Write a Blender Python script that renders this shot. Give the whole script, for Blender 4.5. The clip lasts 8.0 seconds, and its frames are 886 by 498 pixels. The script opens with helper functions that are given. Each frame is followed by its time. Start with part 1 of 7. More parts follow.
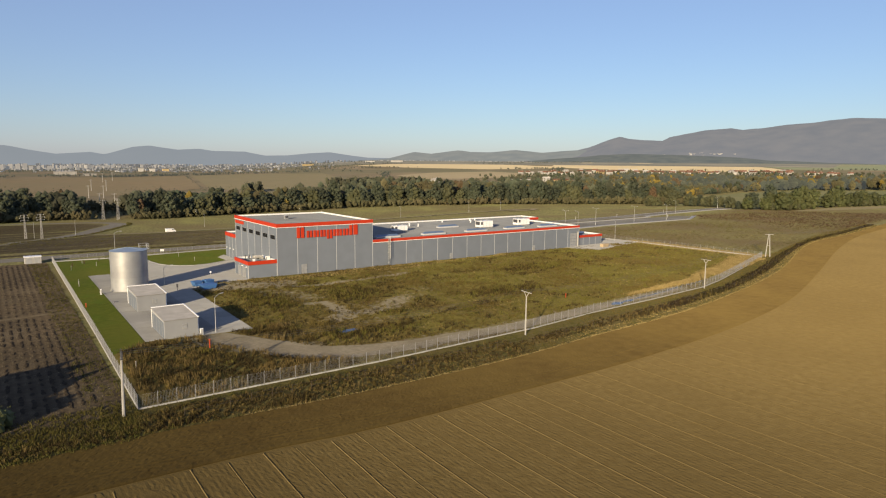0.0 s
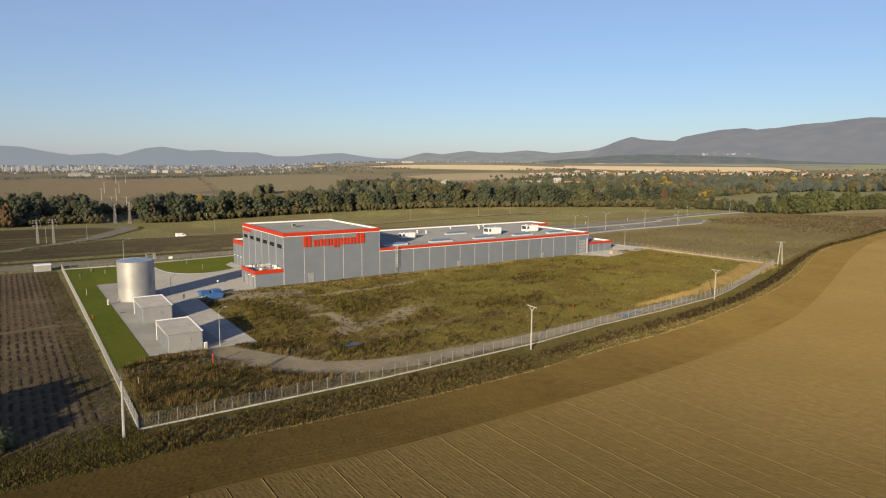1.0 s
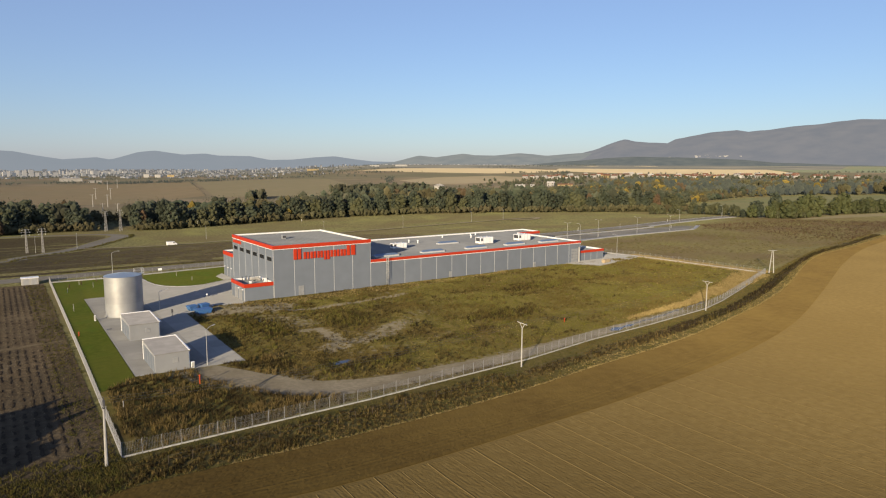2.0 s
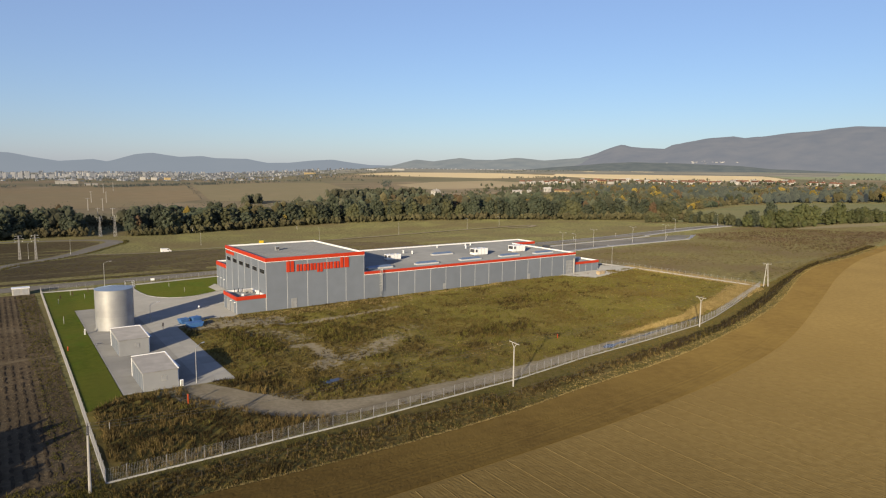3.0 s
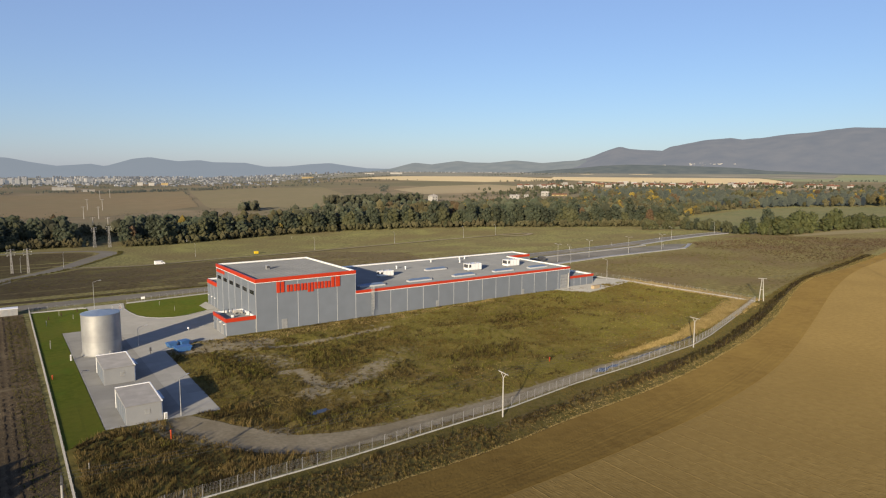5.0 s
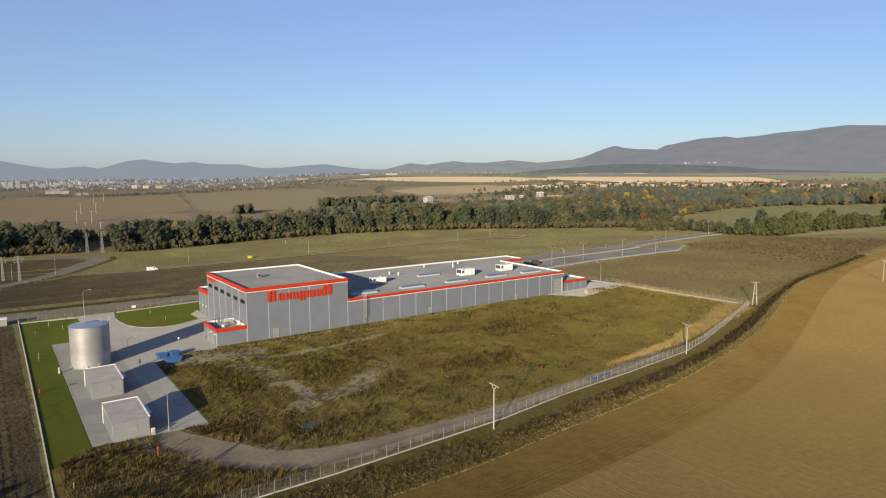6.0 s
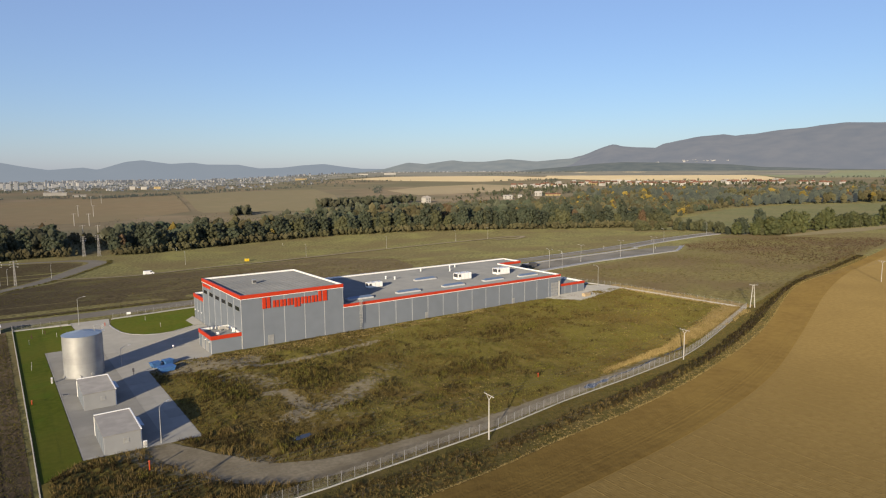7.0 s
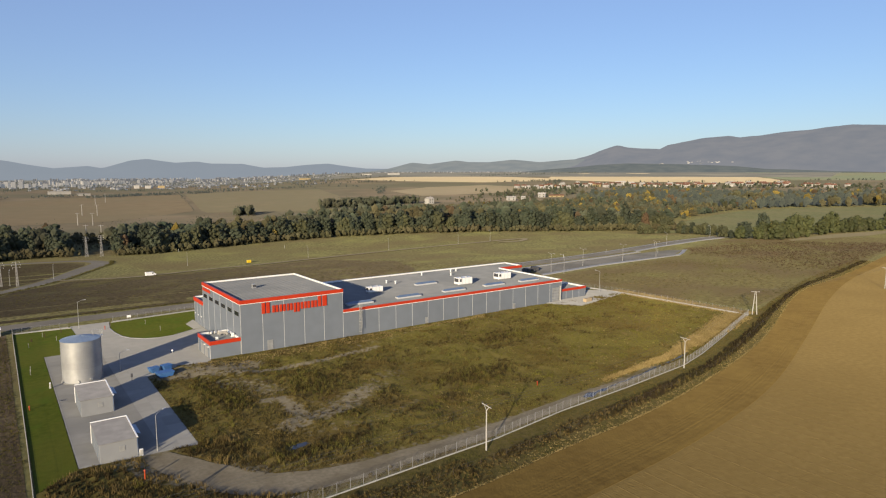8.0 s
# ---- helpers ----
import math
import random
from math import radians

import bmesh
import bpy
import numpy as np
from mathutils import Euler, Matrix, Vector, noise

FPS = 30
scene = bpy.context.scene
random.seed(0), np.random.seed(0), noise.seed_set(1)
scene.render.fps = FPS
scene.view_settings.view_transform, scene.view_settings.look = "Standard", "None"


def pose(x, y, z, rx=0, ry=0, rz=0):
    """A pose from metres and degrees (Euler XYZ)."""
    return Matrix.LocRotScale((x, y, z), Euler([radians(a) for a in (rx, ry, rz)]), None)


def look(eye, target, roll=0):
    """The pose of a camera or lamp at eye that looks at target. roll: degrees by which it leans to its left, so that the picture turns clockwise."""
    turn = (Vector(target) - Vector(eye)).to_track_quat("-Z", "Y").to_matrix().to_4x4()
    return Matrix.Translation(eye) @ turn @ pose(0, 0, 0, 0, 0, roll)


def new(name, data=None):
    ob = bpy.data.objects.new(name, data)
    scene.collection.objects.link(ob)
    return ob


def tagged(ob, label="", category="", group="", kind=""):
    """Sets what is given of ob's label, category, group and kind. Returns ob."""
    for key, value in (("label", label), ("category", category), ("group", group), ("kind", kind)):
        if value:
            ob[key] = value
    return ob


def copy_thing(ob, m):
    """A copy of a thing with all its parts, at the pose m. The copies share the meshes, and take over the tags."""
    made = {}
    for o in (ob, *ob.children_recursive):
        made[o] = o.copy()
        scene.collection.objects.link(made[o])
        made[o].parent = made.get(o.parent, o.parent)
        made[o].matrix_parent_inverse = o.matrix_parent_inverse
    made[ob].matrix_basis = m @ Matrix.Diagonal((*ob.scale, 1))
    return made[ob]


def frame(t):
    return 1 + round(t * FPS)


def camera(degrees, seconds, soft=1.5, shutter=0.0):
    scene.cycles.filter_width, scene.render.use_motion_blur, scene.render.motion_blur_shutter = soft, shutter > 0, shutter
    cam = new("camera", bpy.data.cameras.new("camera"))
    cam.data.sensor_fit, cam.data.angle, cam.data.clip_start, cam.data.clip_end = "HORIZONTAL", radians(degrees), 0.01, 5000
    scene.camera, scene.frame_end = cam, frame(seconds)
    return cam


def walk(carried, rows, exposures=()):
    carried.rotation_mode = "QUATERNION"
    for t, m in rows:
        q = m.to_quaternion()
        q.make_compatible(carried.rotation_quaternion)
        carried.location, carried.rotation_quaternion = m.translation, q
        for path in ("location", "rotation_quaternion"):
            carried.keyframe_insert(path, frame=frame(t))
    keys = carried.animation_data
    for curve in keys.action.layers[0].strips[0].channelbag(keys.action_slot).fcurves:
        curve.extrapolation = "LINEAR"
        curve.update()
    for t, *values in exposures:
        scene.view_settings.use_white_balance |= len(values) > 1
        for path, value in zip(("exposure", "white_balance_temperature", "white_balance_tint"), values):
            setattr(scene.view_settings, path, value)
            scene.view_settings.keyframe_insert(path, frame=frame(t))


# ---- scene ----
cam = camera(69.2, 8.0, soft=1.18)
PATH = [
    (0, (-64.234, -169.585, 31.565), (-63.087, -167.969, 31.299), 0.5),
    (0.5, (-63.384, -169.394, 32.692), (-62.257, -167.762, 32.425), 0.5),
    (1, (-62.521, -169.203, 33.917), (-61.402, -167.566, 33.651), 0.4),
    (1.5, (-61.739, -168.998, 35.111), (-60.615, -167.364, 34.849), 0.3),
    (2, (-61.14, -168.713, 36.406), (-60.006, -167.086, 36.148), 0.2),
    (3.5, (-59.153, -168.138, 40.146), (-58.01, -166.515, 39.903), 0.7),
    (4, (-58.454, -167.819, 41.237), (-57.312, -166.194, 40.996), 0.7),
    (4.5, (-57.719, -167.713, 42.397), (-56.577, -166.089, 42.157), 0.5),
    (6, (-55.322, -167.493, 45.435), (-54.166, -165.878, 45.195), -0.1),
    (6.5, (-54.499, -167.238, 46.282), (-53.341, -165.626, 46.041), -0.3),
    (7, (-53.854, -167.063, 47.069), (-52.696, -165.45, 46.826), -0.4),
    (7.5, (-53.125, -166.972, 47.877), (-51.972, -165.356, 47.633), -0.3),
    (8, (-52.632, -166.951, 48.615), (-51.483, -165.332, 48.372), -0.1),
]
walk(cam, [(t, look(eye, target, roll)) for t, eye, target, roll in PATH], [(0.0, 1.44, 6800, 10), (1.5, 1.44, 6650, 10), (3.5, 1.44, 6450, 10), (6.5, 1.44, 6390, 10), (8.0, 1.44, 6390, 10)])

# ---- light ----
SUN_ELEV, SUN_AZ = 12.5, 36.0          # the light travels towards SUN_AZ degrees from +x
world = bpy.data.worlds.new("sky")
world.use_nodes = True
scene.world = world
wn = world.node_tree.nodes
sky = wn.new("ShaderNodeTexSky")
sky.sky_type, sky.sun_disc = "NISHITA", False
sky.sun_elevation = radians(SUN_ELEV)
sky.sun_rotation = math.atan2(-math.cos(radians(SUN_AZ)), -math.sin(radians(SUN_AZ)))
sky.air_density, sky.dust_density, sky.ozone_density = 1.0, 0.4, 4.0
# the sky, with the pale blue veil of light scattered more than once
strength = wn.new("ShaderNodeVectorMath")
strength.operation, strength.inputs["Scale"].default_value = "SCALE", 0.0355
veil = wn.new("ShaderNodeVectorMath")
veil.operation, veil.inputs[1].default_value = "ADD", (0.052, 0.057, 0.098)
world.node_tree.links.new(sky.outputs[0], strength.inputs[0])
world.node_tree.links.new(strength.outputs[0], veil.inputs[0])
world.node_tree.links.new(veil.outputs[0], wn["Background"].inputs[0])
wn["Background"].inputs[1].default_value = 1.0
sun = new("sun", bpy.data.lights.new("sun", "SUN"))
sun.data.energy, sun.data.angle, sun.data.color = 2.4, radians(0.6), (1.0, 0.825, 0.57)
_a, _e = radians(SUN_AZ), radians(SUN_ELEV)
sun.matrix_world = look((0, 0, 60), (math.cos(_a) * math.cos(_e), math.sin(_a) * math.cos(_e), 60 - math.sin(_e)))


# ---- materials ----
def mat(name, c1, c2, scale, rough=0.85, patch=None, patch_scale=0.02, patch_amount=0.6, bump=0.0, bump_scale=None,
        rnd=0.0, island=False, metal=0.0, spec=0.3, third=None, third_scale=0.15):
    """Two-tone noise, a broad patch colour over it, relief, and random tone from piece to piece."""
    m = bpy.data.materials.new(name)
    m.use_nodes = True
    n, l = m.node_tree.nodes, m.node_tree.links
    b = n["Principled BSDF"]
    b.inputs["Roughness"].default_value, b.inputs["Metallic"].default_value = rough, metal
    b.inputs["Specular IOR Level"].default_value = 0.04 if rough > 0.84 else spec
    b.inputs["Diffuse Roughness"].default_value = 1.0 if rough > 0.84 else 0.0
    pos = n.new("ShaderNodeNewGeometry").outputs["Position"]

    def cloud(s, detail, lo, hi):
        t = n.new("ShaderNodeTexNoise")
        t.inputs["Scale"].default_value, t.inputs["Detail"].default_value = s, detail
        l.new(pos, t.inputs["Vector"])
        r = n.new("ShaderNodeMapRange")
        r.inputs[1].default_value, r.inputs[2].default_value = lo, hi
        l.new(t.outputs["Fac"], r.inputs[0])
        return r.outputs[0]

    def mix(fac, a, c):
        x = n.new("ShaderNodeMix")
        x.data_type = "RGBA"
        for socket, value in ((x.inputs[0], fac), (x.inputs[6], a), (x.inputs[7], c)):
            if isinstance(value, (float, int)):
                socket.default_value = value
            elif isinstance(value, tuple):
                socket.default_value = (*value, 1)
            else:
                l.new(value, socket)
        return x.outputs[2]

    col = mix(cloud(scale, 6, 0.32, 0.68), c1, c2)
    if third:
        col = mix(cloud(third_scale, 4, 0.5, 0.72), col, third)
    if patch:
        f = n.new("ShaderNodeMath")
        f.operation, f.inputs[1].default_value = "MULTIPLY", patch_amount
        l.new(cloud(patch_scale, 4, 0.4, 0.62), f.inputs[0])
        col = mix(f.outputs[0], col, patch)
    if rnd:
        src = pos.node.outputs["Random Per Island"] if island else n.new("ShaderNodeObjectInfo").outputs["Random"]
        r = n.new("ShaderNodeMapRange")
        r.inputs[3].default_value, r.inputs[4].default_value = 1 - rnd, 1 + rnd
        l.new(src, r.inputs[0])
        v = n.new("ShaderNodeVectorMath")
        v.operation = "SCALE"
        l.new(col, v.inputs[0])
        l.new(r.outputs[0], v.inputs["Scale"])
        col = v.outputs[0]
    l.new(col, b.inputs["Base Color"])
    if bump:
        k = n.new("ShaderNodeBump")
        k.inputs["Strength"].default_value, k.inputs["Distance"].default_value = 1.0, bump
        l.new(cloud(bump_scale or scale, 5, 0.0, 1.0), k.inputs["Height"])
        l.new(k.outputs[0], b.inputs["Normal"])
    return m


def furrowed(m, wave_scale, strength, dark=(0.5, 0.5, 0.5)):
    """Fine drill lines that run along y, over a material of mat()."""
    n, l = m.node_tree.nodes, m.node_tree.links
    b = n["Principled BSDF"]
    w = n.new("ShaderNodeTexWave")
    w.bands_direction = "X"
    w.inputs["Scale"].default_value, w.inputs["Distortion"].default_value = wave_scale, 1.2
    w.inputs["Detail"].default_value, w.inputs["Detail Scale"].default_value = 3.0, 0.6
    l.new(n.new("ShaderNodeNewGeometry").outputs["Position"], w.inputs["Vector"])
    x = n.new("ShaderNodeMix")
    x.data_type, x.blend_type = "RGBA", "MULTIPLY"
    f = n.new("ShaderNodeMath")
    f.operation, f.inputs[1].default_value = "MULTIPLY", strength
    l.new(w.outputs["Fac"], f.inputs[0])
    l.new(f.outputs[0], x.inputs[0])
    l.new(b.inputs["Base Color"].links[0].from_socket, x.inputs[6])
    x.inputs[7].default_value = (*dark, 1)
    l.new(x.outputs[2], b.inputs["Base Color"])
    return m


def graded(m, x0, x1, darkened, dry):
    """Scales colour along x by two factors, painting light falloff on the field soils."""
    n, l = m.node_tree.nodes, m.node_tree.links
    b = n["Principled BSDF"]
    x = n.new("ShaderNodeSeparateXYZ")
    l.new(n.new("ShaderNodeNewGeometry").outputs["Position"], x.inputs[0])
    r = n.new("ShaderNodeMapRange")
    r.inputs[1].default_value, r.inputs[2].default_value, r.inputs[3].default_value, r.inputs[4].default_value = x0, x1, darkened, dry
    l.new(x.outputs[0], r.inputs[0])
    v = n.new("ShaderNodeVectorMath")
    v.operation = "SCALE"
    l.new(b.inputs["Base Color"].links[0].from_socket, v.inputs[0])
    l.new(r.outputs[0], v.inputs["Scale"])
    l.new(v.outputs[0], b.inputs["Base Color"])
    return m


def toned(m):
    """Each far crown has its own tone."""
    n, l = m.node_tree.nodes, m.node_tree.links
    b = n["Principled BSDF"]
    a = n.new("ShaderNodeAttribute")
    a.attribute_name = "tone"
    v = n.new("ShaderNodeVectorMath")
    v.operation = "SCALE"
    l.new(b.inputs["Base Color"].links[0].from_socket, v.inputs[0])
    l.new(a.outputs["Fac"], v.inputs["Scale"])
    l.new(v.outputs[0], b.inputs["Base Color"])
    return m


def worn_bare(m, c1, c2):
    """Stony earth where the plants are worn away: the share of it is stored with the ground."""
    n, l = m.node_tree.nodes, m.node_tree.links
    b = n["Principled BSDF"]
    pos = n.new("ShaderNodeNewGeometry").outputs["Position"]
    a = n.new("ShaderNodeAttribute")
    a.attribute_name = "bare"

    def cloud(s, d):
        t = n.new("ShaderNodeTexNoise")
        t.inputs["Scale"].default_value, t.inputs["Detail"].default_value = s, d
        l.new(pos, t.inputs["Vector"])
        return t.outputs["Fac"]

    def maths(op, x, y):
        k = n.new("ShaderNodeMath")
        k.operation = op
        for i, v in enumerate((x, y)):
            if isinstance(v, float):
                k.inputs[i].default_value = v
            else:
                l.new(v, k.inputs[i])
        return k.outputs[0]

    def blend(f, x, y):
        k = n.new("ShaderNodeMix")
        k.data_type = "RGBA"
        for s, v in ((k.inputs[0], f), (k.inputs[6], x), (k.inputs[7], y)):
            if isinstance(v, tuple):
                s.default_value = (*v, 1)
            else:
                l.new(v, s)
        return k.outputs[2]

    r = n.new("ShaderNodeMapRange")
    r.inputs[1].default_value, r.inputs[2].default_value = 0.35, 0.85
    l.new(maths("ADD", a.outputs["Fac"], maths("MULTIPLY", maths("SUBTRACT", cloud(0.8, 8), 0.5), 2.2)), r.inputs[0])
    l.new(blend(r.outputs[0], b.inputs["Base Color"].links[0].from_socket, blend(cloud(1.4, 6), c1, c2)), b.inputs["Base Color"])
    return m


M = {
    "meadow": mat("meadow", (0.046, 0.048, 0.021), (0.172, 0.160, 0.072), 0.7, 0.95, (0.090, 0.072, 0.040), 0.022, 0.65, 0.25, 0.8,
                  third=(0.140, 0.138, 0.054), third_scale=0.05),
    "weeds_soil": mat("weeds soil", (0.074, 0.061, 0.021), (0.106, 0.083, 0.030), 0.5, 0.95, (0.1033, 0.0921, 0.0243), 0.03, 0.7, 0.15, 0.9,
                      third=(0.0621, 0.0408, 0.0149), third_scale=0.09),
    "stubble": furrowed(mat("stubble", (0.064, 0.049, 0.031), (0.110, 0.085, 0.053), 0.9, 0.95, (0.052, 0.041, 0.026), 0.05, 0.7, 0.2, 1.2, third=(0.108, 0.088, 0.058), third_scale=0.12), 0.24, 0.35, (0.45, 0.43, 0.41)),
    # Darker west, brighter east: the uneven light over both soils, put into colour.
    "plough": graded(furrowed(mat("ploughed soil", (0.143, 0.102, 0.0370), (0.172, 0.126, 0.0485), 0.8, 0.95, (0.125, 0.089, 0.0325), 0.025, 0.5, 0.05, 3.0), 1.6, 0.3, (0.72, 0.7, 0.68)), -55, 42, 0.68, 1.12),
    "headland": graded(mat("headland soil", (0.092, 0.0620, 0.0195), (0.118, 0.0815, 0.0260), 0.5, 0.95, (0.134, 0.094, 0.0290), 0.06, 0.5, 0.04, 2.5), -60, 60, 0.51, 1.18),
    "ridge": mat("furrow ridge", (0.160, 0.116, 0.046), (0.190, 0.140, 0.058), 1.2, 0.95),
    "furrow": mat("wheel rut", (0.066, 0.042, 0.014), (0.086, 0.056, 0.019), 1.0, 0.95),
    "lawn": mat("lawn", (0.044, 0.059, 0.0066), (0.068, 0.083, 0.0105), 0.8, 0.9, (0.082, 0.083, 0.015), 0.06, 0.5, 0.04, 4.0, third=(0.050, 0.080, 0.008), third_scale=0.25),
    "fallow": graded(mat("fallow land", (0.028, 0.024, 0.014), (0.092, 0.075, 0.042), 0.7, 0.95, (0.052, 0.042, 0.025), 0.03, 0.55, 0.3, 0.9, third=(0.084, 0.077, 0.035), third_scale=0.07), -50, 90, 0.72, 1.45),
    "heath": mat("brown heath", (0.068, 0.059, 0.027), (0.134, 0.119, 0.054), 0.5, 0.95, (0.082, 0.060, 0.037), 0.022, 0.75, 0.15, 0.9, third=(0.116, 0.115, 0.044), third_scale=0.035),
    "verge": mat("verge grass", (0.048, 0.045, 0.015), (0.088, 0.076, 0.027), 0.8, 0.95, (0.104, 0.080, 0.036), 0.1, 0.5, 0.15, 1.5),
    # Dark tone that stands for shade between the stubble rows.
    "row_shade": mat("shaded row gaps", (0.026, 0.020, 0.013), (0.052, 0.041, 0.027), 1.2, 0.95, (0.036, 0.028, 0.019), 0.2, 0.5),
    "trodden": mat("trodden earth", (0.088, 0.071, 0.045), (0.122, 0.100, 0.064), 1.4, 0.95, (0.070, 0.056, 0.036), 0.3, 0.6, 0.05, 2.0),
    "gravel": mat("gravel", (0.140, 0.123, 0.090), (0.190, 0.170, 0.128), 1.5, 0.95, (0.116, 0.100, 0.070), 0.15, 0.7, 0.04, 5.0),
    "concrete": mat("concrete", (0.216, 0.215, 0.202), (0.248, 0.247, 0.233), 0.4, 0.85, (0.202, 0.203, 0.192), 0.08, 0.6, 0.01, 8.0, rnd=0.08),
    "concrete_grey": mat("grey concrete", (0.182, 0.181, 0.170), (0.212, 0.211, 0.199), 0.4, 0.85, (0.150, 0.150, 0.141), 0.08, 0.6, 0.01, 8.0, rnd=0.07),
    "kerb": mat("white concrete", (0.3660, 0.3542, 0.3247), (0.4251, 0.4133, 0.3838), 1.0, 0.8, rnd=0.05),
    "asphalt": mat("asphalt", (0.072, 0.071, 0.068), (0.098, 0.096, 0.091), 1.0, 0.9, (0.136, 0.135, 0.132), 0.05, 0.6),
    "pale_road": mat("dusty road", (0.098, 0.094, 0.086), (0.130, 0.124, 0.112), 0.6, 0.9, (0.084, 0.080, 0.073), 0.05, 0.6),
    "panel": mat("grey cladding", (0.157, 0.177, 0.202), (0.174, 0.195, 0.223), 0.3, 0.55, rnd=0.04, spec=0.4),
    "joint": mat("pale joint strip", (0.47, 0.47, 0.46), (0.53, 0.53, 0.52), 1.0, 0.6),
    "red": mat("red fascia", (0.46, 0.034, 0.0085), (0.50, 0.043, 0.011), 0.5, 0.45, rnd=0.03, spec=0.4),
    "white": mat("white metal", (0.7992, 0.7884, 0.7560), (0.8500, 0.8500, 0.8208), 0.8, 0.5),
    "roof": mat("grey roof membrane", (0.150, 0.156, 0.158), (0.178, 0.184, 0.185), 0.25, 0.85, (0.126, 0.133, 0.138), 0.07, 0.8, 0.01, 1.0),
    "roof_seam": mat("lapped membrane seam", (0.115, 0.120, 0.124), (0.160, 0.165, 0.168), 0.12, 0.85),
    "glass": mat("dark glass", (0.015, 0.017, 0.02), (0.02, 0.022, 0.026), 1.0, 0.15, spec=0.6),
    "steel": mat("galvanised steel", (0.355, 0.355, 0.348), (0.425, 0.425, 0.416), 0.5, 0.5, (0.300, 0.300, 0.294), 0.2, 0.6, metal=0.4, rnd=0.05),
    "tank_top": mat("tank roof sheet", (0.240, 0.310, 0.390), (0.280, 0.345, 0.425), 0.5, 0.6, metal=0.2),
    "render_grey": mat("pale grey render", (0.2625, 0.2687, 0.2757), (0.2890, 0.2962, 0.2996), 0.5, 0.85, (0.2296, 0.2346, 0.2366), 0.2, 0.5),
    "house_roof": mat("grey roof sheet", (0.235, 0.230, 0.222), (0.275, 0.268, 0.258), 0.6, 0.9, (0.185, 0.180, 0.175), 0.5, 0.5),
    "pole": mat("weathered concrete pole", (0.350, 0.337, 0.312), (0.430, 0.415, 0.385), 1.5, 0.85),
    "galv": mat("grey post metal", (0.3780, 0.3780, 0.3690), (0.4680, 0.4680, 0.4500), 1.0, 0.5, metal=0.5),
    "wire": mat("wire mesh", (0.19, 0.19, 0.195), (0.24, 0.24, 0.24), 1.0, 0.6),
    "fence_post": mat("grey fence post", (0.26, 0.26, 0.265), (0.32, 0.32, 0.32), 1.0, 0.6),
    "cable": mat("cable", (0.0540, 0.0540, 0.0540), (0.0810, 0.0810, 0.0810), 1.0, 0.5),
    "dark": mat("dark grey metal", (0.0525, 0.0525, 0.0577), (0.0840, 0.0840, 0.0892), 1.0, 0.6),
    "blue": mat("blue painted steel", (0.045, 0.135, 0.330), (0.060, 0.165, 0.385), 1.0, 0.5, (0.090, 0.175, 0.330), 0.6, 0.4),
    "orange": mat("orange plastic", (0.375, 0.05, 0.01), (0.4, 0.065, 0.015), 1.0, 0.5),
    "yellow": mat("yellow paint", (0.6750, 0.4500, 0.0180), (0.7200, 0.5040, 0.0270), 1.0, 0.5),
    "wood": mat("pale pallet wood", (0.4050, 0.3060, 0.1800), (0.5040, 0.3960, 0.2520), 2.0, 0.8),
    "skylight": mat("skylight dome", (0.110, 0.160, 0.240), (0.140, 0.190, 0.275), 1.0, 0.2, spec=0.6),
    "bark": mat("bark", (0.0735, 0.0577, 0.0420), (0.1155, 0.0945, 0.0683), 1.5, 0.95),
    "leaf": mat("mixed green leaves", (0.031, 0.040, 0.023), (0.058, 0.065, 0.037), 0.25, 0.8, rnd=0.22, bump=0.22, bump_scale=0.9),
    "leaf_olive": mat("olive leaves", (0.049, 0.053, 0.024), (0.078, 0.077, 0.033), 0.25, 0.8, rnd=0.22, bump=0.22, bump_scale=0.9),
    "leaf_brown": mat("rusty leaves", (0.072, 0.047, 0.025), (0.098, 0.060, 0.029), 0.25, 0.8, rnd=0.22, bump=0.22, bump_scale=0.9),
    "leaf_yellow": mat("yellow leaves", (0.150, 0.118, 0.027), (0.200, 0.148, 0.034), 0.3, 0.8, rnd=0.25),
    "leaf_green": mat("fresh green leaves", (0.046, 0.056, 0.018), (0.078, 0.081, 0.028), 0.25, 0.8, rnd=0.3, bump=0.22, bump_scale=0.9),
    "woods": mat("far woods leaves", (0.040, 0.053, 0.036), (0.078, 0.087, 0.056), 0.05, 0.85, (0.094, 0.079, 0.053), 0.02, 0.45, 0.6, 0.7, rnd=0.1, island=True),
    "weed": mat("green weeds", (0.098, 0.091, 0.0215), (0.137, 0.123, 0.031), 0.12, 0.9, (0.146, 0.133, 0.034), 0.03, 0.7, rnd=0.38, island=True),
    "weed_dry": mat("dry weeds", (0.1104, 0.0818, 0.0257), (0.1495, 0.1168, 0.0394), 0.12, 0.9, (0.098, 0.074, 0.024), 0.05, 0.6, rnd=0.38, island=True),
    "weed_tan": mat("tawny grass", (0.130, 0.094, 0.036), (0.185, 0.136, 0.056), 0.12, 0.9, (0.110, 0.078, 0.028), 0.08, 0.6, rnd=0.38, island=True),
    "heath_brown": mat("withered heath", (0.066, 0.043, 0.028), (0.104, 0.069, 0.043), 0.15, 0.9, (0.052, 0.035, 0.023), 0.05, 0.6, rnd=0.3, island=True),
    "weed_dark": mat("dark scrub", (0.044, 0.0335, 0.0145), (0.069, 0.0515, 0.0220), 0.15, 0.9, (0.0432, 0.0310, 0.0137), 0.06, 0.6, rnd=0.38, island=True),
    "hedge_dark": mat("dark withered hedge", (0.026, 0.020, 0.012), (0.048, 0.036, 0.021), 0.2, 0.9, (0.040, 0.038, 0.015), 0.08, 0.6, rnd=0.35, island=True),
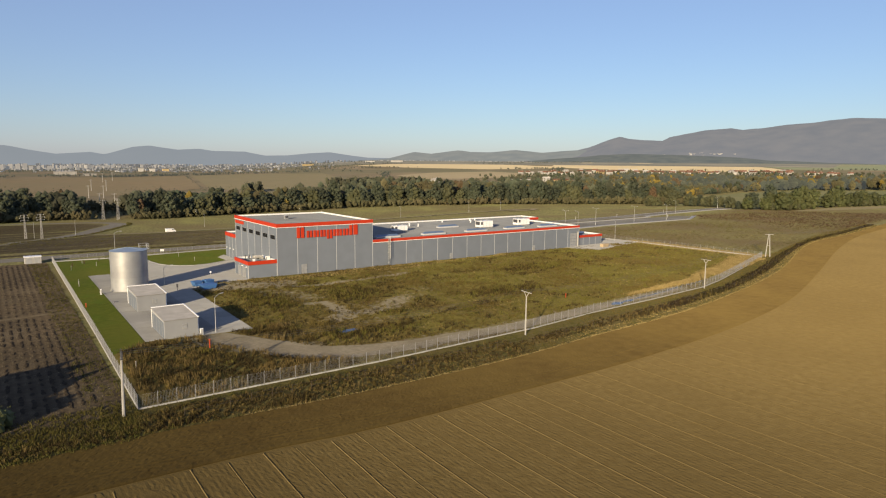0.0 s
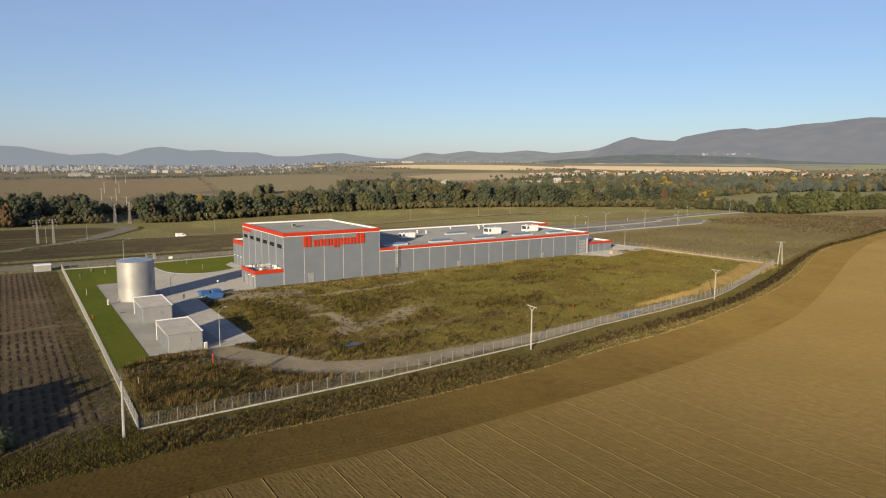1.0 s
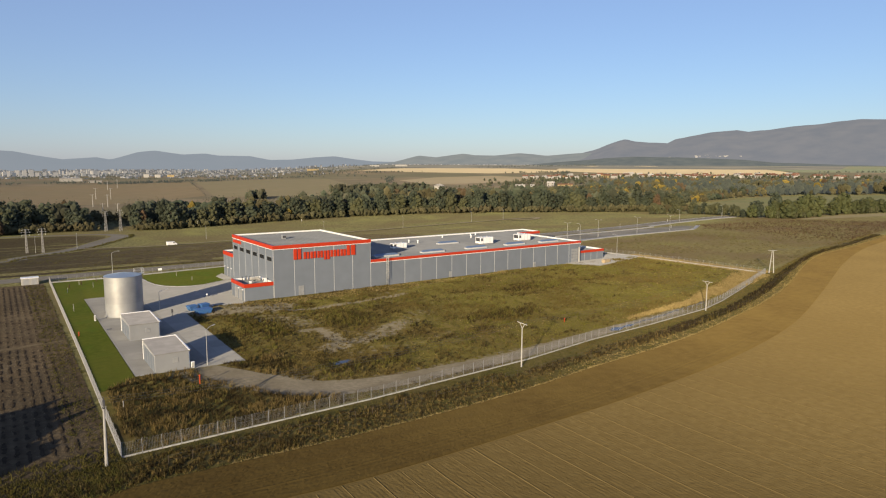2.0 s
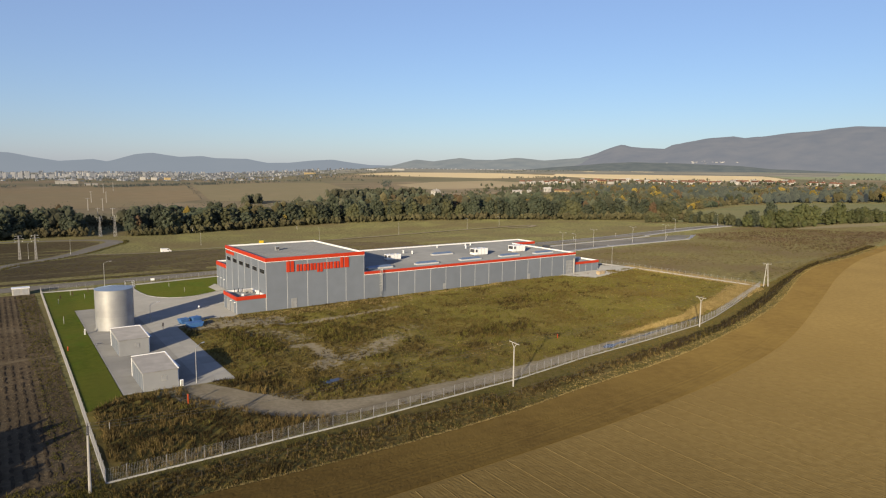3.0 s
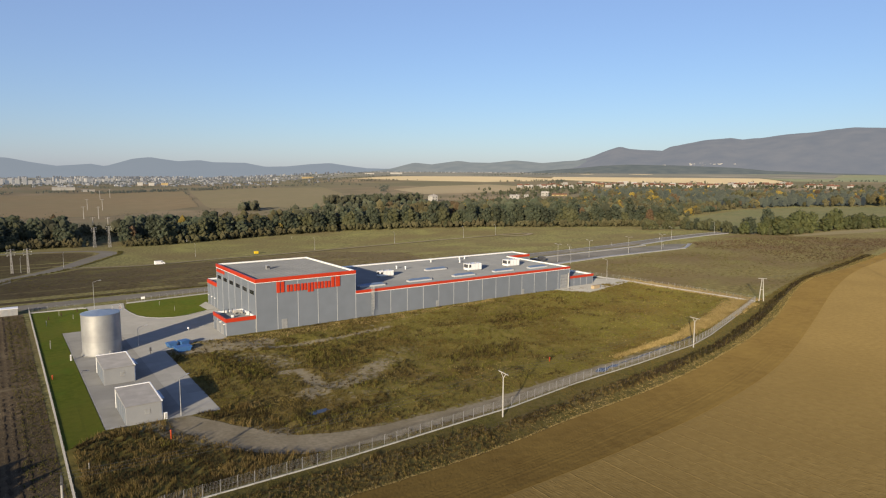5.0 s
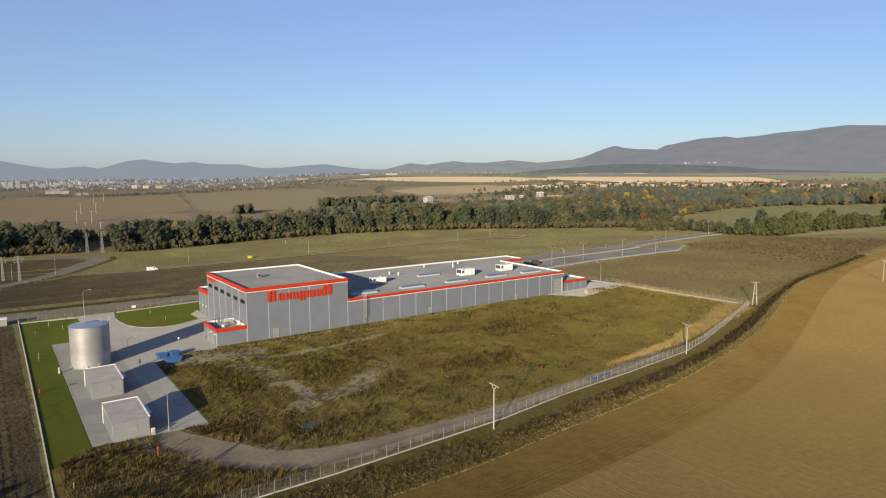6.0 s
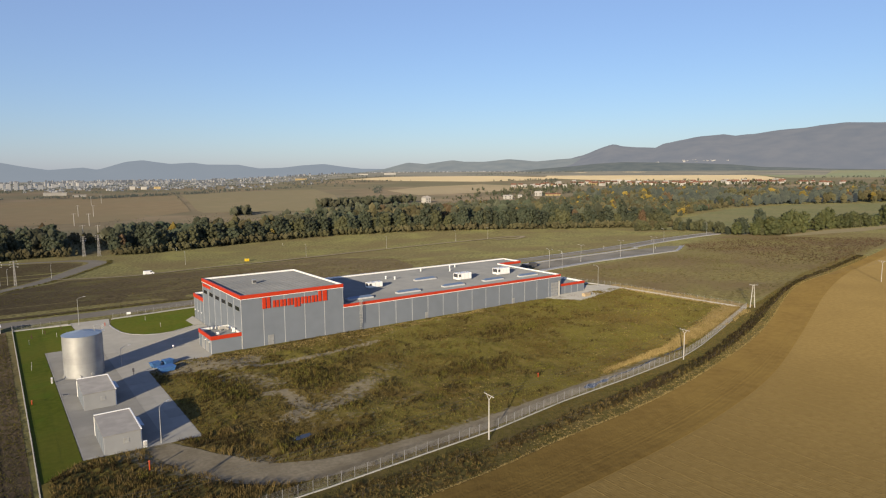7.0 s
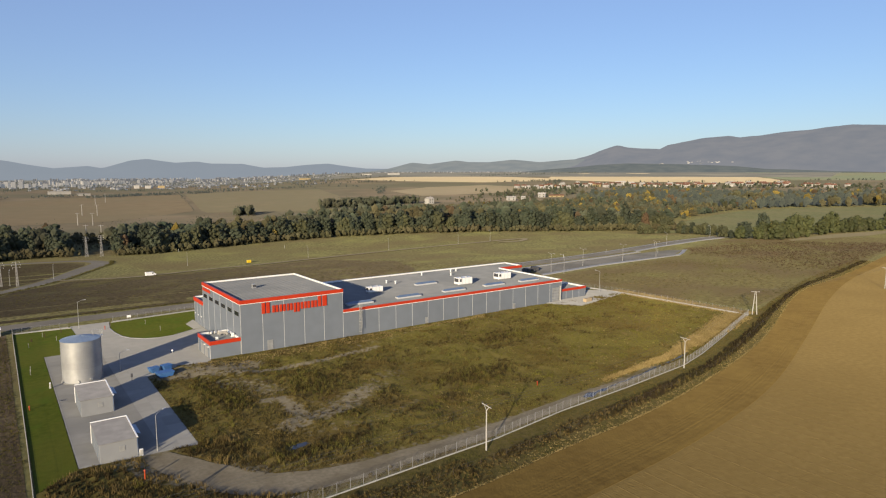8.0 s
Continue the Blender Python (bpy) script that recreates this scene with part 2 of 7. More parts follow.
    "straw": mat("straw grass", (0.235, 0.176, 0.072), (0.295, 0.228, 0.100), 0.2, 0.9, rnd=0.35, island=True),
    # Greyed base colour: some of the distance haze is put into it.
    "far_land": mat("far farmland", (0.098, 0.084, 0.058), (0.136, 0.112, 0.078), 0.02, 0.95, (0.080, 0.084, 0.055), 0.0035, 0.7, third=(0.160, 0.130, 0.092), third_scale=0.008),
    "far_olive": mat("far olive field", (0.122, 0.108, 0.069), (0.142, 0.124, 0.080), 0.05, 0.95, (0.120, 0.110, 0.068), 0.006, 0.6),
    "water": mat("ditch water", (0.03, 0.028, 0.022), (0.045, 0.041, 0.032), 0.5, 0.12, spec=0.4),
    "stubble_blade": mat("stubble stalks", (0.125, 0.103, 0.064), (0.195, 0.162, 0.104), 0.15, 0.9, (0.100, 0.088, 0.045), 0.06, 0.6, rnd=0.45, island=True),
    "verge_blade": mat("verge blades", (0.062, 0.063, 0.016), (0.106, 0.097, 0.026), 0.15, 0.9, (0.086, 0.066, 0.021), 0.08, 0.4, rnd=0.3, island=True),
    "tussock": mat("heath tussocks", (0.0655, 0.0573, 0.0209), (0.1128, 0.0936, 0.0345), 0.15, 0.9, (0.0818, 0.0841, 0.0281), 0.05, 0.6, rnd=0.18, island=True),
    "woods_olive": mat("far olive leaves", (0.061, 0.061, 0.032), (0.096, 0.088, 0.045), 0.05, 0.85, (0.092, 0.074, 0.042), 0.02, 0.45, 0.6, 0.7, rnd=0.1, island=True),
    "woods_rust": mat("far rusty leaves", (0.078, 0.055, 0.032), (0.092, 0.068, 0.040), 0.05, 0.85, bump=0.6, bump_scale=0.7, rnd=0.12, island=True),
    "woods_gold": mat("far golden leaves", (0.165, 0.122, 0.030), (0.200, 0.148, 0.038), 0.05, 0.85, rnd=0.12, island=True),
    # Base colour raised to carry the haze over this distance.
    "cream": mat("harvested field", (0.330, 0.275, 0.175), (0.370, 0.310, 0.200), 0.02, 0.95, (0.300, 0.258, 0.168), 0.003, 0.5),
    "far_soil": mat("far brown field", (0.124, 0.100, 0.064), (0.141, 0.115, 0.074), 0.05, 0.95, (0.122, 0.108, 0.070), 0.004, 0.6),
    "far_green": mat("far green field", (0.122, 0.142, 0.092), (0.142, 0.158, 0.104), 0.05, 0.95, (0.148, 0.146, 0.098), 0.004, 0.6),
    "far_tan": mat("far tan stubble", (0.188, 0.158, 0.106), (0.216, 0.184, 0.126), 0.04, 0.95, (0.170, 0.150, 0.100), 0.005, 0.6),
    "pasture": mat("green pasture", (0.068, 0.074, 0.037), (0.116, 0.119, 0.059), 0.25, 0.95, (0.118, 0.108, 0.060), 0.02, 0.5, 0.1, 0.5),
    "plaster": mat("pale plaster", (0.37, 0.36, 0.335), (0.43, 0.415, 0.39), 0.1, 0.85, rnd=0.25),
    "plaster_warm": mat("warm plaster", (0.3906, 0.3024, 0.1638), (0.4284, 0.3402, 0.1890), 0.1, 0.85, rnd=0.2),
    "tiles": mat("red roof tiles", (0.105, 0.058, 0.042), (0.150, 0.078, 0.055), 0.5, 0.85, rnd=0.3),
    "grey_tiles": mat("grey roof tiles", (0.2400, 0.2280, 0.2160), (0.3000, 0.2880, 0.2760), 0.5, 0.85, rnd=0.3),
}


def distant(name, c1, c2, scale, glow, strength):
    """A far surface, with the air's lightening haze painted in as emission."""
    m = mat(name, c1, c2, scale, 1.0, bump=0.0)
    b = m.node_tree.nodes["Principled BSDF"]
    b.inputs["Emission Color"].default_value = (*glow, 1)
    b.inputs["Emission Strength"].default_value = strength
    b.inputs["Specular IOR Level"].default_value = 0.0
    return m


for _k in ("woods", "woods_olive", "woods_rust", "woods_gold"):
    toned(M[_k])
worn_bare(M["weeds_soil"], (0.108, 0.094, 0.066), (0.180, 0.160, 0.115))
# The hills' bluish emission is painted haze, not light of their own.
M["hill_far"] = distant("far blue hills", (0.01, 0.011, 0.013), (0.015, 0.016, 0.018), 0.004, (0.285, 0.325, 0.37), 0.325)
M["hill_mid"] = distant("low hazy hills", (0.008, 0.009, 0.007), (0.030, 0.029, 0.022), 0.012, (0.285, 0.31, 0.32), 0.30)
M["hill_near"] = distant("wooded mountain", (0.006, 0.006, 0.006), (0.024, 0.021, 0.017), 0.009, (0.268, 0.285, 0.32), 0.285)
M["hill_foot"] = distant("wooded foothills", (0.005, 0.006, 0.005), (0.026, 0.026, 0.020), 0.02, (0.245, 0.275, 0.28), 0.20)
# Town, far plain and far trees carry painted haze as faint emission.
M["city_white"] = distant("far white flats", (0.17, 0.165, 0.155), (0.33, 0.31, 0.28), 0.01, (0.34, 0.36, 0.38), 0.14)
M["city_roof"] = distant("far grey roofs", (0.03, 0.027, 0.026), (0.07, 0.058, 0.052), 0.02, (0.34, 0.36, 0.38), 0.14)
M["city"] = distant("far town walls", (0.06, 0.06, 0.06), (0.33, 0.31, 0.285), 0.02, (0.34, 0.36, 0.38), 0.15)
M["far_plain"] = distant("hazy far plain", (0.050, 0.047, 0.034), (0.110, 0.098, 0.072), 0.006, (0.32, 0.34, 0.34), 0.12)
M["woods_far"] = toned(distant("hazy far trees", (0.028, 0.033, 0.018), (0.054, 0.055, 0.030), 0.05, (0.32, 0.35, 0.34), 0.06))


# ---- mesh helpers ----
def sstep(a, b, v):
    u = min(1.0, max(0.0, (v - a) / (b - a)))
    return u * u * (3 - 2 * u)


def H(x, y):
    """The height of the land: level round the plant, falling to the river meadows behind it."""
    w = 1 - sstep(120, 340, x)
    r = math.hypot(x, y)
    rise = 38 * sstep(1100, 2600, r) * (1 - sstep(58, 76, math.degrees(math.atan2(y, x)))) if r > 1100 and x > 0 else 0.0
    return -(7 * w + 3) * sstep(75, 260, y) * (1 - sstep(600, 1400, r)) + rise


def mesh_of(name, bm, material):
    me = bpy.data.meshes.new(name)
    bm.to_mesh(me)
    bm.free()
    for m in material if isinstance(material, (list, tuple)) else [material]:
        me.materials.append(m)
    return me


def part(name, bm, material, parent, label="", at=None):
    ob = new(name, mesh_of(name, bm, material))
    ob.parent = parent
    if at:
        ob.location = at
    return tagged(ob, label)


def thing(name, label, category, group="", kind="", at=(0, 0, 0), turn=0):
    ob = new(name)
    ob.matrix_world = pose(*at, 0, 0, turn)
    return tagged(ob, label, category, group, kind)


def solid(name, bm, material, label, category="", group="", kind="structure"):
    return tagged(new(name, mesh_of(name, bm, material)), label, category, group, kind)


def box(bm, x0, x1, y0, y1, z0, z1, bevel=0.0):
    vs = [bm.verts.new((x, y, z)) for z in (z0, z1) for y in (y0, y1) for x in (x0, x1)]
    fs = [bm.faces.new([vs[i] for i in f]) for f in ((0, 2, 3, 1), (4, 5, 7, 6), (0, 1, 5, 4), (2, 6, 7, 3), (0, 4, 6, 2), (1, 3, 7, 5))]
    if bevel:
        bmesh.ops.bevel(bm, geom=list({e for f in fs for e in f.edges}), offset=bevel, segments=2, affect="EDGES", profile=0.5)
    return bm


def boxed(*a, bevel=0.0):
    return box(bmesh.new(), *a, bevel=bevel)


def tube(bm, p, q, r0, r1=None, n=8, cap=True):
    p, q = Vector(p), Vector(q)
    r1 = r0 if r1 is None else r1
    z = (q - p).normalized()
    u = z.orthogonal().normalized()
    v = z.cross(u)
    ring = [[bm.verts.new(c + r * (math.cos(k * math.tau / n) * u + math.sin(k * math.tau / n) * v)) for k in range(n)] for c, r in ((p, r0), (q, r1))]
    for k in range(n):
        bm.faces.new((ring[0][k], ring[0][(k + 1) % n], ring[1][(k + 1) % n], ring[1][k]))
    if cap:
        bm.faces.new(ring[0][::-1])
        bm.faces.new(ring[1])
    return bm


def tubed(*a, **k):
    return tube(bmesh.new(), *a, **k)


def slab(poly, z0, z1):
    """A flat plate with the outline poly."""
    bm = bmesh.new()
    top = [bm.verts.new((x, y, z1)) for x, y in poly]
    bot = [bm.verts.new((x, y, z0)) for x, y in poly]
    f = bm.faces.new(top)
    bm.faces.new(bot[::-1])
    for k in range(len(poly)):
        j = (k + 1) % len(poly)
        bm.faces.new((top[k], bot[k], bot[j], top[j]))
    bmesh.ops.recalc_face_normals(bm, faces=bm.faces)
    bmesh.ops.triangulate(bm, faces=[f])
    return bm


def patch(poly, step, lift, bumps=None):
    """A sheet with the outline poly, laid on the land and cut every step metres."""
    bm = bmesh.new()
    f = bm.faces.new([bm.verts.new((x, y, 0)) for x, y in poly])
    if f.normal.z < 0 or sum(poly[k - 1][0] * poly[k][1] - poly[k][0] * poly[k - 1][1] for k in range(len(poly))) < 0:
        f.normal_flip()
    bmesh.ops.triangulate(bm, faces=[f])
    for axis in (0, 1):
        lo, hi = min(p[axis] for p in poly), max(p[axis] for p in poly)
        no = (1, 0, 0) if axis == 0 else (0, 1, 0)
        for k in range(1, int((hi - lo) / step) + 1):
            co = Vector((0, 0, 0))
            co[axis] = lo + k * step
            bmesh.ops.bisect_plane(bm, geom=bm.verts[:] + bm.edges[:] + bm.faces[:], plane_co=co, plane_no=no)
    for v in bm.verts:
        v.co.z = H(v.co.x, v.co.y) + lift + (bumps(v.co.x, v.co.y) if bumps else 0)
    return bm


def smooth_line(pts, n=6):
    """Catmull-Rom through pts."""
    out = []
    p = [pts[0], *pts, pts[-1]]
    for k in range(1, len(p) - 2):
        for s in range(n):
            u = s / n
            out.append(tuple(0.5 * (2 * p[k][i] + (p[k + 1][i] - p[k - 1][i]) * u + (2 * p[k - 1][i] - 5 * p[k][i] + 4 * p[k + 1][i] - p[k + 2][i]) * u * u
                                    + (3 * p[k][i] - p[k - 1][i] - 3 * p[k + 1][i] + p[k + 2][i]) * u ** 3) for i in range(2)))
    return out + [tuple(pts[-1])]


def ribbon(pts, width, lift, wobble=0.0, seed=0):
    """A road along pts on the land; width may be a list, point by point."""
    line = smooth_line([(*p,) for p in pts])
    bm = bmesh.new()
    rows = []
    for k, (x, y) in enumerate(line):
        a, b = line[max(0, k - 1)], line[min(len(line) - 1, k + 1)]
        d = Vector((b[0] - a[0], b[1] - a[1])).normalized()
        w = width if not isinstance(width, (list, tuple)) else np.interp(k / 6, range(len(width)), width)
        row = []
        for s in (-0.5, -0.25, 0, 0.25, 0.5):
            o = s * w + (2.2 * wobble * noise.noise(Vector((k * 0.31, s * 9, seed))) if abs(s) == 0.5 else 0)
            px, py = x - d.y * o, y + d.x * o
            row.append(bm.verts.new((px, py, H(px, py) + lift)))
        rows.append(row)
    for a, b in zip(rows, rows[1:]):
        for k in range(4):
            bm.faces.new((a[k + 1], a[k], b[k], b[k + 1]))
    bmesh.ops.recalc_face_normals(bm, faces=bm.faces)
    if sum(f.normal.z for f in bm.faces) < 0:
        bmesh.ops.reverse_faces(bm, faces=bm.faces[:])
    return bm


def inside(poly, x, y):
    r = False
    for k in range(len(poly)):
        (ax, ay), (bx, by) = poly[k - 1], poly[k]
        if (ay > y) != (by > y) and x < (bx - ax) * (y - ay) / (by - ay) + ax:
            r = not r
    return r


# ---- land ----
def land():
    """One sheet to the horizon, fine round the plant and coarse far off."""
    fine = lambda a, b, s: list(np.arange(a, b, s))
    xs = [-4600, -3800, -3000, -2300, -1700, -1200, -800, -500, -300, -200, -130] + fine(-100, 180, 8) + fine(180, 500, 16) + fine(500, 2700, 80) + [2800, 3500, 4100, 4600]
    ys = [-4600, -3500, -2500, -1600, -900, -500, -300, -200] + fine(-130, 90, 8) + fine(90, 460, 16) + fine(460, 2700, 80) + [2800, 3500, 4100, 4600]
    bm = bmesh.new()
    grid = []
    for y in ys:
        row = []
        for x in xs:
            s = min(1.0, 4600 / max(1.0, math.hypot(x, y)))
            row.append(bm.verts.new((x * s, y * s, H(x * s, y * s))))
        grid.append(row)
    for a, b in zip(grid, grid[1:]):
        for k in range(len(xs) - 1):
            bm.faces.new((a[k], a[k + 1], b[k + 1], b[k]))
    return bm


solid("ground", land(), M["meadow"], "rough autumn meadow land in olive and brown", "meadow")

HEAD_TOP = smooth_line([(-160, -94), (-65, -92.3), (-48, -92.2), (-30, -93.4), (-12, -93.9), (7, -93.4), (25.6, -91.5), (53.5, -89.3), (85.5, -83.6), (130, -72), (208, -44), (263, -35.5), (349, -20), (640, 35)])
HEAD_LOW = smooth_line([(-160, -103), (-55, -103.4), (-27, -105.4), (3.5, -105.6), (24, -105), (53.7, -102.3), (90.6, -95), (140, -79), (204, -57), (260, -41.5), (315, -32), (640, 22)])
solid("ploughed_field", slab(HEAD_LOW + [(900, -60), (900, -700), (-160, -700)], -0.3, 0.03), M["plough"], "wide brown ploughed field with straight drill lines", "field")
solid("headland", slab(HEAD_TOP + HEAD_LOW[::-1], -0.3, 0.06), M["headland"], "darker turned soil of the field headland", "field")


FENCE_LINE = [(-50.4, -83.5), (-15, -83.2), (20, -81.4), (40, -78.7), (62, -77.2), (87, -74.7), (100, -71.4), (120, -65), (137, -59.4), (154.5, -53.6), (205, -41.5), (262, -33), (330, -20)]
solid("verge", slab([(-160, -92), (-56, -88)] + FENCE_LINE + [p for p in HEAD_TOP if -160 < p[0] < 330][::-1], -0.3, 0.025), M["verge"], "dark grassy verge between the fence and the field", "verge")


def field_edge(x):
    return float(np.interp(x, [p[0] for p in HEAD_LOW], [p[1] for p in HEAD_LOW]))


def seed_rows():
    """The fine ridges of the drilled soil, 0.6 m apart, lumpy along their length."""
    rng = np.random.default_rng(9)
    xs = np.arange(-70, 135, 0.28)
    n = 95
    top = np.array([field_edge(x) for x in xs]) - 0.25
    down = np.arange(n) * 0.62
    X = xs[:, None] - 0.022 * down[None, :] + rng.normal(0, 0.05, (len(xs), n))
    Y = top[:, None] - down[None, :] + rng.uniform(-0.3, 0.3, (len(xs), n)) * (down > 0)
    crest = (np.arange(len(xs)) % 2)[:, None]
    Z = 0.036 + crest * 0.012 + rng.uniform(0, 0.03, (len(xs), n))
    Z[:, 0] = 0.036
    P = np.stack([X, Y, Z], 2).reshape(-1, 3)
    a = (np.arange(len(xs) - 1)[:, None] * n + np.arange(n - 1)[None, :]).reshape(-1)
    me = bpy.data.meshes.new("seed_rows")
    me.from_pydata(P.tolist(), [], np.stack([a, a + 1, a + n + 1, a + n], 1).tolist())
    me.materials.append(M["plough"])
    tagged(new("seed_rows", me), "fine brown soil ridges of the freshly drilled field", "soil", kind="stuff")


def headland_clods():
    """Turned clods on the headland, a lumpy sheet between its two edges."""
    rng = np.random.default_rng(10)
    xs = np.arange(-100, 330, 0.38)
    lo = np.array([field_edge(x) for x in xs]) + 0.1
    hi = np.interp(xs, [p[0] for p in HEAD_TOP], [p[1] for p in HEAD_TOP]) - 0.1
    n = 38
    u = np.linspace(0, 1, n)
    Y = lo[:, None] + (hi - lo)[:, None] * u[None, :]
    X = xs[:, None] + rng.uniform(-0.15, 0.15, Y.shape)
    streak = rng.uniform(0, 0.05, n)[None, :]
    Z = 0.07 + streak + rng.uniform(0, 0.045, Y.shape)
    P = np.stack([X, Y, Z], 2).reshape(-1, 3)
    a = (np.arange(len(xs) - 1)[:, None] * n + np.arange(n - 1)[None, :]).reshape(-1)
    me = bpy.data.meshes.new("soil_clods")
    me.from_pydata(P.tolist(), [], np.stack([a, a + n, a + n + 1, a + 1], 1).tolist())
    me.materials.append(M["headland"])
    tagged(new("soil_clods", me), "rough turned brown clods of the headland", "soil", kind="stuff")


seed_rows()
headland_clods()


def drill_lines():
    """Ridges and ruts left by the drill, along y, every 7.3 m with a fainter one between."""
    bm_r, bm_d = bmesh.new(), bmesh.new()
    rng = random.Random(5)
    edge = lambda x: float(np.interp(x, [p[0] for p in HEAD_LOW], [p[1] for p in HEAD_LOW]))
    for k in range(-12, 14):
        for off, wide, tall in ((0.0, 0.085, 0.024), (3.4, 0.05, 0.015)):
            fade = 1 - 0.4 * sstep(10, 95, 7.3 * k)
            wide, tall = wide * fade, tall * fade
            x0 = 2.1 + 7.3 * k + off + rng.uniform(-0.2, 0.2)
            y0 = edge(x0) - rng.uniform(0.2, 1.0)
            if rng.random() < 0.15 and off:
                continue
            prev = {}
            for j in range(0, 60):
                y = y0 - j * 4.0
                x = x0 - 0.022 * (y0 - y) + 0.05 * math.sin(j * 0.9 + k) + rng.uniform(-0.04, 0.04)
                for key, bm, o, w, h in (("r", bm_r, 0.0, wide, tall), ("d", bm_d, wide * 1.1, wide * 0.7, 0.0)):
                    row = [bm.verts.new((x + o + s * w, y, 0.058 + (h + 0.021 if abs(s) < 0.4 else 0.0))) for s in (-0.8, -0.3, 0.3, 0.8)]
                    if key in prev:
                        for i in range(3):
                            bm.faces.new((prev[key][i], row[i], row[i + 1], prev[key][i + 1]))
                    prev[key] = row
    for bm in (bm_r, bm_d):
        bmesh.ops.recalc_face_normals(bm, faces=bm.faces)
    solid("drill_ridges", bm_r, M["ridge"], "pale raised soil lines left by the seed drill", "soil", kind="stuff")
    solid("drill_ruts", bm_d, M["furrow"], "dark narrow wheel ruts beside the drill lines", "soil", kind="stuff")


drill_lines()
solid("stubble_field", slab([(-50.8, 60.5), (-50.9, -82), (-56, -88), (-160, -90), (-300, -60), (-300, 60)], -0.3, 0.03), M["stubble"], "brown harvested stubble field with straight plant rows", "field")
solid("field_path", ribbon([(-51.5, -17), (-75, -20), (-120, -24)], 1.3, 0.05, 0.3, 2), M["trodden"], "pale trodden path across the stubble field", "path")

# the plot inside the fence
PLOT = [(-49.8, -82.9), (20, -81), (40, -78.3), (62, -76.8), (87, -74.3), (100, -71), (137, -59), (153.5, -53.3), (151, -4), (140, -3), (120, -3), (112, -0.3), (0, -0.3), (-8, -0.3),
        (-10, -3.5), (-16, -1), (-24.4, -6), (-24.6, -52), (-43.6, -50.6), (-49.7, -57)]


WATER = smooth_line([(49, -76.0), (60, -74.6), (71, -73.2), (80, -71.7), (89, -70.4), (97, -68.8)])


TRACK = [(-32, -53.5), (-29, -60.5), (-25, -68), (-20, -73.6), (-13, -76.6), (-4, -77.8), (6, -77.9), (16, -78.2), (28, -77.2), (45, -75.4), (62, -74.2), (78, -72.6)]
track_line = smooth_line(TRACK)


def track_dist(x, y):
    return min(math.hypot(px - x, py - y) for px, py in track_line)


def plot_bumps(x, y):
    """The uneven plot: hummocks, and a low bank along the hall."""
    edge = min(1.0, max(0.0, (y + 82) / 10)) * min(1.0, max(0.0, (x + 24) / 8) if y > -56 else 1.0) * min(1.0, max(0.0, (150 - x) / 8))
    n = noise.noise(Vector((x * 0.11, y * 0.11, 0.3))) * 0.55 + noise.noise(Vector((x * 0.35, y * 0.35, 2.0))) * 0.28
    bank = 0.55 * math.exp(-((y + 9) / 7) ** 2) * sstep(20, 70, x) * (1 - sstep(106, 116, x))
    wet = min(min(math.hypot(a - x, b - y) for a, b in WATER), math.hypot(x + 10.5, y + 63.2))
    return max(-0.02, (n + 0.12) * edge * min(1.0, max(0.0, -y / 3)) * sstep(1.5, 5.0, wet) * (sstep(2.8, 6.0, track_dist(x, y)) if y < -48 else 1.0) + bank)


BARE_EARTH = [([(-10, -22), (-6, -26), (-4, -32)], 4.0, 0.58), ([(-7.2, -38), (-4.5, -39.2), (-4.0, -45.5)], 2.0, 0.97), ([(-8.5, -54), (-3.5, -52.4), (0, -51.8), (4.6, -50), (10.5, -46.2), (15, -44)], 3.2, 0.82),
              ([(-4.3, -46), (-3.5, -50)], 2.2, 0.9), ([(-2.7, -43.7), (2, -46), (7.7, -44.9)], 2.2, 0.4), ([(12, -46), (18, -42), (24, -38)], 4.0, 0.4), ([(-1.5, -60.9), (9, -59.8), (18.8, -57.1)], 1.7, 0.4), ([(-6, -60), (4, -60)], 3.0, 0.35), ([(26, -12), (60, -6), (90, -4)], 2.2, 0.38)]
BARE_TRACKS = [([(-20.3, -7), (-14, -9.6), (-8, -12.4)], 4.4, 0.95), ([(-6, -16), (3.2, -18), (13.9, -18.2), (19.6, -16.8), (32, -15)], 1.7, 0.9), ([(-12, -9), (-6, -12), (-2, -10)], 4.6, 0.9), ([(-22, -5), (-14, -5), (-6, -8)], 3.2, 0.7), ([(-34, -51), (-32, -58.9), (-28, -64), (-22, -69)], 5.0, 0.75),
               ([(-17, -75), (3, -77), (28, -76.6), (65, -74), (80, -72)], 3.0, 0.7)]
BARE = [(smooth_line(p), w, s) for p, w, s in BARE_EARTH + BARE_TRACKS]


def plot_bare(x, y):
    """How worn the plot is at x, y, from 0 to 1."""
    out = 0.0
    for line, w, s in BARE:
        d = min(math.hypot(a - x, b - y) for a, b in line)
        out = max(out, s * (1 - sstep(0.35 * w, 1.5 * w, d)))
    return out


def plot_sheet():
    bm = patch(PLOT, 2.0, 0.0)
    bmesh.ops.subdivide_edges(bm, edges=bm.edges[:], cuts=1, use_grid_fill=True)
    lay_bare = bm.verts.layers.float.new("bare")
    for v in bm.verts:
        v.co.z = H(v.co.x, v.co.y) + 0.05 + plot_bumps(v.co.x, v.co.y)
        v[lay_bare] = plot_bare(v.co.x, v.co.y)
    return bm


solid("weed_plot", plot_sheet(), M["weeds_soil"], "uneven plot of autumn weeds and soil", "grassland")
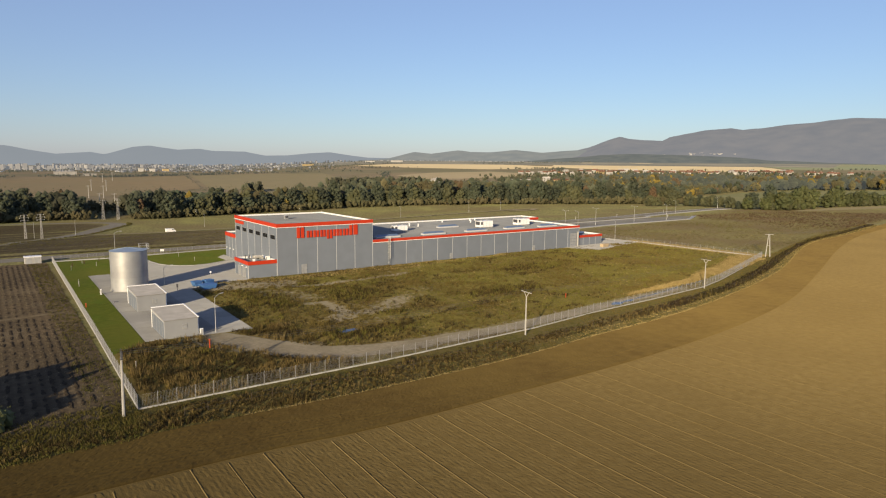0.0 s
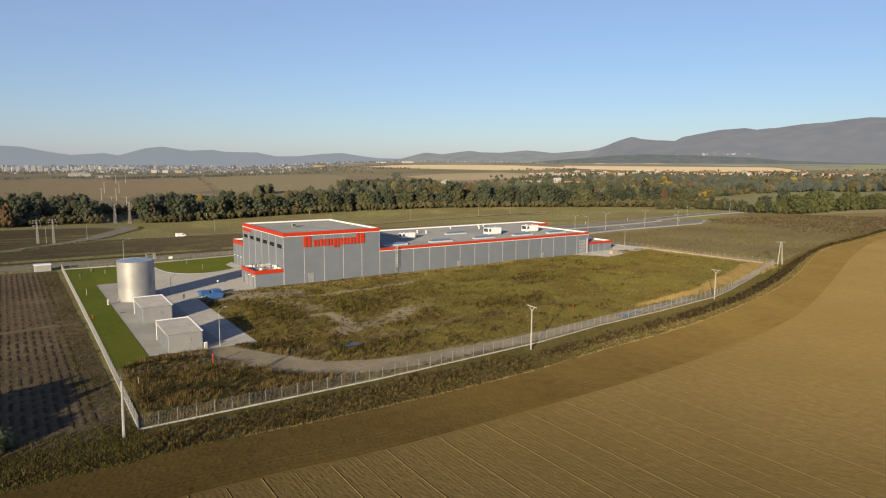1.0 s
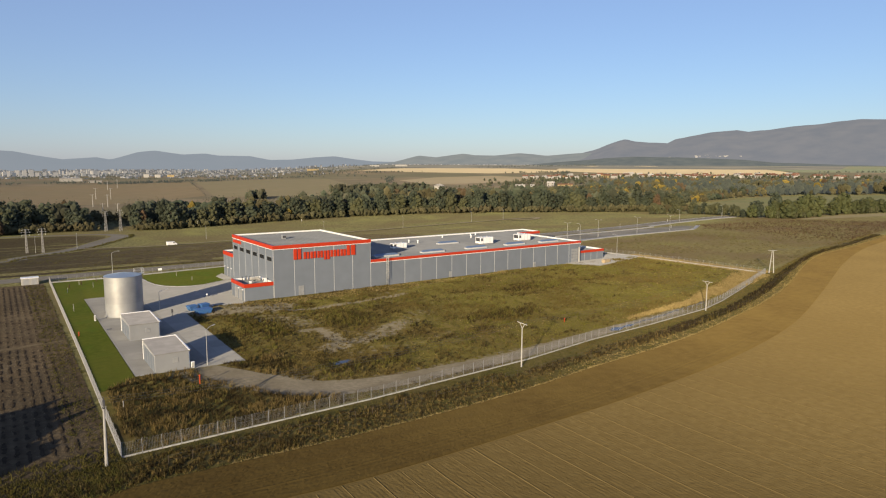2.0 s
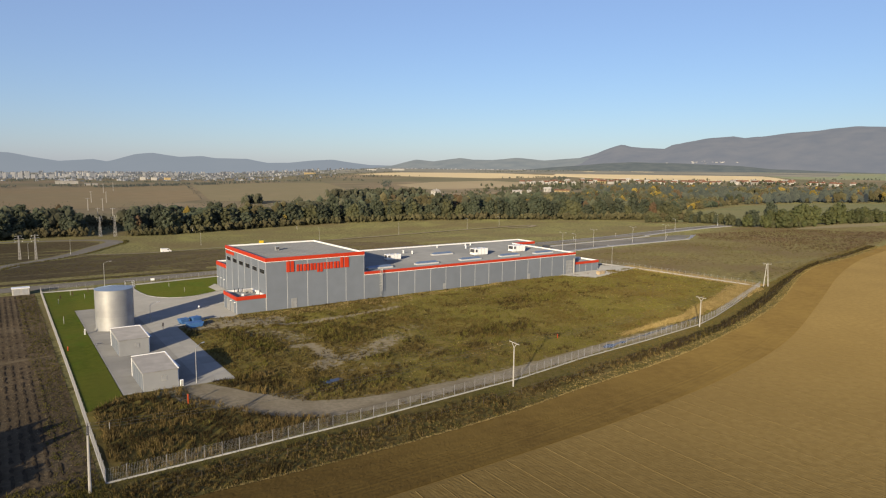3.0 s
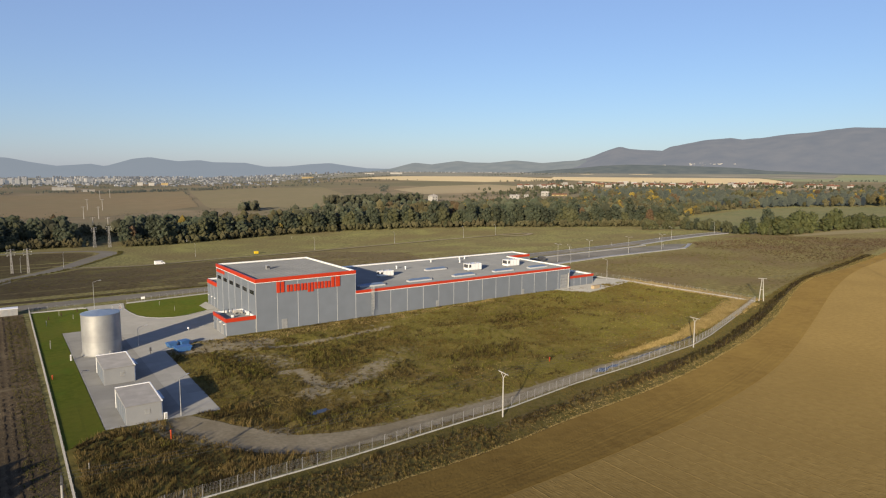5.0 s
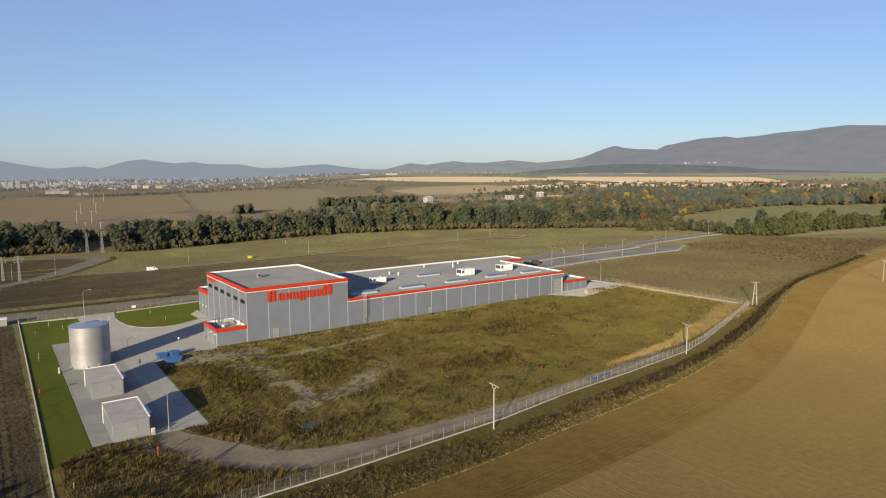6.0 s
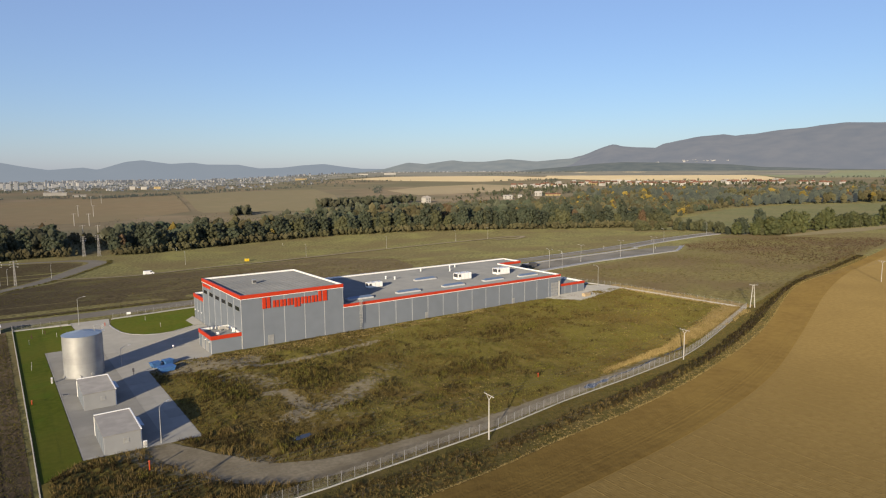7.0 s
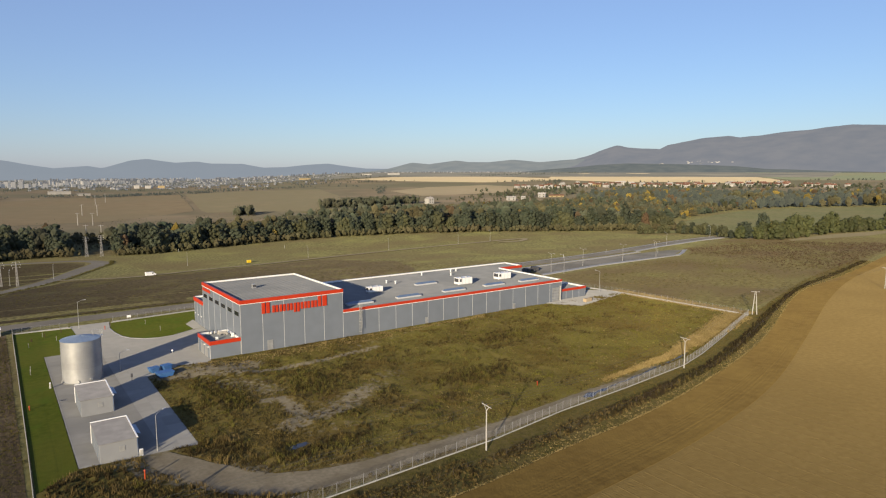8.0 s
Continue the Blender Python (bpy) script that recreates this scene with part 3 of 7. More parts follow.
def lay(name, pts, width, material, label, category, over=0.10, wobble=0.4, seed=1, bumps=True):
    bm = ribbon(pts, width, over, wobble, seed)
    for v in bm.verts:
        if bumps:
            v.co.z = H(v.co.x, v.co.y) + over + (max(0.0, plot_bumps(v.co.x, v.co.y)) if inside(PLOT, v.co.x, v.co.y) else 0.0)
    return solid(name, bm, material, label, category)


lay("gravel_track", TRACK, [5, 6.5, 8, 7.6, 6.4, 5.4, 4.8, 4.2, 4.0, 3.4, 2.6, 1.0], M["gravel"], "pale gravel track curving along the fence", "track", 0.12, 0.15)

lay("water_puddle", WATER, [0.6, 1.9, 2.0, 0.6, 1.5, 0.3], M["water"], "long shallow puddle beside the fence", "puddle", 0.22, 0.2, 5)



def rotten_rows():
    """Broken dark strips, painted shade between the stubble rows, with gaps and uneven edges."""
    rng = random.Random(27)
    bm = bmesh.new()
    for k in range(34):
        x0, y = -54.6 - 1.309 * k, -79.0 + rng.uniform(0, 2)
        while y < 56:
            wide = noise.noise(Vector((x0 * 0.06, y * 0.05, 14.0)))
            n = rng.randrange(2, 8) if wide > -0.15 else rng.randrange(1, 3)
            prev = None
            for j in range(n + 1):
                w = rng.uniform(0.16, 0.36) * (0.5 if j in (0, n) else 1.0)
                x = x0 + rng.gauss(0, 0.06)
                row = [bm.verts.new((x + u * w, y + rng.uniform(-0.12, 0.12), 0.034 + z)) for u, z in ((-1, 0.0), (-0.3, rng.uniform(0.02, 0.08)), (0.4, rng.uniform(0.02, 0.08)), (1, 0.0))]
                if prev and abs(y + 18.5) > 1.4:
                    for i in range(3):
                        bm.faces.new((prev[i], row[i], row[i + 1], prev[i + 1]))
                prev = row
                y += rng.uniform(0.4, 0.8)
            y += rng.uniform(0.3, 1.4) * (1 if wide > -0.15 else 3)
    bmesh.ops.delete(bm, geom=[v for v in bm.verts if not v.link_faces], context="VERTS")
    bmesh.ops.recalc_face_normals(bm, faces=bm.faces)
    solid("rotten_rows", bm, M["row_shade"], "broken dark strips for the shade between stubble rows", "stubble", kind="stuff")


rotten_rows()
# yard, lawns, kerbs
YARD = [(-43.4, -50.6), (-24.7, -52), (-24.5, -6), (-16, -1), (-10, -3.4), (-8.1, -0.6), (-8.1, 11), (-0.1, 12), (-0.1, 36), (-3.3, 35.6), (-10.5, 31.6), (-14.5, 31.2), (-18, 32.6), (-21, 35.5), (-22.8, 39.5), (-23.8, 46), (-24.2, 52),
        (-23, 62), (-34, 62), (-33, 27.5), (-43.2, 27.4)]
yard = solid("yard", slab(YARD, -0.25, 0.07), M["concrete"], "pale concrete yard of cast slabs", "yard")
solid("lawn", slab([(-49.7, -56.5), (-43.55, -50.7), (-43.3, 27.5), (-33.1, 27.6), (-34, 59), (-49.3, 60.3)], -0.2, 0.09), M["lawn"], "mown green lawn strip along the fence", "lawn")
solid("lawn", slab([(-3.3, 35.8), (-10.5, 31.8), (-14.5, 31.4), (-18, 32.8), (-20.9, 35.7), (-22.6, 39.6), (-23.6, 46), (-24, 52), (-22.6, 60), (6, 63), (6, 49), (-0.3, 49), (-3.6, 44)], -0.2, 0.11), M["lawn"], "mown green lawn with a curved kerb by the entrance", "lawn")
solid("pavement", slab([(-0.1, 36.1), (-3.2, 36), (-3.6, 44), (-0.4, 48.8), (-0.1, 48.8)], -0.2, 0.14), M["concrete"], "pale concrete strip at the hall's foot", "pavement")
solid("pavement_apron", slab([(112, -0.4), (113, -3.5), (119.7, -10.4), (128, -9), (140, -7), (150.4, -3.6), (149.5, 3), (142, 9.7), (134.6, 10), (134.6, 0.6), (120.2, 0.6), (120.2, -0.4)], -0.2, 0.42), M["concrete"], "pale concrete apron at the hall's end", "pavement")


def kerb_line(name, pts, wide, tall, label):
    k = tagged(new(name), label, "kerb", kind="structure")
    for (ax, ay), (bx, by) in zip(pts, pts[1:]):
        d = Vector((bx - ax, by - ay))
        u = d.normalized()
        o = Vector((-u.y, u.x)) * wide / 2
        bm = slab([(ax - o.x + u.x * 0.01, ay - o.y + u.y * 0.01), (bx - o.x - u.x * 0.01, by - o.y - u.y * 0.01), (bx + o.x - u.x * 0.01, by + o.y - u.y * 0.01), (ax + o.x + u.x * 0.01, ay + o.y + u.y * 0.01)], H(ax, ay) - 0.2, H(ax, ay) + tall)
        part("kerb_stone", bm, M["kerb"], k)
    return k


kerb_line("kerb", [(-48.8, 60.6), (-45, 60.7), (-41, 60.4), (-37, 59.8), (-34, 59.6)], 0.5, 0.25, "white concrete kerb along the lawn")
kerb_line("kerb", [(-22.5, 60.4), (-18, 61), (-12, 61.6), (-6, 62.3), (0, 63), (6, 63.6)], 0.5, 0.25, "white concrete kerb along the lawn")
kerb_line("kerb", [(-24.3, 52), (-23.9, 46), (-22.9, 39.5), (-21.1, 35.5), (-18.1, 32.5), (-14.5, 31.1), (-10.4, 31.5), (-3.3, 35.5)], 0.35, 0.16, "curved white kerb round the lawn")

# roads
solid("road", ribbon([(-420, 58), (-200, 66), (-57, 71), (7, 73), (80, 74), (150, 77), (235, 82), (300, 91), (350, 96.5), (380, 97), (393, 90), (388, 79)], [8.5] * 9 + [8, 7, 6], 0.05), M["pale_road"], "pale asphalt road behind the plant", "road")
solid("road_parking", slab([(158, 50), (200, 55), (268, 55), (292, 66), (286, 71), (230, 71), (165, 67)], -0.3, 0.08), M["asphalt"], "dark asphalt parking strip beside the road", "road")
solid("road_bend", ribbon([(-300, 90), (-120, 128), (-61, 146), (-54, 175), (-37, 209), (-23, 238), (-10, 265), (1, 284), (4, 297), (-6, 310), (-30, 317), (-60, 322), (-140, 326)], [7, 7, 7, 7, 8, 9, 10, 11, 10, 6, 5, 5, 5], 0.06), M["pale_road"], "pale road bending through the meadow", "road")
solid("road_track", ribbon([(-24, 221), (0, 206), (17, 204), (48, 212), (80, 214), (145, 224), (197, 216), (240, 203), (262, 198), (276, 190), (262, 181), (250, 190)], 4.2, 0.4), M["gravel"], "narrow meadow track with a turning loop", "road")
kerb_line("kerb", [(153.3, -50), (152.6, -40), (152.0, -30), (151.4, -20), (150.8, -10), (150.2, 0), (149, 8), (147.6, 13)], 0.4, 0.5, "white concrete edging along the side fence")
solid("pavement_strip", ribbon([(157, 48.4), (200, 53.2), (240, 53.6), (270, 53.9), (294, 66)], 2.2, 0.17), M["kerb"], "pale concrete edge of the parking strip", "pavement")
solid("pavement_strip", ribbon([(162, 68.6), (200, 71.6), (230, 73), (263, 76)], 2.0, 0.17), M["kerb"], "pale concrete strip between the parking strip and the road", "pavement")
solid("pavement_strip", ribbon([(264, 79.5), (300, 86), (350, 91.6), (378, 92), (387, 87.6), (384, 79)], 1.8, 0.17), M["kerb"], "pale concrete edge at the road's end", "pavement")
solid("pavement_strip", ribbon([(150, 82), (235, 87), (300, 96), (350, 101.4), (384, 102)], 1.5, 0.14), M["kerb"], "pale concrete edge along the road", "pavement")
kerb_line("kerb", [(156, 46.6), (180, 49.4), (200, 51.6), (220, 51.9), (240, 52.1), (270, 52.4), (282, 58.5), (295, 65)], 0.5, 0.34, "pale kerb round the parking strip")
kerb_line("kerb", [(162, 67.2), (180, 68.8), (200, 70.2), (230, 71.6), (263, 74.6)], 0.5, 0.34, "pale kerb between the parking strip and the road")
kerb_line("kerb", [(264, 78), (300, 84.7), (325, 87.4), (350, 90.3), (378, 90.7)], 0.5, 0.36, "pale kerb at the road's end")
solid("pavement_path", ribbon([(148, 12), (150.2, 1), (151.5, -23), (153.6, -50)], 2.1, 0.22), M["kerb"], "white concrete path along the side fence", "path")

solid("fallow_land", patch([(-300, 84), (-60, 79), (8, 80), (60, 80), (105, 81), (122, 104), (138, 150), (128, 190), (118, 213), (112, 213), (80, 207), (48, 206), (17, 200), (0, 202), (-20, 214), (-46, 178), (-56, 140), (-120, 122), (-300, 84.5)], 16, 0.03), M["fallow"], "dull brown fallow land beside the road", "grassland")
solid("fallow_land", patch([(-300, 98), (-120, 135), (-67, 151), (-59, 178), (-43, 212), (-29, 240), (-16, 266), (-6, 285), (-4, 296), (-11, 304), (-32, 311), (-62, 316), (-300, 320)], 16, 0.03), M["fallow"], "dull brown fallow land inside the road's bend", "grassland")
solid("heath_land", patch([(157, -50), (205, -41), (262, -33), (345, -17), (420, -4), (470, 20), (440, 50), (390, 84), (300, 72), (292, 60), (270, 50), (160, 44), (152, 10)], 16, 0.03), M["heath"], "brown autumn heath beside the plant", "grassland")

solid("grass_strip", patch([(398, 53), (440, 45), (482, 37), (560, 38), (700, 62), (700, 74), (533, 46), (467, 58), (404, 58)], 16, 0.06), M["far_olive"], "pale dry grass strip below the tree row", "grassland")

# far fields beyond the river trees
def field(pts, material, label, lift, step=60):
    solid("far_field", patch(pts, step, lift), M[material], label, "field")


field([(-900, 470), (-60, 440), (190, 470), (420, 520), (760, 610), (1060, 740), (1130, 640), (1090, 490), (1240, 320), (1420, 270), (2300, 200), (3400, 500), (3300, 2200), (2000, 3000), (0, 3300), (-1500, 2600)], "far_land", "wide tan autumn farmland beyond the wood", 0.25, 80)
field([(-600, 640), (60, 660), (182, 765), (222, 960), (272, 1228), (118, 1205), (-34, 1140), (-600, 1090)], "far_soil", "wide brown field beyond the river trees", 0.5)
field([(188, 720), (290, 600), (430, 800), (520, 1000), (610, 1290), (410, 1325), (282, 1226), (231, 960), (192, 765)], "far_olive", "tan-grey harvested field beyond the river trees", 0.5)
field([(640, 880), (807, 887), (960, 930), (1075, 960), (1040, 1180), (860, 1190), (700, 1100)], "far_tan", "tan harvested field before the town", 0.5)
field([(1120, 1285), (1250, 1240), (1345, 1232), (1430, 1310), (1370, 1570), (1100, 1720), (900, 1700), (960, 1500)], "cream", "pale harvested field in the distance", 0.5)
field([(1375, 1285), (1390, 1130), (1415, 1020), (1505, 905), (1530, 800), (1560, 742), (1670, 690), (1790, 800), (1914, 950), (1985, 1241), (1960, 1400), (1877, 1542), (1600, 1480)], "cream", "pale harvested field below the hills", 0.5)
field([(1905, 940), (1740, 714), (1830, 524), (1900, 430), (2340, 560), (2420, 1180), (2100, 1160)], "far_green", "green field below the mountain", 0.5)
field([(372, 146), (450, 192), (520, 216), (620, 250), (713, 271), (834, 261), (944, 189), (1200, 130), (1000, 60), (700, 85), (640, 75), (480, 98), (410, 118)], "pasture", "green meadow strip behind a tree row", 0.3)


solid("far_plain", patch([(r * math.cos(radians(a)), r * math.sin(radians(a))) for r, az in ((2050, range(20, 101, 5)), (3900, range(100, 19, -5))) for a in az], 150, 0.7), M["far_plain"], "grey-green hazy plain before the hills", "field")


# ---- hills and town in the distance ----
def hills(name, profile, r0, r1, r2, material, label, az0, az1, rough):
    """A ridge round the horizon: profile gives heights by compass angle."""
    bm = bmesh.new()
    rows = []
    az, hs = [p[0] for p in profile], [p[1] for p in profile]
    for k in range(int((az1 - az0) / 0.3) + 1):
        a = az0 + 0.3 * k
        i = max(0, min(len(az) - 2, int(np.searchsorted(az, a)) - 1))
        u = min(1.0, max(0.0, (a - az[i]) / (az[i + 1] - az[i])))
        top = hs[i] * (1 - u) + hs[i + 1] * u
        row = []
        for j in range(13):
            r = r0 + (r2 - r0) * j / 12
            s = sstep(r0, r1, r) if r <= r1 else 1 - 0.25 * sstep(r1, r2, r)
            n = noise.fractal(Vector((a * 0.5, r / 260, 1.7)), 0.9, 2.1, 5) * rough * s * (1.12 - s)
            row.append(bm.verts.new((r * math.cos(radians(a)), r * math.sin(radians(a)), (top + n) * s - 6)))
        rows.append(row)
    for p, q in zip(rows, rows[1:]):
        for j in range(12):
            bm.faces.new((p[j], p[j + 1], q[j + 1], q[j]))
    bmesh.ops.recalc_face_normals(bm, faces=bm.faces)
    for f in bm.faces:
        f.smooth = True
    return solid(name, bm, material, label, "hills")


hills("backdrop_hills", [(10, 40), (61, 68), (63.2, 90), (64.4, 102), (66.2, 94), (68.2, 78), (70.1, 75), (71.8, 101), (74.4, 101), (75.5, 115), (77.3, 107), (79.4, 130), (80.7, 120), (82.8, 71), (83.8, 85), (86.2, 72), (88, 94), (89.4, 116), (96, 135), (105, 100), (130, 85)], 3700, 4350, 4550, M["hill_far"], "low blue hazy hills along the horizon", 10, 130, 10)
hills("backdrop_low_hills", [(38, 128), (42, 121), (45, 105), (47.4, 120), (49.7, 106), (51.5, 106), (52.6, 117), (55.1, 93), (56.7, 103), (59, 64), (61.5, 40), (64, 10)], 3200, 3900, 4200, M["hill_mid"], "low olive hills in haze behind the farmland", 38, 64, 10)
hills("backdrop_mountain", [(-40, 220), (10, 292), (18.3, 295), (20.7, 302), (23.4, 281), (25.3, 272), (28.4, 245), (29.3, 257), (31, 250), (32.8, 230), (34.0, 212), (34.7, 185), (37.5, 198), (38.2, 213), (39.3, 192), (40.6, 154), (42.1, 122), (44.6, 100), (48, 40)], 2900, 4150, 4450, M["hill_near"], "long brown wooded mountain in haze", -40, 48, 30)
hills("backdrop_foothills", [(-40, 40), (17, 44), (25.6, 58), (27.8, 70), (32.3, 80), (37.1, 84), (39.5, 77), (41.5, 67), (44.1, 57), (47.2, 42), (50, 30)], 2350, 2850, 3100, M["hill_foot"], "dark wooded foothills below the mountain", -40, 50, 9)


def house_kind(w, d, h, roof_h, wall_mat, roof_mat, label, name="house"):
    """A plain gabled or flat-roofed house, with windows, at the origin."""
    t = thing(name, label, "house", "distant houses")
    part("wall", boxed(-w / 2, w / 2, -d / 2, d / 2, -2, h), wall_mat, t)
    bm = bmesh.new()
    if roof_h:
        e = 0.5
        a = [bm.verts.new(p) for p in ((-w / 2 - e, -d / 2 - e, h - 0.1), (w / 2 + e, -d / 2 - e, h - 0.1), (w / 2 + e, d / 2 + e, h - 0.1), (-w / 2 - e, d / 2 + e, h - 0.1), (-w / 2 - e, 0, h + roof_h), (w / 2 + e, 0, h + roof_h))]
        for f in ((0, 1, 5, 4), (2, 3, 4, 5), (1, 2, 5), (3, 0, 4), (0, 3, 2, 1)):
            bm.faces.new([a[i] for i in f])
        part("chimney", boxed(w * 0.2, w * 0.2 + 0.8, 0.3, 1.1, h + roof_h * 0.5, h + roof_h + 1.0), wall_mat, t)
    else:
        box(bm, -w / 2 - 0.2, w / 2 + 0.2, -d / 2 - 0.2, d / 2 + 0.2, h, h + 0.5)
    part("roof", bm, roof_mat, t)
    for s in (-1, 1):
        n = max(2, int(w / 4))
        for k in range(n):
            for fl in range(max(1, int(h / 3))):
                x = -w / 2 + (k + 0.5) * w / n
                part("window", boxed(x - 0.7, x + 0.7, s * d / 2 - 0.03, s * d / 2 + 0.03, 0.9 + 3 * fl, 2.3 + 3 * fl), M["glass"], t)
    return t


def put_far():
    rng = random.Random(11)
    kinds = [house_kind(11, 9, 5, 3, M["plaster"], M["tiles"], "white two-storey house with a red gabled roof"),
             house_kind(12, 9, 4, 3.2, M["plaster_warm"], M["tiles"], "ochre house with a red gabled roof"),
             house_kind(10, 8, 6, 2.4, M["plaster"], M["grey_tiles"], "white house with a grey gabled roof")]
    first = [((505, 655), 2, 12, 1.15), ((668, 650), 2, -38, (1.5, 1.2, 0.8)), ((784, 696), 2, -50, (1.3, 1.3, 1.0)), ((815, 690), 1, -35, (2.2, 1.2, 0.6)), ((700, 655), 2, -40, 0.7)]
    spots = list(first)
    row = smooth_line([(1000, 960), (1125, 967), (1230, 945), (1295, 850), (1320, 770), (1400, 735), (1470, 700), (1490, 600), (1500, 520)], 12)
    for k in range(100):
        x, y = row[rng.randrange(len(row))]
        spots.append(((x + rng.gauss(0, 22), y + rng.gauss(0, 26)), rng.choices((0, 1, 2), (5, 2, 3))[0], rng.uniform(-80, 10), rng.uniform(0.8, 1.25)))
    used = set()
    for (x, y), k, r, s in spots:
        m = pose(x, y, H(x, y) + 0.6, 0, 0, r)
        ob = copy_thing(kinds[k], m) if k in used else kinds[k]
        used.add(k)
        size = s if isinstance(s, tuple) else (s, s, s)
        ob.matrix_world = m @ Matrix.Diagonal((*size, 1))


put_far()


def town():
    """The distant town: blocks of flats and low houses, each one box with a roof slab."""
    rng = random.Random(3)
    flats = bmesh.new()
    low = bmesh.new()
    roofs = bmesh.new()

    def blk(bm, x, y, w, d, h, r):
        c, s = math.cos(r), math.sin(r)
        v = [bm.verts.new((x + c * a - s * b, y + s * a + c * b, z)) for z in (-4, h) for a, b in ((-w, -d), (w, -d), (w, d), (-w, d))]
        for f in ((4, 5, 6, 7), (0, 1, 5, 4), (1, 2, 6, 5), (2, 3, 7, 6), (3, 0, 4, 7)):
            bm.faces.new([v[i] for i in f])

    for k in range(26):
        a, r = radians(rng.triangular(83, 96, 90)), rng.uniform(2050, 2600)
        blk(flats, r * math.cos(a), r * math.sin(a), rng.uniform(3, 6), 3.0, rng.uniform(8, 17), rng.uniform(0, 1.5))
    for x, y, w, h in ((-24, 2050, 4, 15), (-4, 2060, 5, 18), (12, 2000, 5, 18), (28, 1960, 4.5, 20), (45, 2050, 5, 12), (66, 2090, 4, 12), (92, 2060, 6, 12), (128, 2120, 3, 14)):
        blk(flats, x, y, w, 5.0, h, rng.uniform(-0.2, 0.2))
    for k in range(24):
        x = 150 + 440 * rng.random()
        blk(flats, x, 2160 + x * 0.8 + rng.uniform(-60, 60), rng.uniform(3, 7), 5.0, rng.uniform(9, 15), rng.uniform(-0.4, 0.4))
    for k in range(2500):
        a = rng.triangular(62, 97, 82)
        r = 1650 + 1650 * rng.random() ** 0.8
        if noise.noise(Vector((a * 0.7, r / 130, 5.0))) < -0.05:
            continue
        a = radians(a)
        x, y = r * math.cos(a), r * math.sin(a)
        blk((low, roofs)[k % 2], x, y, rng.uniform(1.6, 4.2), rng.uniform(1.6, 3.2), H(x, y) + rng.uniform(2.5, 5) + max(0, r - 2600) * 0.015, rng.uniform(0, 1.5))
    for k in range(240):
        a = radians(rng.uniform(44, 62))
        r = rng.uniform(2700, 3200)
        x, y = r * math.cos(a), r * math.sin(a)
        blk((low, roofs)[k % 2], x, y, rng.uniform(1.5, 3.5), rng.uniform(1.5, 3), H(x, y) + rng.uniform(2, 4.5), rng.uniform(0, 1.5))
    for k in range(20):
        a, r = radians(rng.choice((34.1, 32.0, 31.0, 30.4, 29.8, 28.8)) + rng.gauss(0, 0.16)), 3420 + rng.uniform(-30, 30)
        z = 80 + 1.6 * (34 - math.degrees(a)) + (r - 3420) * 0.19 + rng.uniform(0, 3)
        bmesh.ops.create_cube(low, size=1.0, matrix=Matrix.Translation((r * math.cos(a), r * math.sin(a), z)) @ Matrix.Diagonal((rng.uniform(6, 13), rng.uniform(6, 9), rng.uniform(4, 6), 1)))
    for bm in (flats, low, roofs):
        bmesh.ops.recalc_face_normals(bm, faces=bm.faces)
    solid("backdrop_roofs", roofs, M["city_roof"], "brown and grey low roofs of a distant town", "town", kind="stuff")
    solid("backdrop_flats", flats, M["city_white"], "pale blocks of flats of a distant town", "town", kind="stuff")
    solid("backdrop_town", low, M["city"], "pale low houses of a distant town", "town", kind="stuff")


town()
for nm, x, y, w, d, h, mt in (("warehouse", 1190, 1900, 44, 14, 6, "plaster"), ("warehouse", 1110, 1960, 34, 14, 5, "plaster"), ("warehouse", 860, 1950, 40, 14, 6, "plaster_warm"), ("warehouse", 73, 1395, 42, 12, 6, "plaster"), ("warehouse", 106, 1290, 24, 9, 4, "plaster"), ("warehouse", 290, 1784, 13, 12, 9, "plaster"), ("warehouse", 316, 1766, 13, 12, 8, "plaster"), ("warehouse", 345, 1740, 16, 12, 8, "plaster_warm")):
    t = thing(nm, "long pale warehouse at the edge of the town", "warehouse", "distant warehouses", at=(x, y, H(x, y)), turn=-32 if x > 400 else -6)
    part("wall", boxed(-w / 2, w / 2, -d / 2, d / 2, -2, h), M[mt], t)
    part("roof", boxed(-w / 2 - 0.5, w / 2 + 0.5, -d / 2 - 0.5, d / 2 + 0.5, h, h + 0.8), M["grey_tiles"], t)


# ---- the factory ----
def clad(parent, axis, fixed, a0, a1, z0, z1, bays, out):
    """Cladding panels of one wall, bay by bay, with pale joint strips between them. axis 'x': a wall along x at y=fixed; out: -1 or 1, the way it faces."""
    w = (a1 - a0) / bays
    for k in range(bays):
        s, e = a0 + k * w, a0 + (k + 1) * w
        lo, hi = sorted((fixed, fixed - out * 0.2))
        bm = boxed(s + 0.06, e - 0.06, lo, hi, z0, z1) if axis == "x" else boxed(lo, hi, s + 0.06, e - 0.06, z0, z1)
        part("panel", bm, M["panel"], parent)
    for k in range(bays + 1):
        s = a0 + k * w
        lo, hi = sorted((fixed + out * 0.03, fixed - out * 0.15))
        s0, s1 = (s - 0.06, s + 0.06) if 0 < k < bays else ((s + 0.002, s + 0.06) if k == 0 else (s - 0.06, s - 0.002))
        bm = boxed(s0, s1, lo, hi, z0, z1) if axis == "x" else boxed(lo, hi, s0, s1, z0, z1)
        part("joint_strip", bm, M["joint"], parent)


def band(parent, x0, x1, y0, y1, z0, z1, label="red sheet-metal fascia"):
    part("fascia", boxed(x0, x1, y0, y1, z0, z1, bevel=0.03), M["red"], parent, label)


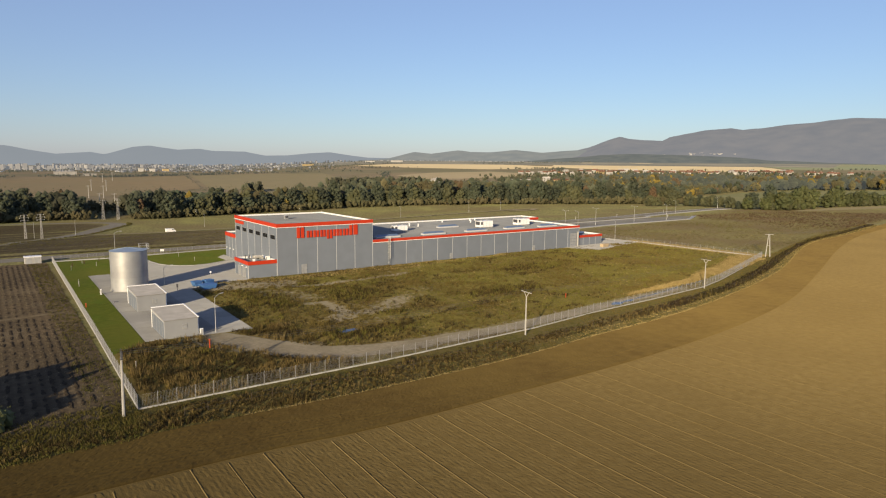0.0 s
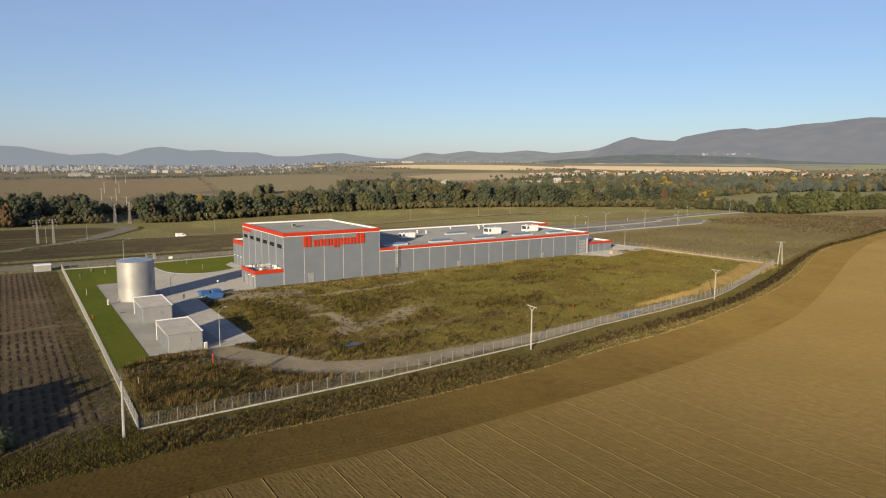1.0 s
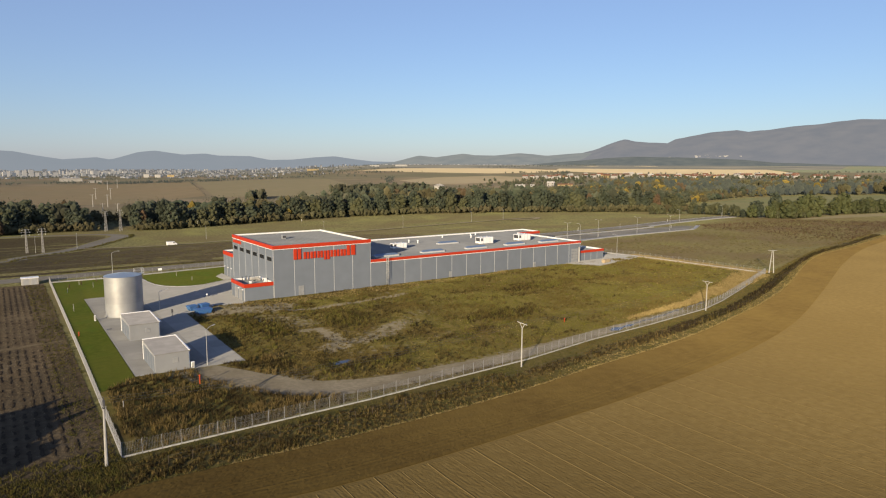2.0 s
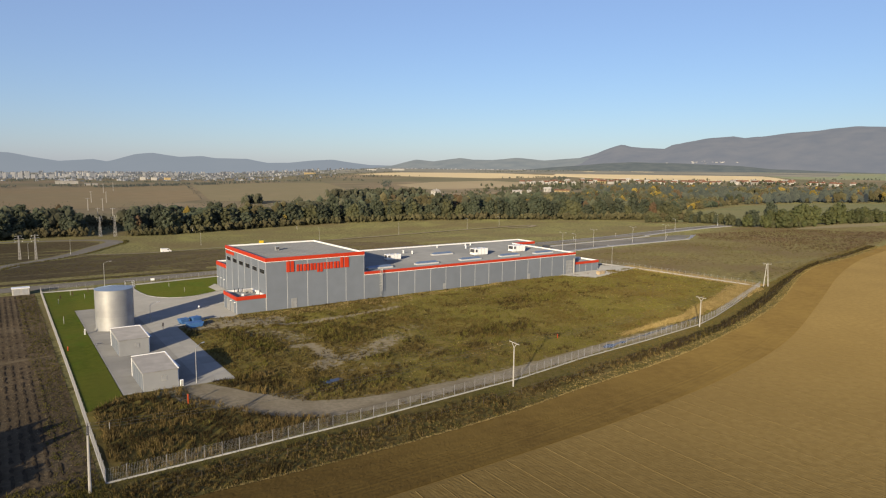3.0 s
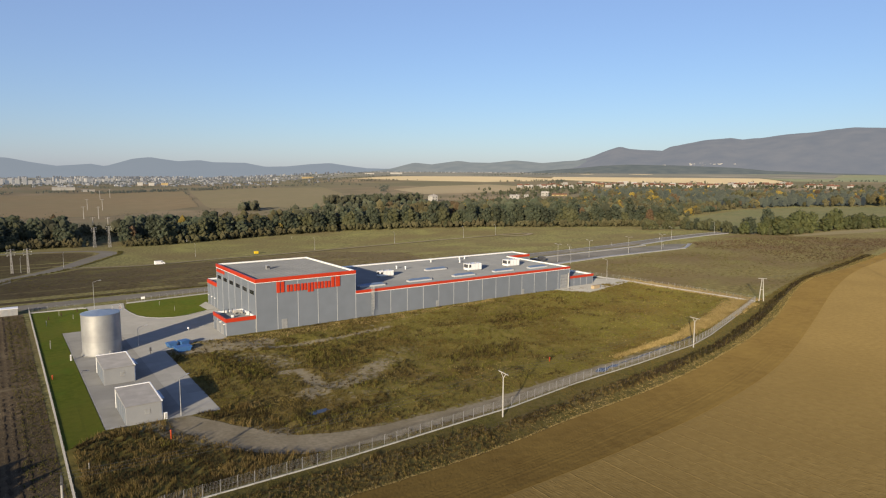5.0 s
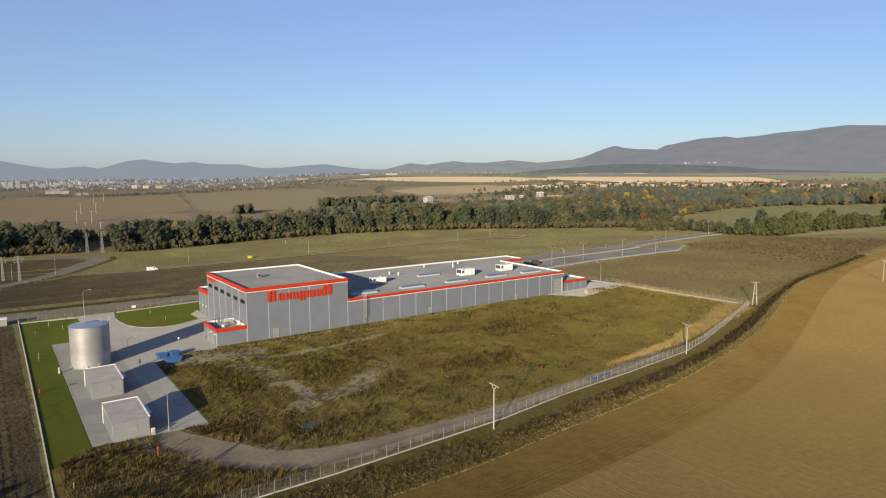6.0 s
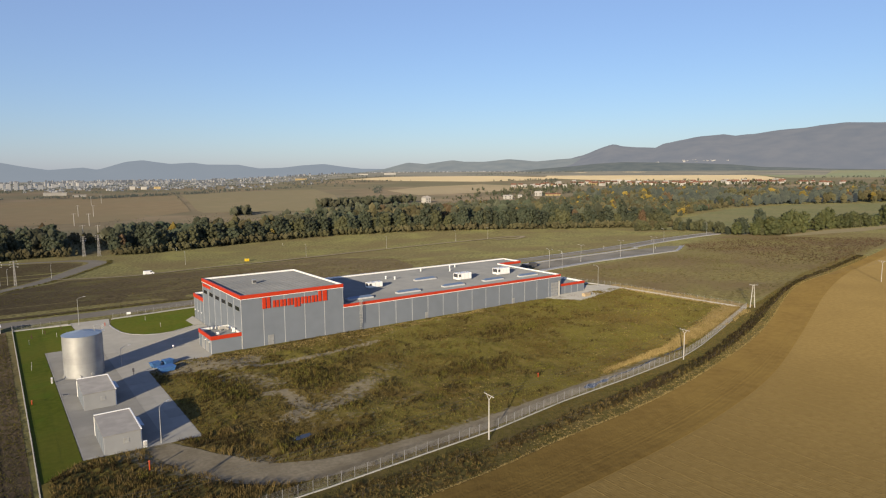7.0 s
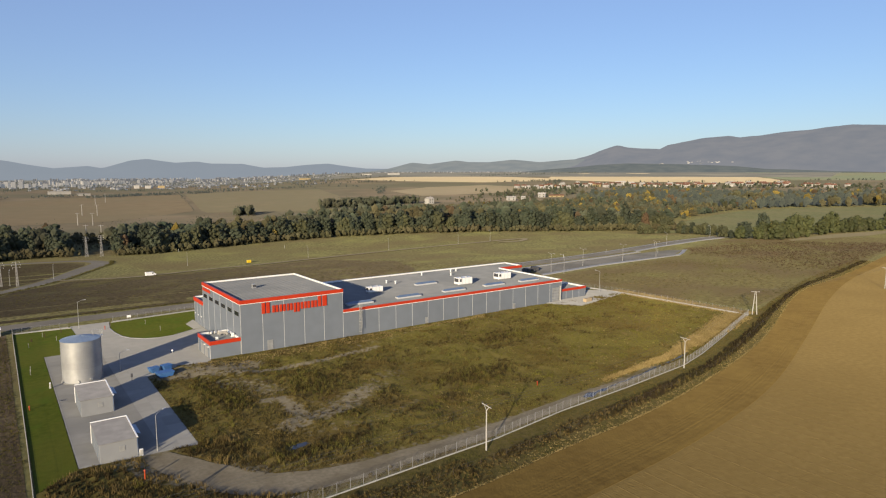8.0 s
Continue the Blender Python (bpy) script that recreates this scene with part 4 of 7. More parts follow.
def trim(parent, x0, x1, y0, y1, z0, z1, name="coping"):
    part(name, boxed(x0, x1, y0, y1, z0, z1), M["white"], parent, "white metal " + name)


hall = thing("factory_hall", "tall grey-clad factory hall with a red fascia and red sign", "factory")
part("core", boxed(0.25, 29.75, 0.25, 35.75, 0.0, 13.2), M["panel"], hall)
clad(hall, "x", 0.0, 0, 30, 0, 13.35, 5, -1)
clad(hall, "y", 0.0, 0, 36, 0, 13.35, 6, -1)
clad(hall, "y", 30.0, 0, 36, 7.5, 13.35, 6, 1)
clad(hall, "x", 36.0, 0, 30, 7.5, 13.35, 5, 1)
part("roof", boxed(0.35, 29.65, 0.35, 35.65, 13.2, 14.0), M["roof"], hall, "flat grey membrane roof")
band(hall, -0.18, 30.1, -0.18, 0.32, 13.5, 14.5)
band(hall, -0.18, 0.32, 0.33, 36.1, 13.5, 14.5)
trim(hall, -0.2, 30.1, -0.2, -0.02, 13.36, 13.49, "drip_edge")
trim(hall, -0.2, -0.02, -0.01, 36.1, 13.36, 13.49, "drip_edge")
trim(hall, 29.92, 30.2, 0.34, 36.2, 13.5, 14.4)
trim(hall, 0.33, 29.9, 35.95, 36.2, 13.5, 14.4)
for k in range(1, 20):
    part("roof_seam", boxed(1.5 * k - 0.06, 1.5 * k + 0.06, 0.4, 35.6, 13.95, 14.045), M["roof_seam"], hall)
for k in range(6):
    y = 3 + 6 * k
    w = part("window", boxed(-0.09, 0.05, y - 1.65, y + 1.65, 10.05, 11.2), M["glass"], hall, "dark strip window")
    part("frame", boxed(-0.11, -0.04, y - 1.72, y + 1.72, 9.97, 10.05), M["galv"], w)
    part("frame", boxed(-0.11, -0.04, y - 1.72, y + 1.72, 11.2, 11.28), M["galv"], w)
band(hall, -0.16, -0.03, 27.5, 35.4, 12.1, 13.05, "red sign on the end wall")
dr = part("door", boxed(7.1, 8.7, -0.09, 0.0, 0.05, 2.75), M["galv"], hall, "grey metal door")
part("handle", boxed(8.45, 8.55, -0.13, -0.09, 1.0, 1.15), M["dark"], dr)
# the red sign as plain upright bars, a few for each character
for x0, w, n, z0, z1 in ((5.8, 0.95, 2, 10.25, 13.25), (8.75, 0.68, 2, 10.25, 12.2), (10.8, 0.7, 2, 10.25, 12.2), (12.9, 0.66, 2, 10.25, 12.2), (14.9, 0.7, 2, 9.6, 12.2), (16.95, 0.72, 3, 10.25, 12.2), (20.1, 0.7, 2, 10.25, 12.2), (22.15, 0.95, 1, 10.25, 13.25), (23.5, 1.35, 1, 10.25, 13.25)):
    for k in range(n):
        part("sign_bar", boxed(x0 + k * (w + 0.3), x0 + k * (w + 0.3) + w, -0.24, -0.04, z0, z1, bevel=0.04), M["red"], hall, "red plain sign bar")
v = part("roof_vent", boxed(9.9, 11.0, 18.7, 19.7, 13.9, 15.2, bevel=0.05), M["galv"], hall, "grey roof vent")
part("louvre", boxed(9.95, 10.95, 18.62, 18.7, 14.3, 15.0), M["dark"], v)

low = thing("factory_wing", "long low grey-clad production hall with a red fascia", "factory")
part("core", slab([(30.02, 0.25), (119.75, 0.25), (119.75, 35.9), (132.2, 35.9), (132.2, 46.4), (0.25, 46.4), (0.25, 36.22), (30.22, 36.22), (30.22, 0.3)], 0.0, 7.4), M["panel"], low)
clad(low, "x", 0.0, 30, 120, 0, 7.55, 15, -1)
clad(low, "y", 120.0, 0, 35.7, 0, 7.55, 6, 1)
clad(low, "x", 35.7, 120.1, 132.4, 0, 7.55, 2, -1)
clad(low, "y", 132.4, 35.7, 46.6, 0, 7.55, 2, 1)
clad(low, "y", 0.0, 36.1, 46.6, 0, 7.35, 3, -1)
clad(low, "x", 46.6, 0, 132.4, 0, 7.55, 22, 1)
part("roof", slab([(30.25, 0.35), (119.6, 0.35), (119.6, 36.1), (132.0, 36.1), (132.0, 46.2), (0.4, 46.2), (0.4, 36.3), (30.25, 36.3)], 7.4, 7.85), M["roof"], low, "wide grey membrane roof")
band(low, 30.12, 120.1, -0.18, 0.32, 7.5, 8.3)
band(low, 120.12, 132.5, 35.5, 36.0, 7.3, 8.3)
band(low, -0.18, 0.32, 36.15, 46.7, 7.0, 8.2)
trim(low, 119.8, 120.2, 0.34, 35.9, 7.7, 8.28)
trim(low, 132.2, 132.55, 36.05, 46.8, 7.7, 8.28)
trim(low, 0.34, 131.88, 46.1, 46.8, 7.7, 8.28)
trim(low, 30.12, 120.1, -0.2, -0.02, 7.34, 7.49, "drip_edge")
gate = part("door", boxed(115.2, 118.6, -0.1, 0.0, 0.0, 5.6), M["panel"], low, "tall grey sectional gate")
for k in range(5):
    part("slat", boxed(115.25, 118.55, -0.13, -0.1, 0.1 + 1.1 * k, 1.1 + 1.1 * k), M["galv"], gate)
part("post", boxed(119.0, 119.45, -0.5, -0.05, 0.0, 5.9, bevel=0.05), M["kerb"], low, "pale corner post of the gate")
for x in (59.4, 96.6):
    d = part("door", boxed(x - 0.5, x + 0.5, -0.09, 0.0, 0.0, 2.1), M["galv"], low, "pale metal door")
    part("handle", boxed(x + 0.3, x + 0.38, -0.13, -0.09, 1.0, 1.12), M["dark"], d)
for y, z in ((38, 3.0), (41.5, 3.0), (45, 3.0)):
    part("lamp", boxed(-0.35, -0.05, y, y + 0.3, z, z + 0.25, bevel=0.04), M["white"], low, "small white wall lamp")


def ladder(x, top):
    """A caged ladder on the front wall."""
    t = thing("access_ladder", "pale steel access ladder with a safety cage", "ladder", at=(x, -0.6, 0))
    for s in (-0.28, 0.28):
        part("rail", tubed((s, 0, 0.0), (s, 0, top), 0.045), M["galv"], t)
    for k in range(int(top / 0.3)):
        part("rung", tubed((-0.28, 0, 0.3 + 0.3 * k), (0.28, 0, 0.3 + 0.3 * k), 0.02, n=5), M["galv"], t)
    for k in range(int((top - 2.4) / 0.9) + 1):
        z = 2.4 + 0.9 * k
        bm = bmesh.new()
        pts = [(-0.4 * math.cos(a), -0.75 * math.sin(a), z) for a in np.linspace(0, math.pi, 9)]
        for p, q in zip(pts, pts[1:]):
            tube(bm, p, q, 0.025, n=5)
        part("hoop", bm, M["galv"], t)
    for a in np.linspace(0.25, math.pi - 0.25, 6):
        part("cage_bar", tubed((-0.4 * math.cos(a), -0.75 * math.sin(a), 2.3), (-0.4 * math.cos(a), -0.75 * math.sin(a), top), 0.022, n=5), M["galv"], t)
    for z in (1.0, 4.0, 7.0):
        part("bracket", boxed(-0.3, 0.3, 0.02, 0.4, z, z + 0.06), M["galv"], t)


ladder(35.4, 9.2)

wing = thing("annex", "low grey-clad annex with a red fascia and vents on its roof", "annex")
part("core", boxed(-7.9, -0.1, 0.5, 11.3, 0, 3.6), M["panel"], wing)
clad(wing, "x", 0.3, -8.05, -0.06, 0, 3.7, 1, -1)
clad(wing, "y", -8.05, 0.5, 11.55, 0, 3.7, 3, -1)
part("roof", boxed(-7.8, -0.12, 0.6, 11.3, 3.6, 3.95), M["roof"], wing)
band(wing, -8.2, -0.06, 0.12, 0.55, 3.65, 4.65)
band(wing, -8.2, -7.8, 0.56, 11.6, 3.65, 4.65)
trim(wing, -0.35, -0.06, 0.56, 11.6, 3.9, 4.55)
trim(wing, -7.78, -0.52, 11.2, 11.6, 3.9, 4.55)
for y in (2.6, 6.2):
    part("door", boxed(-8.16, -8.05, y, y + 2.4, 0, 2.9), M["galv"], wing, "grey metal door")
for y, z in ((1.0, 3.0), (4.4, 3.0)):
    part("lamp", boxed(-8.5, -8.1, y, y + 0.3, z, z + 0.25, bevel=0.04), M["white"], wing, "small white wall lamp")


def roof_vent(x, y, z, w, d, h, name="roof_vent", label="white metal ventilation box on the roof"):
    t = thing(name, label, "vent", "roof vents", at=(x, y, z))
    part("base", boxed(-w / 2 - 0.1, w / 2 + 0.1, -d / 2 - 0.1, d / 2 + 0.1, 0, 0.2), M["galv"], t)
    part("housing", boxed(-w / 2, w / 2, -d / 2, d / 2, 0.2, h, bevel=0.06), M["white"], t)
    part("louvre", boxed(-w / 2 - 0.03, -w / 2, -d / 2 + 0.15, d / 2 - 0.15, 0.35, h - 0.2), M["dark"], t)
    return t


roof_vent(-0.95, 4.4, 3.95, 0.8, 0.9, 1.2)
roof_vent(-5.2, 4.0, 3.95, 0.6, 0.6, 0.75)


def roof_duct(x, y, z):
    """A pale lagged duct elbow on two feet."""
    t = thing("roof_duct", "pale lagged duct elbow on the annex roof", "duct", at=(x, y, z))
    for k in (-0.6, 0.6):
        part("foot", boxed(k - 0.12, k + 0.12, -0.3, 0.3, 0, 0.3), M["galv"], t)
    part("duct", tubed((-1.1, 0, 0.7), (0.9, 0, 0.7), 0.42, n=14), M["pole"], t)
    part("elbow", tubed((0.9, 0, 0.7), (1.5, 0, 0.15), 0.42, 0.4, n=14), M["pole"], t)
    part("collar", tubed((-0.15, 0, 0.7), (-0.05, 0, 0.7), 0.47, n=14), M["galv"], t)


roof_duct(-2.6, 8.2, 3.95)
for x, y in ((-5.4, 10.4), (-4.2, 10.6), (-3.2, 10.5)):
    t = thing("roof_vent", "slim dark vent pipe on the annex roof", "vent", "roof vents", at=(x, y, 3.95))
    part("pipe", tubed((0, 0, 0), (0, 0, 0.9), 0.11, n=10), M["dark"], t)
    part("cap", tubed((0, 0, 0.92), (0, 0, 1.1), 0.2, 0.1, n=10), M["dark"], t)

annex = thing("annex", "small grey-clad end annex with a red fascia", "annex")
part("core", boxed(120.4, 134.1, 1.4, 12.0, 0, 3.3), M["panel"], annex)
clad(annex, "x", 1.2, 120.3, 134.3, 0, 3.4, 4, -1)
clad(annex, "y", 134.3, 1.25, 12.2, 0, 3.4, 3, 1)
clad(annex, "x", 12.2, 120.3, 134.3, 0, 3.4, 4, 1)
part("roof", boxed(120.3, 134.0, 1.5, 12.0, 3.3, 3.6), M["roof"], annex)
band(annex, 120.25, 134.45, 1.0, 1.45, 3.3, 4.2)
trim(annex, 134.0, 134.45, 1.46, 12.3, 3.5, 4.15)
trim(annex, 120.25, 133.98, 11.9, 12.3, 3.5, 4.15)


def air_unit(x, y, w, d, h, label):
    """A rooftop air handler: casing, intake hood, base rails, fans."""
    t = thing("air_handler", label, "air handler", "air handlers on the roof", at=(x, y, 7.85))
    for s in (-1, 1):
        part("rail", boxed(-w / 2, w / 2, s * d * 0.35 - 0.08, s * d * 0.35 + 0.08, 0, 0.35), M["galv"], t)
    part("casing", boxed(-w / 2, w / 2, -d / 2, d / 2, 0.35, h, bevel=0.05), M["white"], t)
    for k in range(1, 4):
        part("seam", boxed(-w / 2 + k * w / 4 - 0.03, -w / 2 + k * w / 4 + 0.03, -d / 2 - 0.02, d / 2 + 0.02, 0.4, h - 0.06), M["galv"], t)
    part("intake", boxed(-w / 2 - 0.06, -w / 2, -d / 2 + 0.3, d / 2 - 0.3, h * 0.45, h - 0.2), M["dark"], t, "dark intake grille")
    part("hatch", boxed(-w / 2 + 0.3, -w / 2 + 1.2, -d / 2 - 0.03, -d / 2, h * 0.5, h - 0.3), M["dark"], t)
    for k in (-1, 1):
        part("fan_cowl", tubed((k * w * 0.22, 0, h), (k * w * 0.22, 0, h + 0.25), 0.5, 0.45, n=14), M["galv"], t)
    return t


air_unit(52.0, 20.5, 5.4, 2.2, 2.0, "white rooftop air handler in the hall's shade")
air_unit(85.4, 15.0, 6.0, 3.0, 2.6, "white rooftop air handler with dark grille")
air_unit(104.0, 15.2, 6.0, 3.0, 2.6, "white rooftop air handler with dark grille")


def skylight(x, y):
    t = thing("skylight", "long low hipped blue-grey skylight on a white upstand", "skylight", "skylights", at=(x, y, 7.85))
    part("upstand", boxed(-4.4, 4.4, -0.95, 0.95, 0, 0.45), M["joint"], t)
    bm = bmesh.new()
    v = [bm.verts.new(p) for p in ((-4.3, -0.85, 0.45), (4.3, -0.85, 0.45), (4.3, 0.85, 0.45), (-4.3, 0.85, 0.45), (-3.5, 0, 1.0), (3.5, 0, 1.0))]
    for f in ((0, 1, 5, 4), (1, 2, 5), (2, 3, 4, 5), (3, 0, 4)):
        bm.faces.new([v[i] for i in f])
    bmesh.ops.recalc_face_normals(bm, faces=bm.faces)
    part("dome", bm, M["skylight"], t)
    return t


sk = skylight(56.8, 6.6)
for x, y in ((39, 6.6), (74.5, 23.0), (75.2, 6.9), (93.2, 7.2), (109.6, 6.7)):
    copy_thing(sk, pose(x, y, 7.85))
for x, y in ((93, 33), (64, 33), (84, 40), (98, 40), (101, 40.5), (44, 41), (66, 30)):
    t = thing("roof_vent", "small white roof vent pipe", "vent", "roof vents", at=(x, y, 7.85))
    part("pipe", tubed((0, 0, 0), (0, 0, 0.9), 0.22, n=10), M["white"], t)
    part("cap", tubed((0, 0, 0.95), (0, 0, 1.15), 0.4, 0.25, n=10), M["white"], t)
    part("flange", boxed(-0.4, 0.4, -0.4, 0.4, 0, 0.08), M["galv"], t)


# ---- tank and pump houses ----
def water_tank(x, y, r, h):
    t = thing("water_tank", "large cylindrical galvanised steel water tank on the yard", "tank", at=(x, y, 0.07))
    n = 72
    for k in range(6):
        z0, z1 = 0.15 + k * (h - 0.15) / 6, 0.15 + (k + 1) * (h - 0.15) / 6
        part("shell_course", tubed((0, 0, z0), (0, 0, z1), r - 0.004 * (k % 2), n=n), M["steel"], t)
        part("hoop", tubed((0, 0, z1 - 0.04), (0, 0, z1 + 0.02), r + 0.025, n=n), M["steel"], t)
    part("plinth", tubed((0, 0, 0), (0, 0, 0.18), r + 0.3, n=n), M["concrete"], t, "pale concrete ring under the tank")
    bm = bmesh.new()
    top = bm.verts.new((0, 0, h + 0.75))
    ring = [bm.verts.new(((r + 0.1) * math.cos(a), (r + 0.1) * math.sin(a), h + 0.05)) for a in np.linspace(0, math.tau, 37)[:-1]]
    for k in range(36):
        bm.faces.new((ring[k], ring[(k + 1) % 36], top))
    part("roof", bm, M["tank_top"], t, "shallow bluish cone roof")
    for a in np.linspace(0.2, math.tau + 0.2, 19)[:-1]:
        part("roof_rib", tubed((0.4 * math.cos(a), 0.4 * math.sin(a), h + 0.74), ((r + 0.05) * math.cos(a), (r + 0.05) * math.sin(a), h + 0.09), 0.018, n=4), M["tank_top"], t)
    ax, ay = r * math.cos(0.25) + 0.35, r * math.sin(0.25)
    ld = part("ladder", tubed((ax, ay - 0.3, 0.1), (ax, ay - 0.3, h + 1.2), 0.05), M["galv"], t, "galvanised ladder with platform rail")
    part("rail", tubed((ax, ay + 0.3, 0.1), (ax, ay + 0.3, h + 1.2), 0.05), M["galv"], ld)
    for k in range(int(h / 0.35)):
        part("rung", tubed((ax, ay - 0.3, 0.4 + 0.35 * k), (ax, ay + 0.3, 0.4 + 0.35 * k), 0.025, n=5), M["galv"], ld)
    for k, (px, py) in enumerate(((ax + 0.4, ay - 0.9), (ax + 0.4, ay + 0.9), (ax - 1.6, ay + 0.9), (ax - 1.6, ay - 0.9))):
        part("railing_post", tubed((px, py, h + 0.05), (px, py, h + 1.25), 0.04), M["galv"], t)
    for z in (0.65, 1.25):
        part("handrail", tubed((ax + 0.4, ay - 0.9, h + z), (ax + 0.4, ay + 0.9, h + z), 0.035), M["galv"], t)
        part("handrail", tubed((ax - 1.6, ay + 0.9, h + z), (ax + 0.4, ay + 0.9, h + z), 0.035), M["galv"], t)
    part("platform", boxed(ax - 0.6, ax + 0.5, ay - 0.95, ay + 0.95, h, h + 0.06), M["galv"], t)
    for a, z in ((-1.9, 0.6), (-1.25, 0.8)):
        p = Vector((r * math.cos(a), r * math.sin(a), z))
        part("manhole", tubed(p * 0.98, (p.x * 1.06, p.y * 1.06, z), 0.35, n=14), M["galv"], t)
    return t


water_tank(-37.1, 1.4, 4.14, 9.7)


def pump_house(y0, y1):
    """A flat box of a house with a mono-pitch roof and white verge boards."""
    cy = (y0 + y1) / 2
    t = thing("pump_house", "small pale grey pump house with a flat sloping roof", "pump house", "pump houses on the yard", at=(-37.4, cy, 0.07))
    hx, hy, lo, hi = 2.85, (y1 - y0) / 2, 3.25, 3.6
    bm = bmesh.new()
    v = [bm.verts.new(p) for p in ((-hx, -hy, 0), (hx, -hy, 0), (hx, hy, 0), (-hx, hy, 0), (-hx, -hy, lo), (hx, -hy, lo), (hx, hy, hi), (-hx, hy, hi))]
    for f in ((0, 1, 5, 4), (1, 2, 6, 5), (2, 3, 7, 6), (3, 0, 4, 7), (4, 5, 6, 7)):
        bm.faces.new([v[i] for i in f])
    part("wall", bm, M["render_grey"], t)
    bm = bmesh.new()
    e = 0.12
    v = [bm.verts.new((s * (hx + e), u * (hy + e), (lo if u < 0 else hi) + z)) for z in (0.01, 0.13) for s, u in ((-1, -1), (1, -1), (1, 1), (-1, 1))]
    for f in ((3, 2, 1, 0), (4, 5, 6, 7), (0, 1, 5, 4), (1, 2, 6, 5), (2, 3, 7, 6), (3, 0, 4, 7)):
        bm.faces.new([v[i] for i in f])
    part("roof", bm, M["house_roof"], t, "grey felt roof with damp stains")
    part("verge_board", tubed((hx + 0.1, -hy - 0.1, lo + 0.16), (hx + 0.1, hy + 0.1, hi + 0.16), 0.14, n=4), M["white"], t, "white verge board")
    part("verge_board", tubed((-hx - 0.1, hy + 0.1, hi + 0.16), (hx + 0.1, hy + 0.1, hi + 0.16), 0.14, n=4), M["white"], t, "white verge board")
    part("downpipe", tubed((-hx - 0.08, hy - 0.2, 0.05), (-hx - 0.08, hy - 0.2, hi), 0.07, n=8), M["white"], t)
    part("downpipe", tubed((hx + 0.08, -hy + 0.15, 0.05), (hx + 0.08, -hy + 0.15, lo), 0.07, n=8), M["white"], t)
    w = part("window", boxed(0.1, 1.0, -hy - 0.04, -hy + 0.02, 1.5, 2.4), M["galv"], t, "grey louvred window")
    for k in range(4):
        part("slat", boxed(0.14, 0.96, -hy - 0.07, -hy - 0.04, 1.54 + 0.22 * k, 1.66 + 0.22 * k), M["galv"], w)
    d = part("door", boxed(hx - 0.02, hx + 0.05, 0.5, 2.6, 0.02, 2.4), M["galv"], t, "grey double door")
    part("handle", boxed(hx + 0.05, hx + 0.1, 1.5, 1.58, 1.0, 1.15), M["dark"], d)
    g = part("side_door", boxed(-hx - 0.05, -hx + 0.02, -hy + 0.5, hy - 0.5, 0.03, 2.9), M["panel"], t, "dark grey sectional doors")
    for k in range(4):
        part("door_seam", boxed(-hx - 0.07, -hx - 0.05, -hy + 0.5 + (2 * hy - 1) * (k + 0.5) / 4 - 0.04, -hy + 0.5 + (2 * hy - 1) * (k + 0.5) / 4 + 0.04, 0.05, 2.85), M["galv"], g)
    bm = boxed(hx, hx + 1.25, -1.6, 3.2, 2.45, 2.52)
    for v in bm.verts:
        v.co.z += 0.35 * (hx + 1.25 - v.co.x)
    c = part("canopy", bm, M["tank_top"], t, "bluish sheet canopy over the door")
    for y in (-1.4, 0.8, 3.0):
        part("bracket", tubed((hx + 0.02, y, 2.3), (hx + 1.1, y, 2.46), 0.03, n=5), M["galv"], c)
    return t


pump_house(-50.9, -40.4)
pump_house(-25.6, -15.4)
t = thing("cabinet", "white electric meter cabinet beside the pump house", "cabinet", at=(-34.0, -51.1, 0.07))
part("body", boxed(-0.28, 0.28, -0.2, 0.2, 0, 1.2, bevel=0.03), M["white"], t)
part("door", boxed(-0.24, 0.24, -0.23, -0.2, 0.2, 1.1), M["kerb"], t)
t = thing("cabinet", "tall white cabinet on the lawn's edge", "cabinet", at=(-43.9, -1.8, 0.07))
part("body", boxed(-0.17, 0.17, -0.2, 0.2, 0, 1.3, bevel=0.03), M["white"], t)
part("door", boxed(-0.14, 0.14, -0.23, -0.2, 0.2, 1.2), M["kerb"], t)
t = thing("transformer_kiosk", "low white concrete transformer kiosk by the road", "kiosk", at=(-54.2, 61.5, 0))
part("body", boxed(-2.2, 2.2, -1.3, 1.3, 0, 2.0, bevel=0.05), M["kerb"], t)
part("roof", boxed(-2.35, 2.35, -1.45, 1.45, 2.0, 2.2, bevel=0.03), M["white"], t)
for k in (-1, 1):
    part("door", boxed(k * 1.0 - 0.7, k * 1.0 + 0.7, -1.34, -1.3, 0.1, 1.8), M["galv"], t)


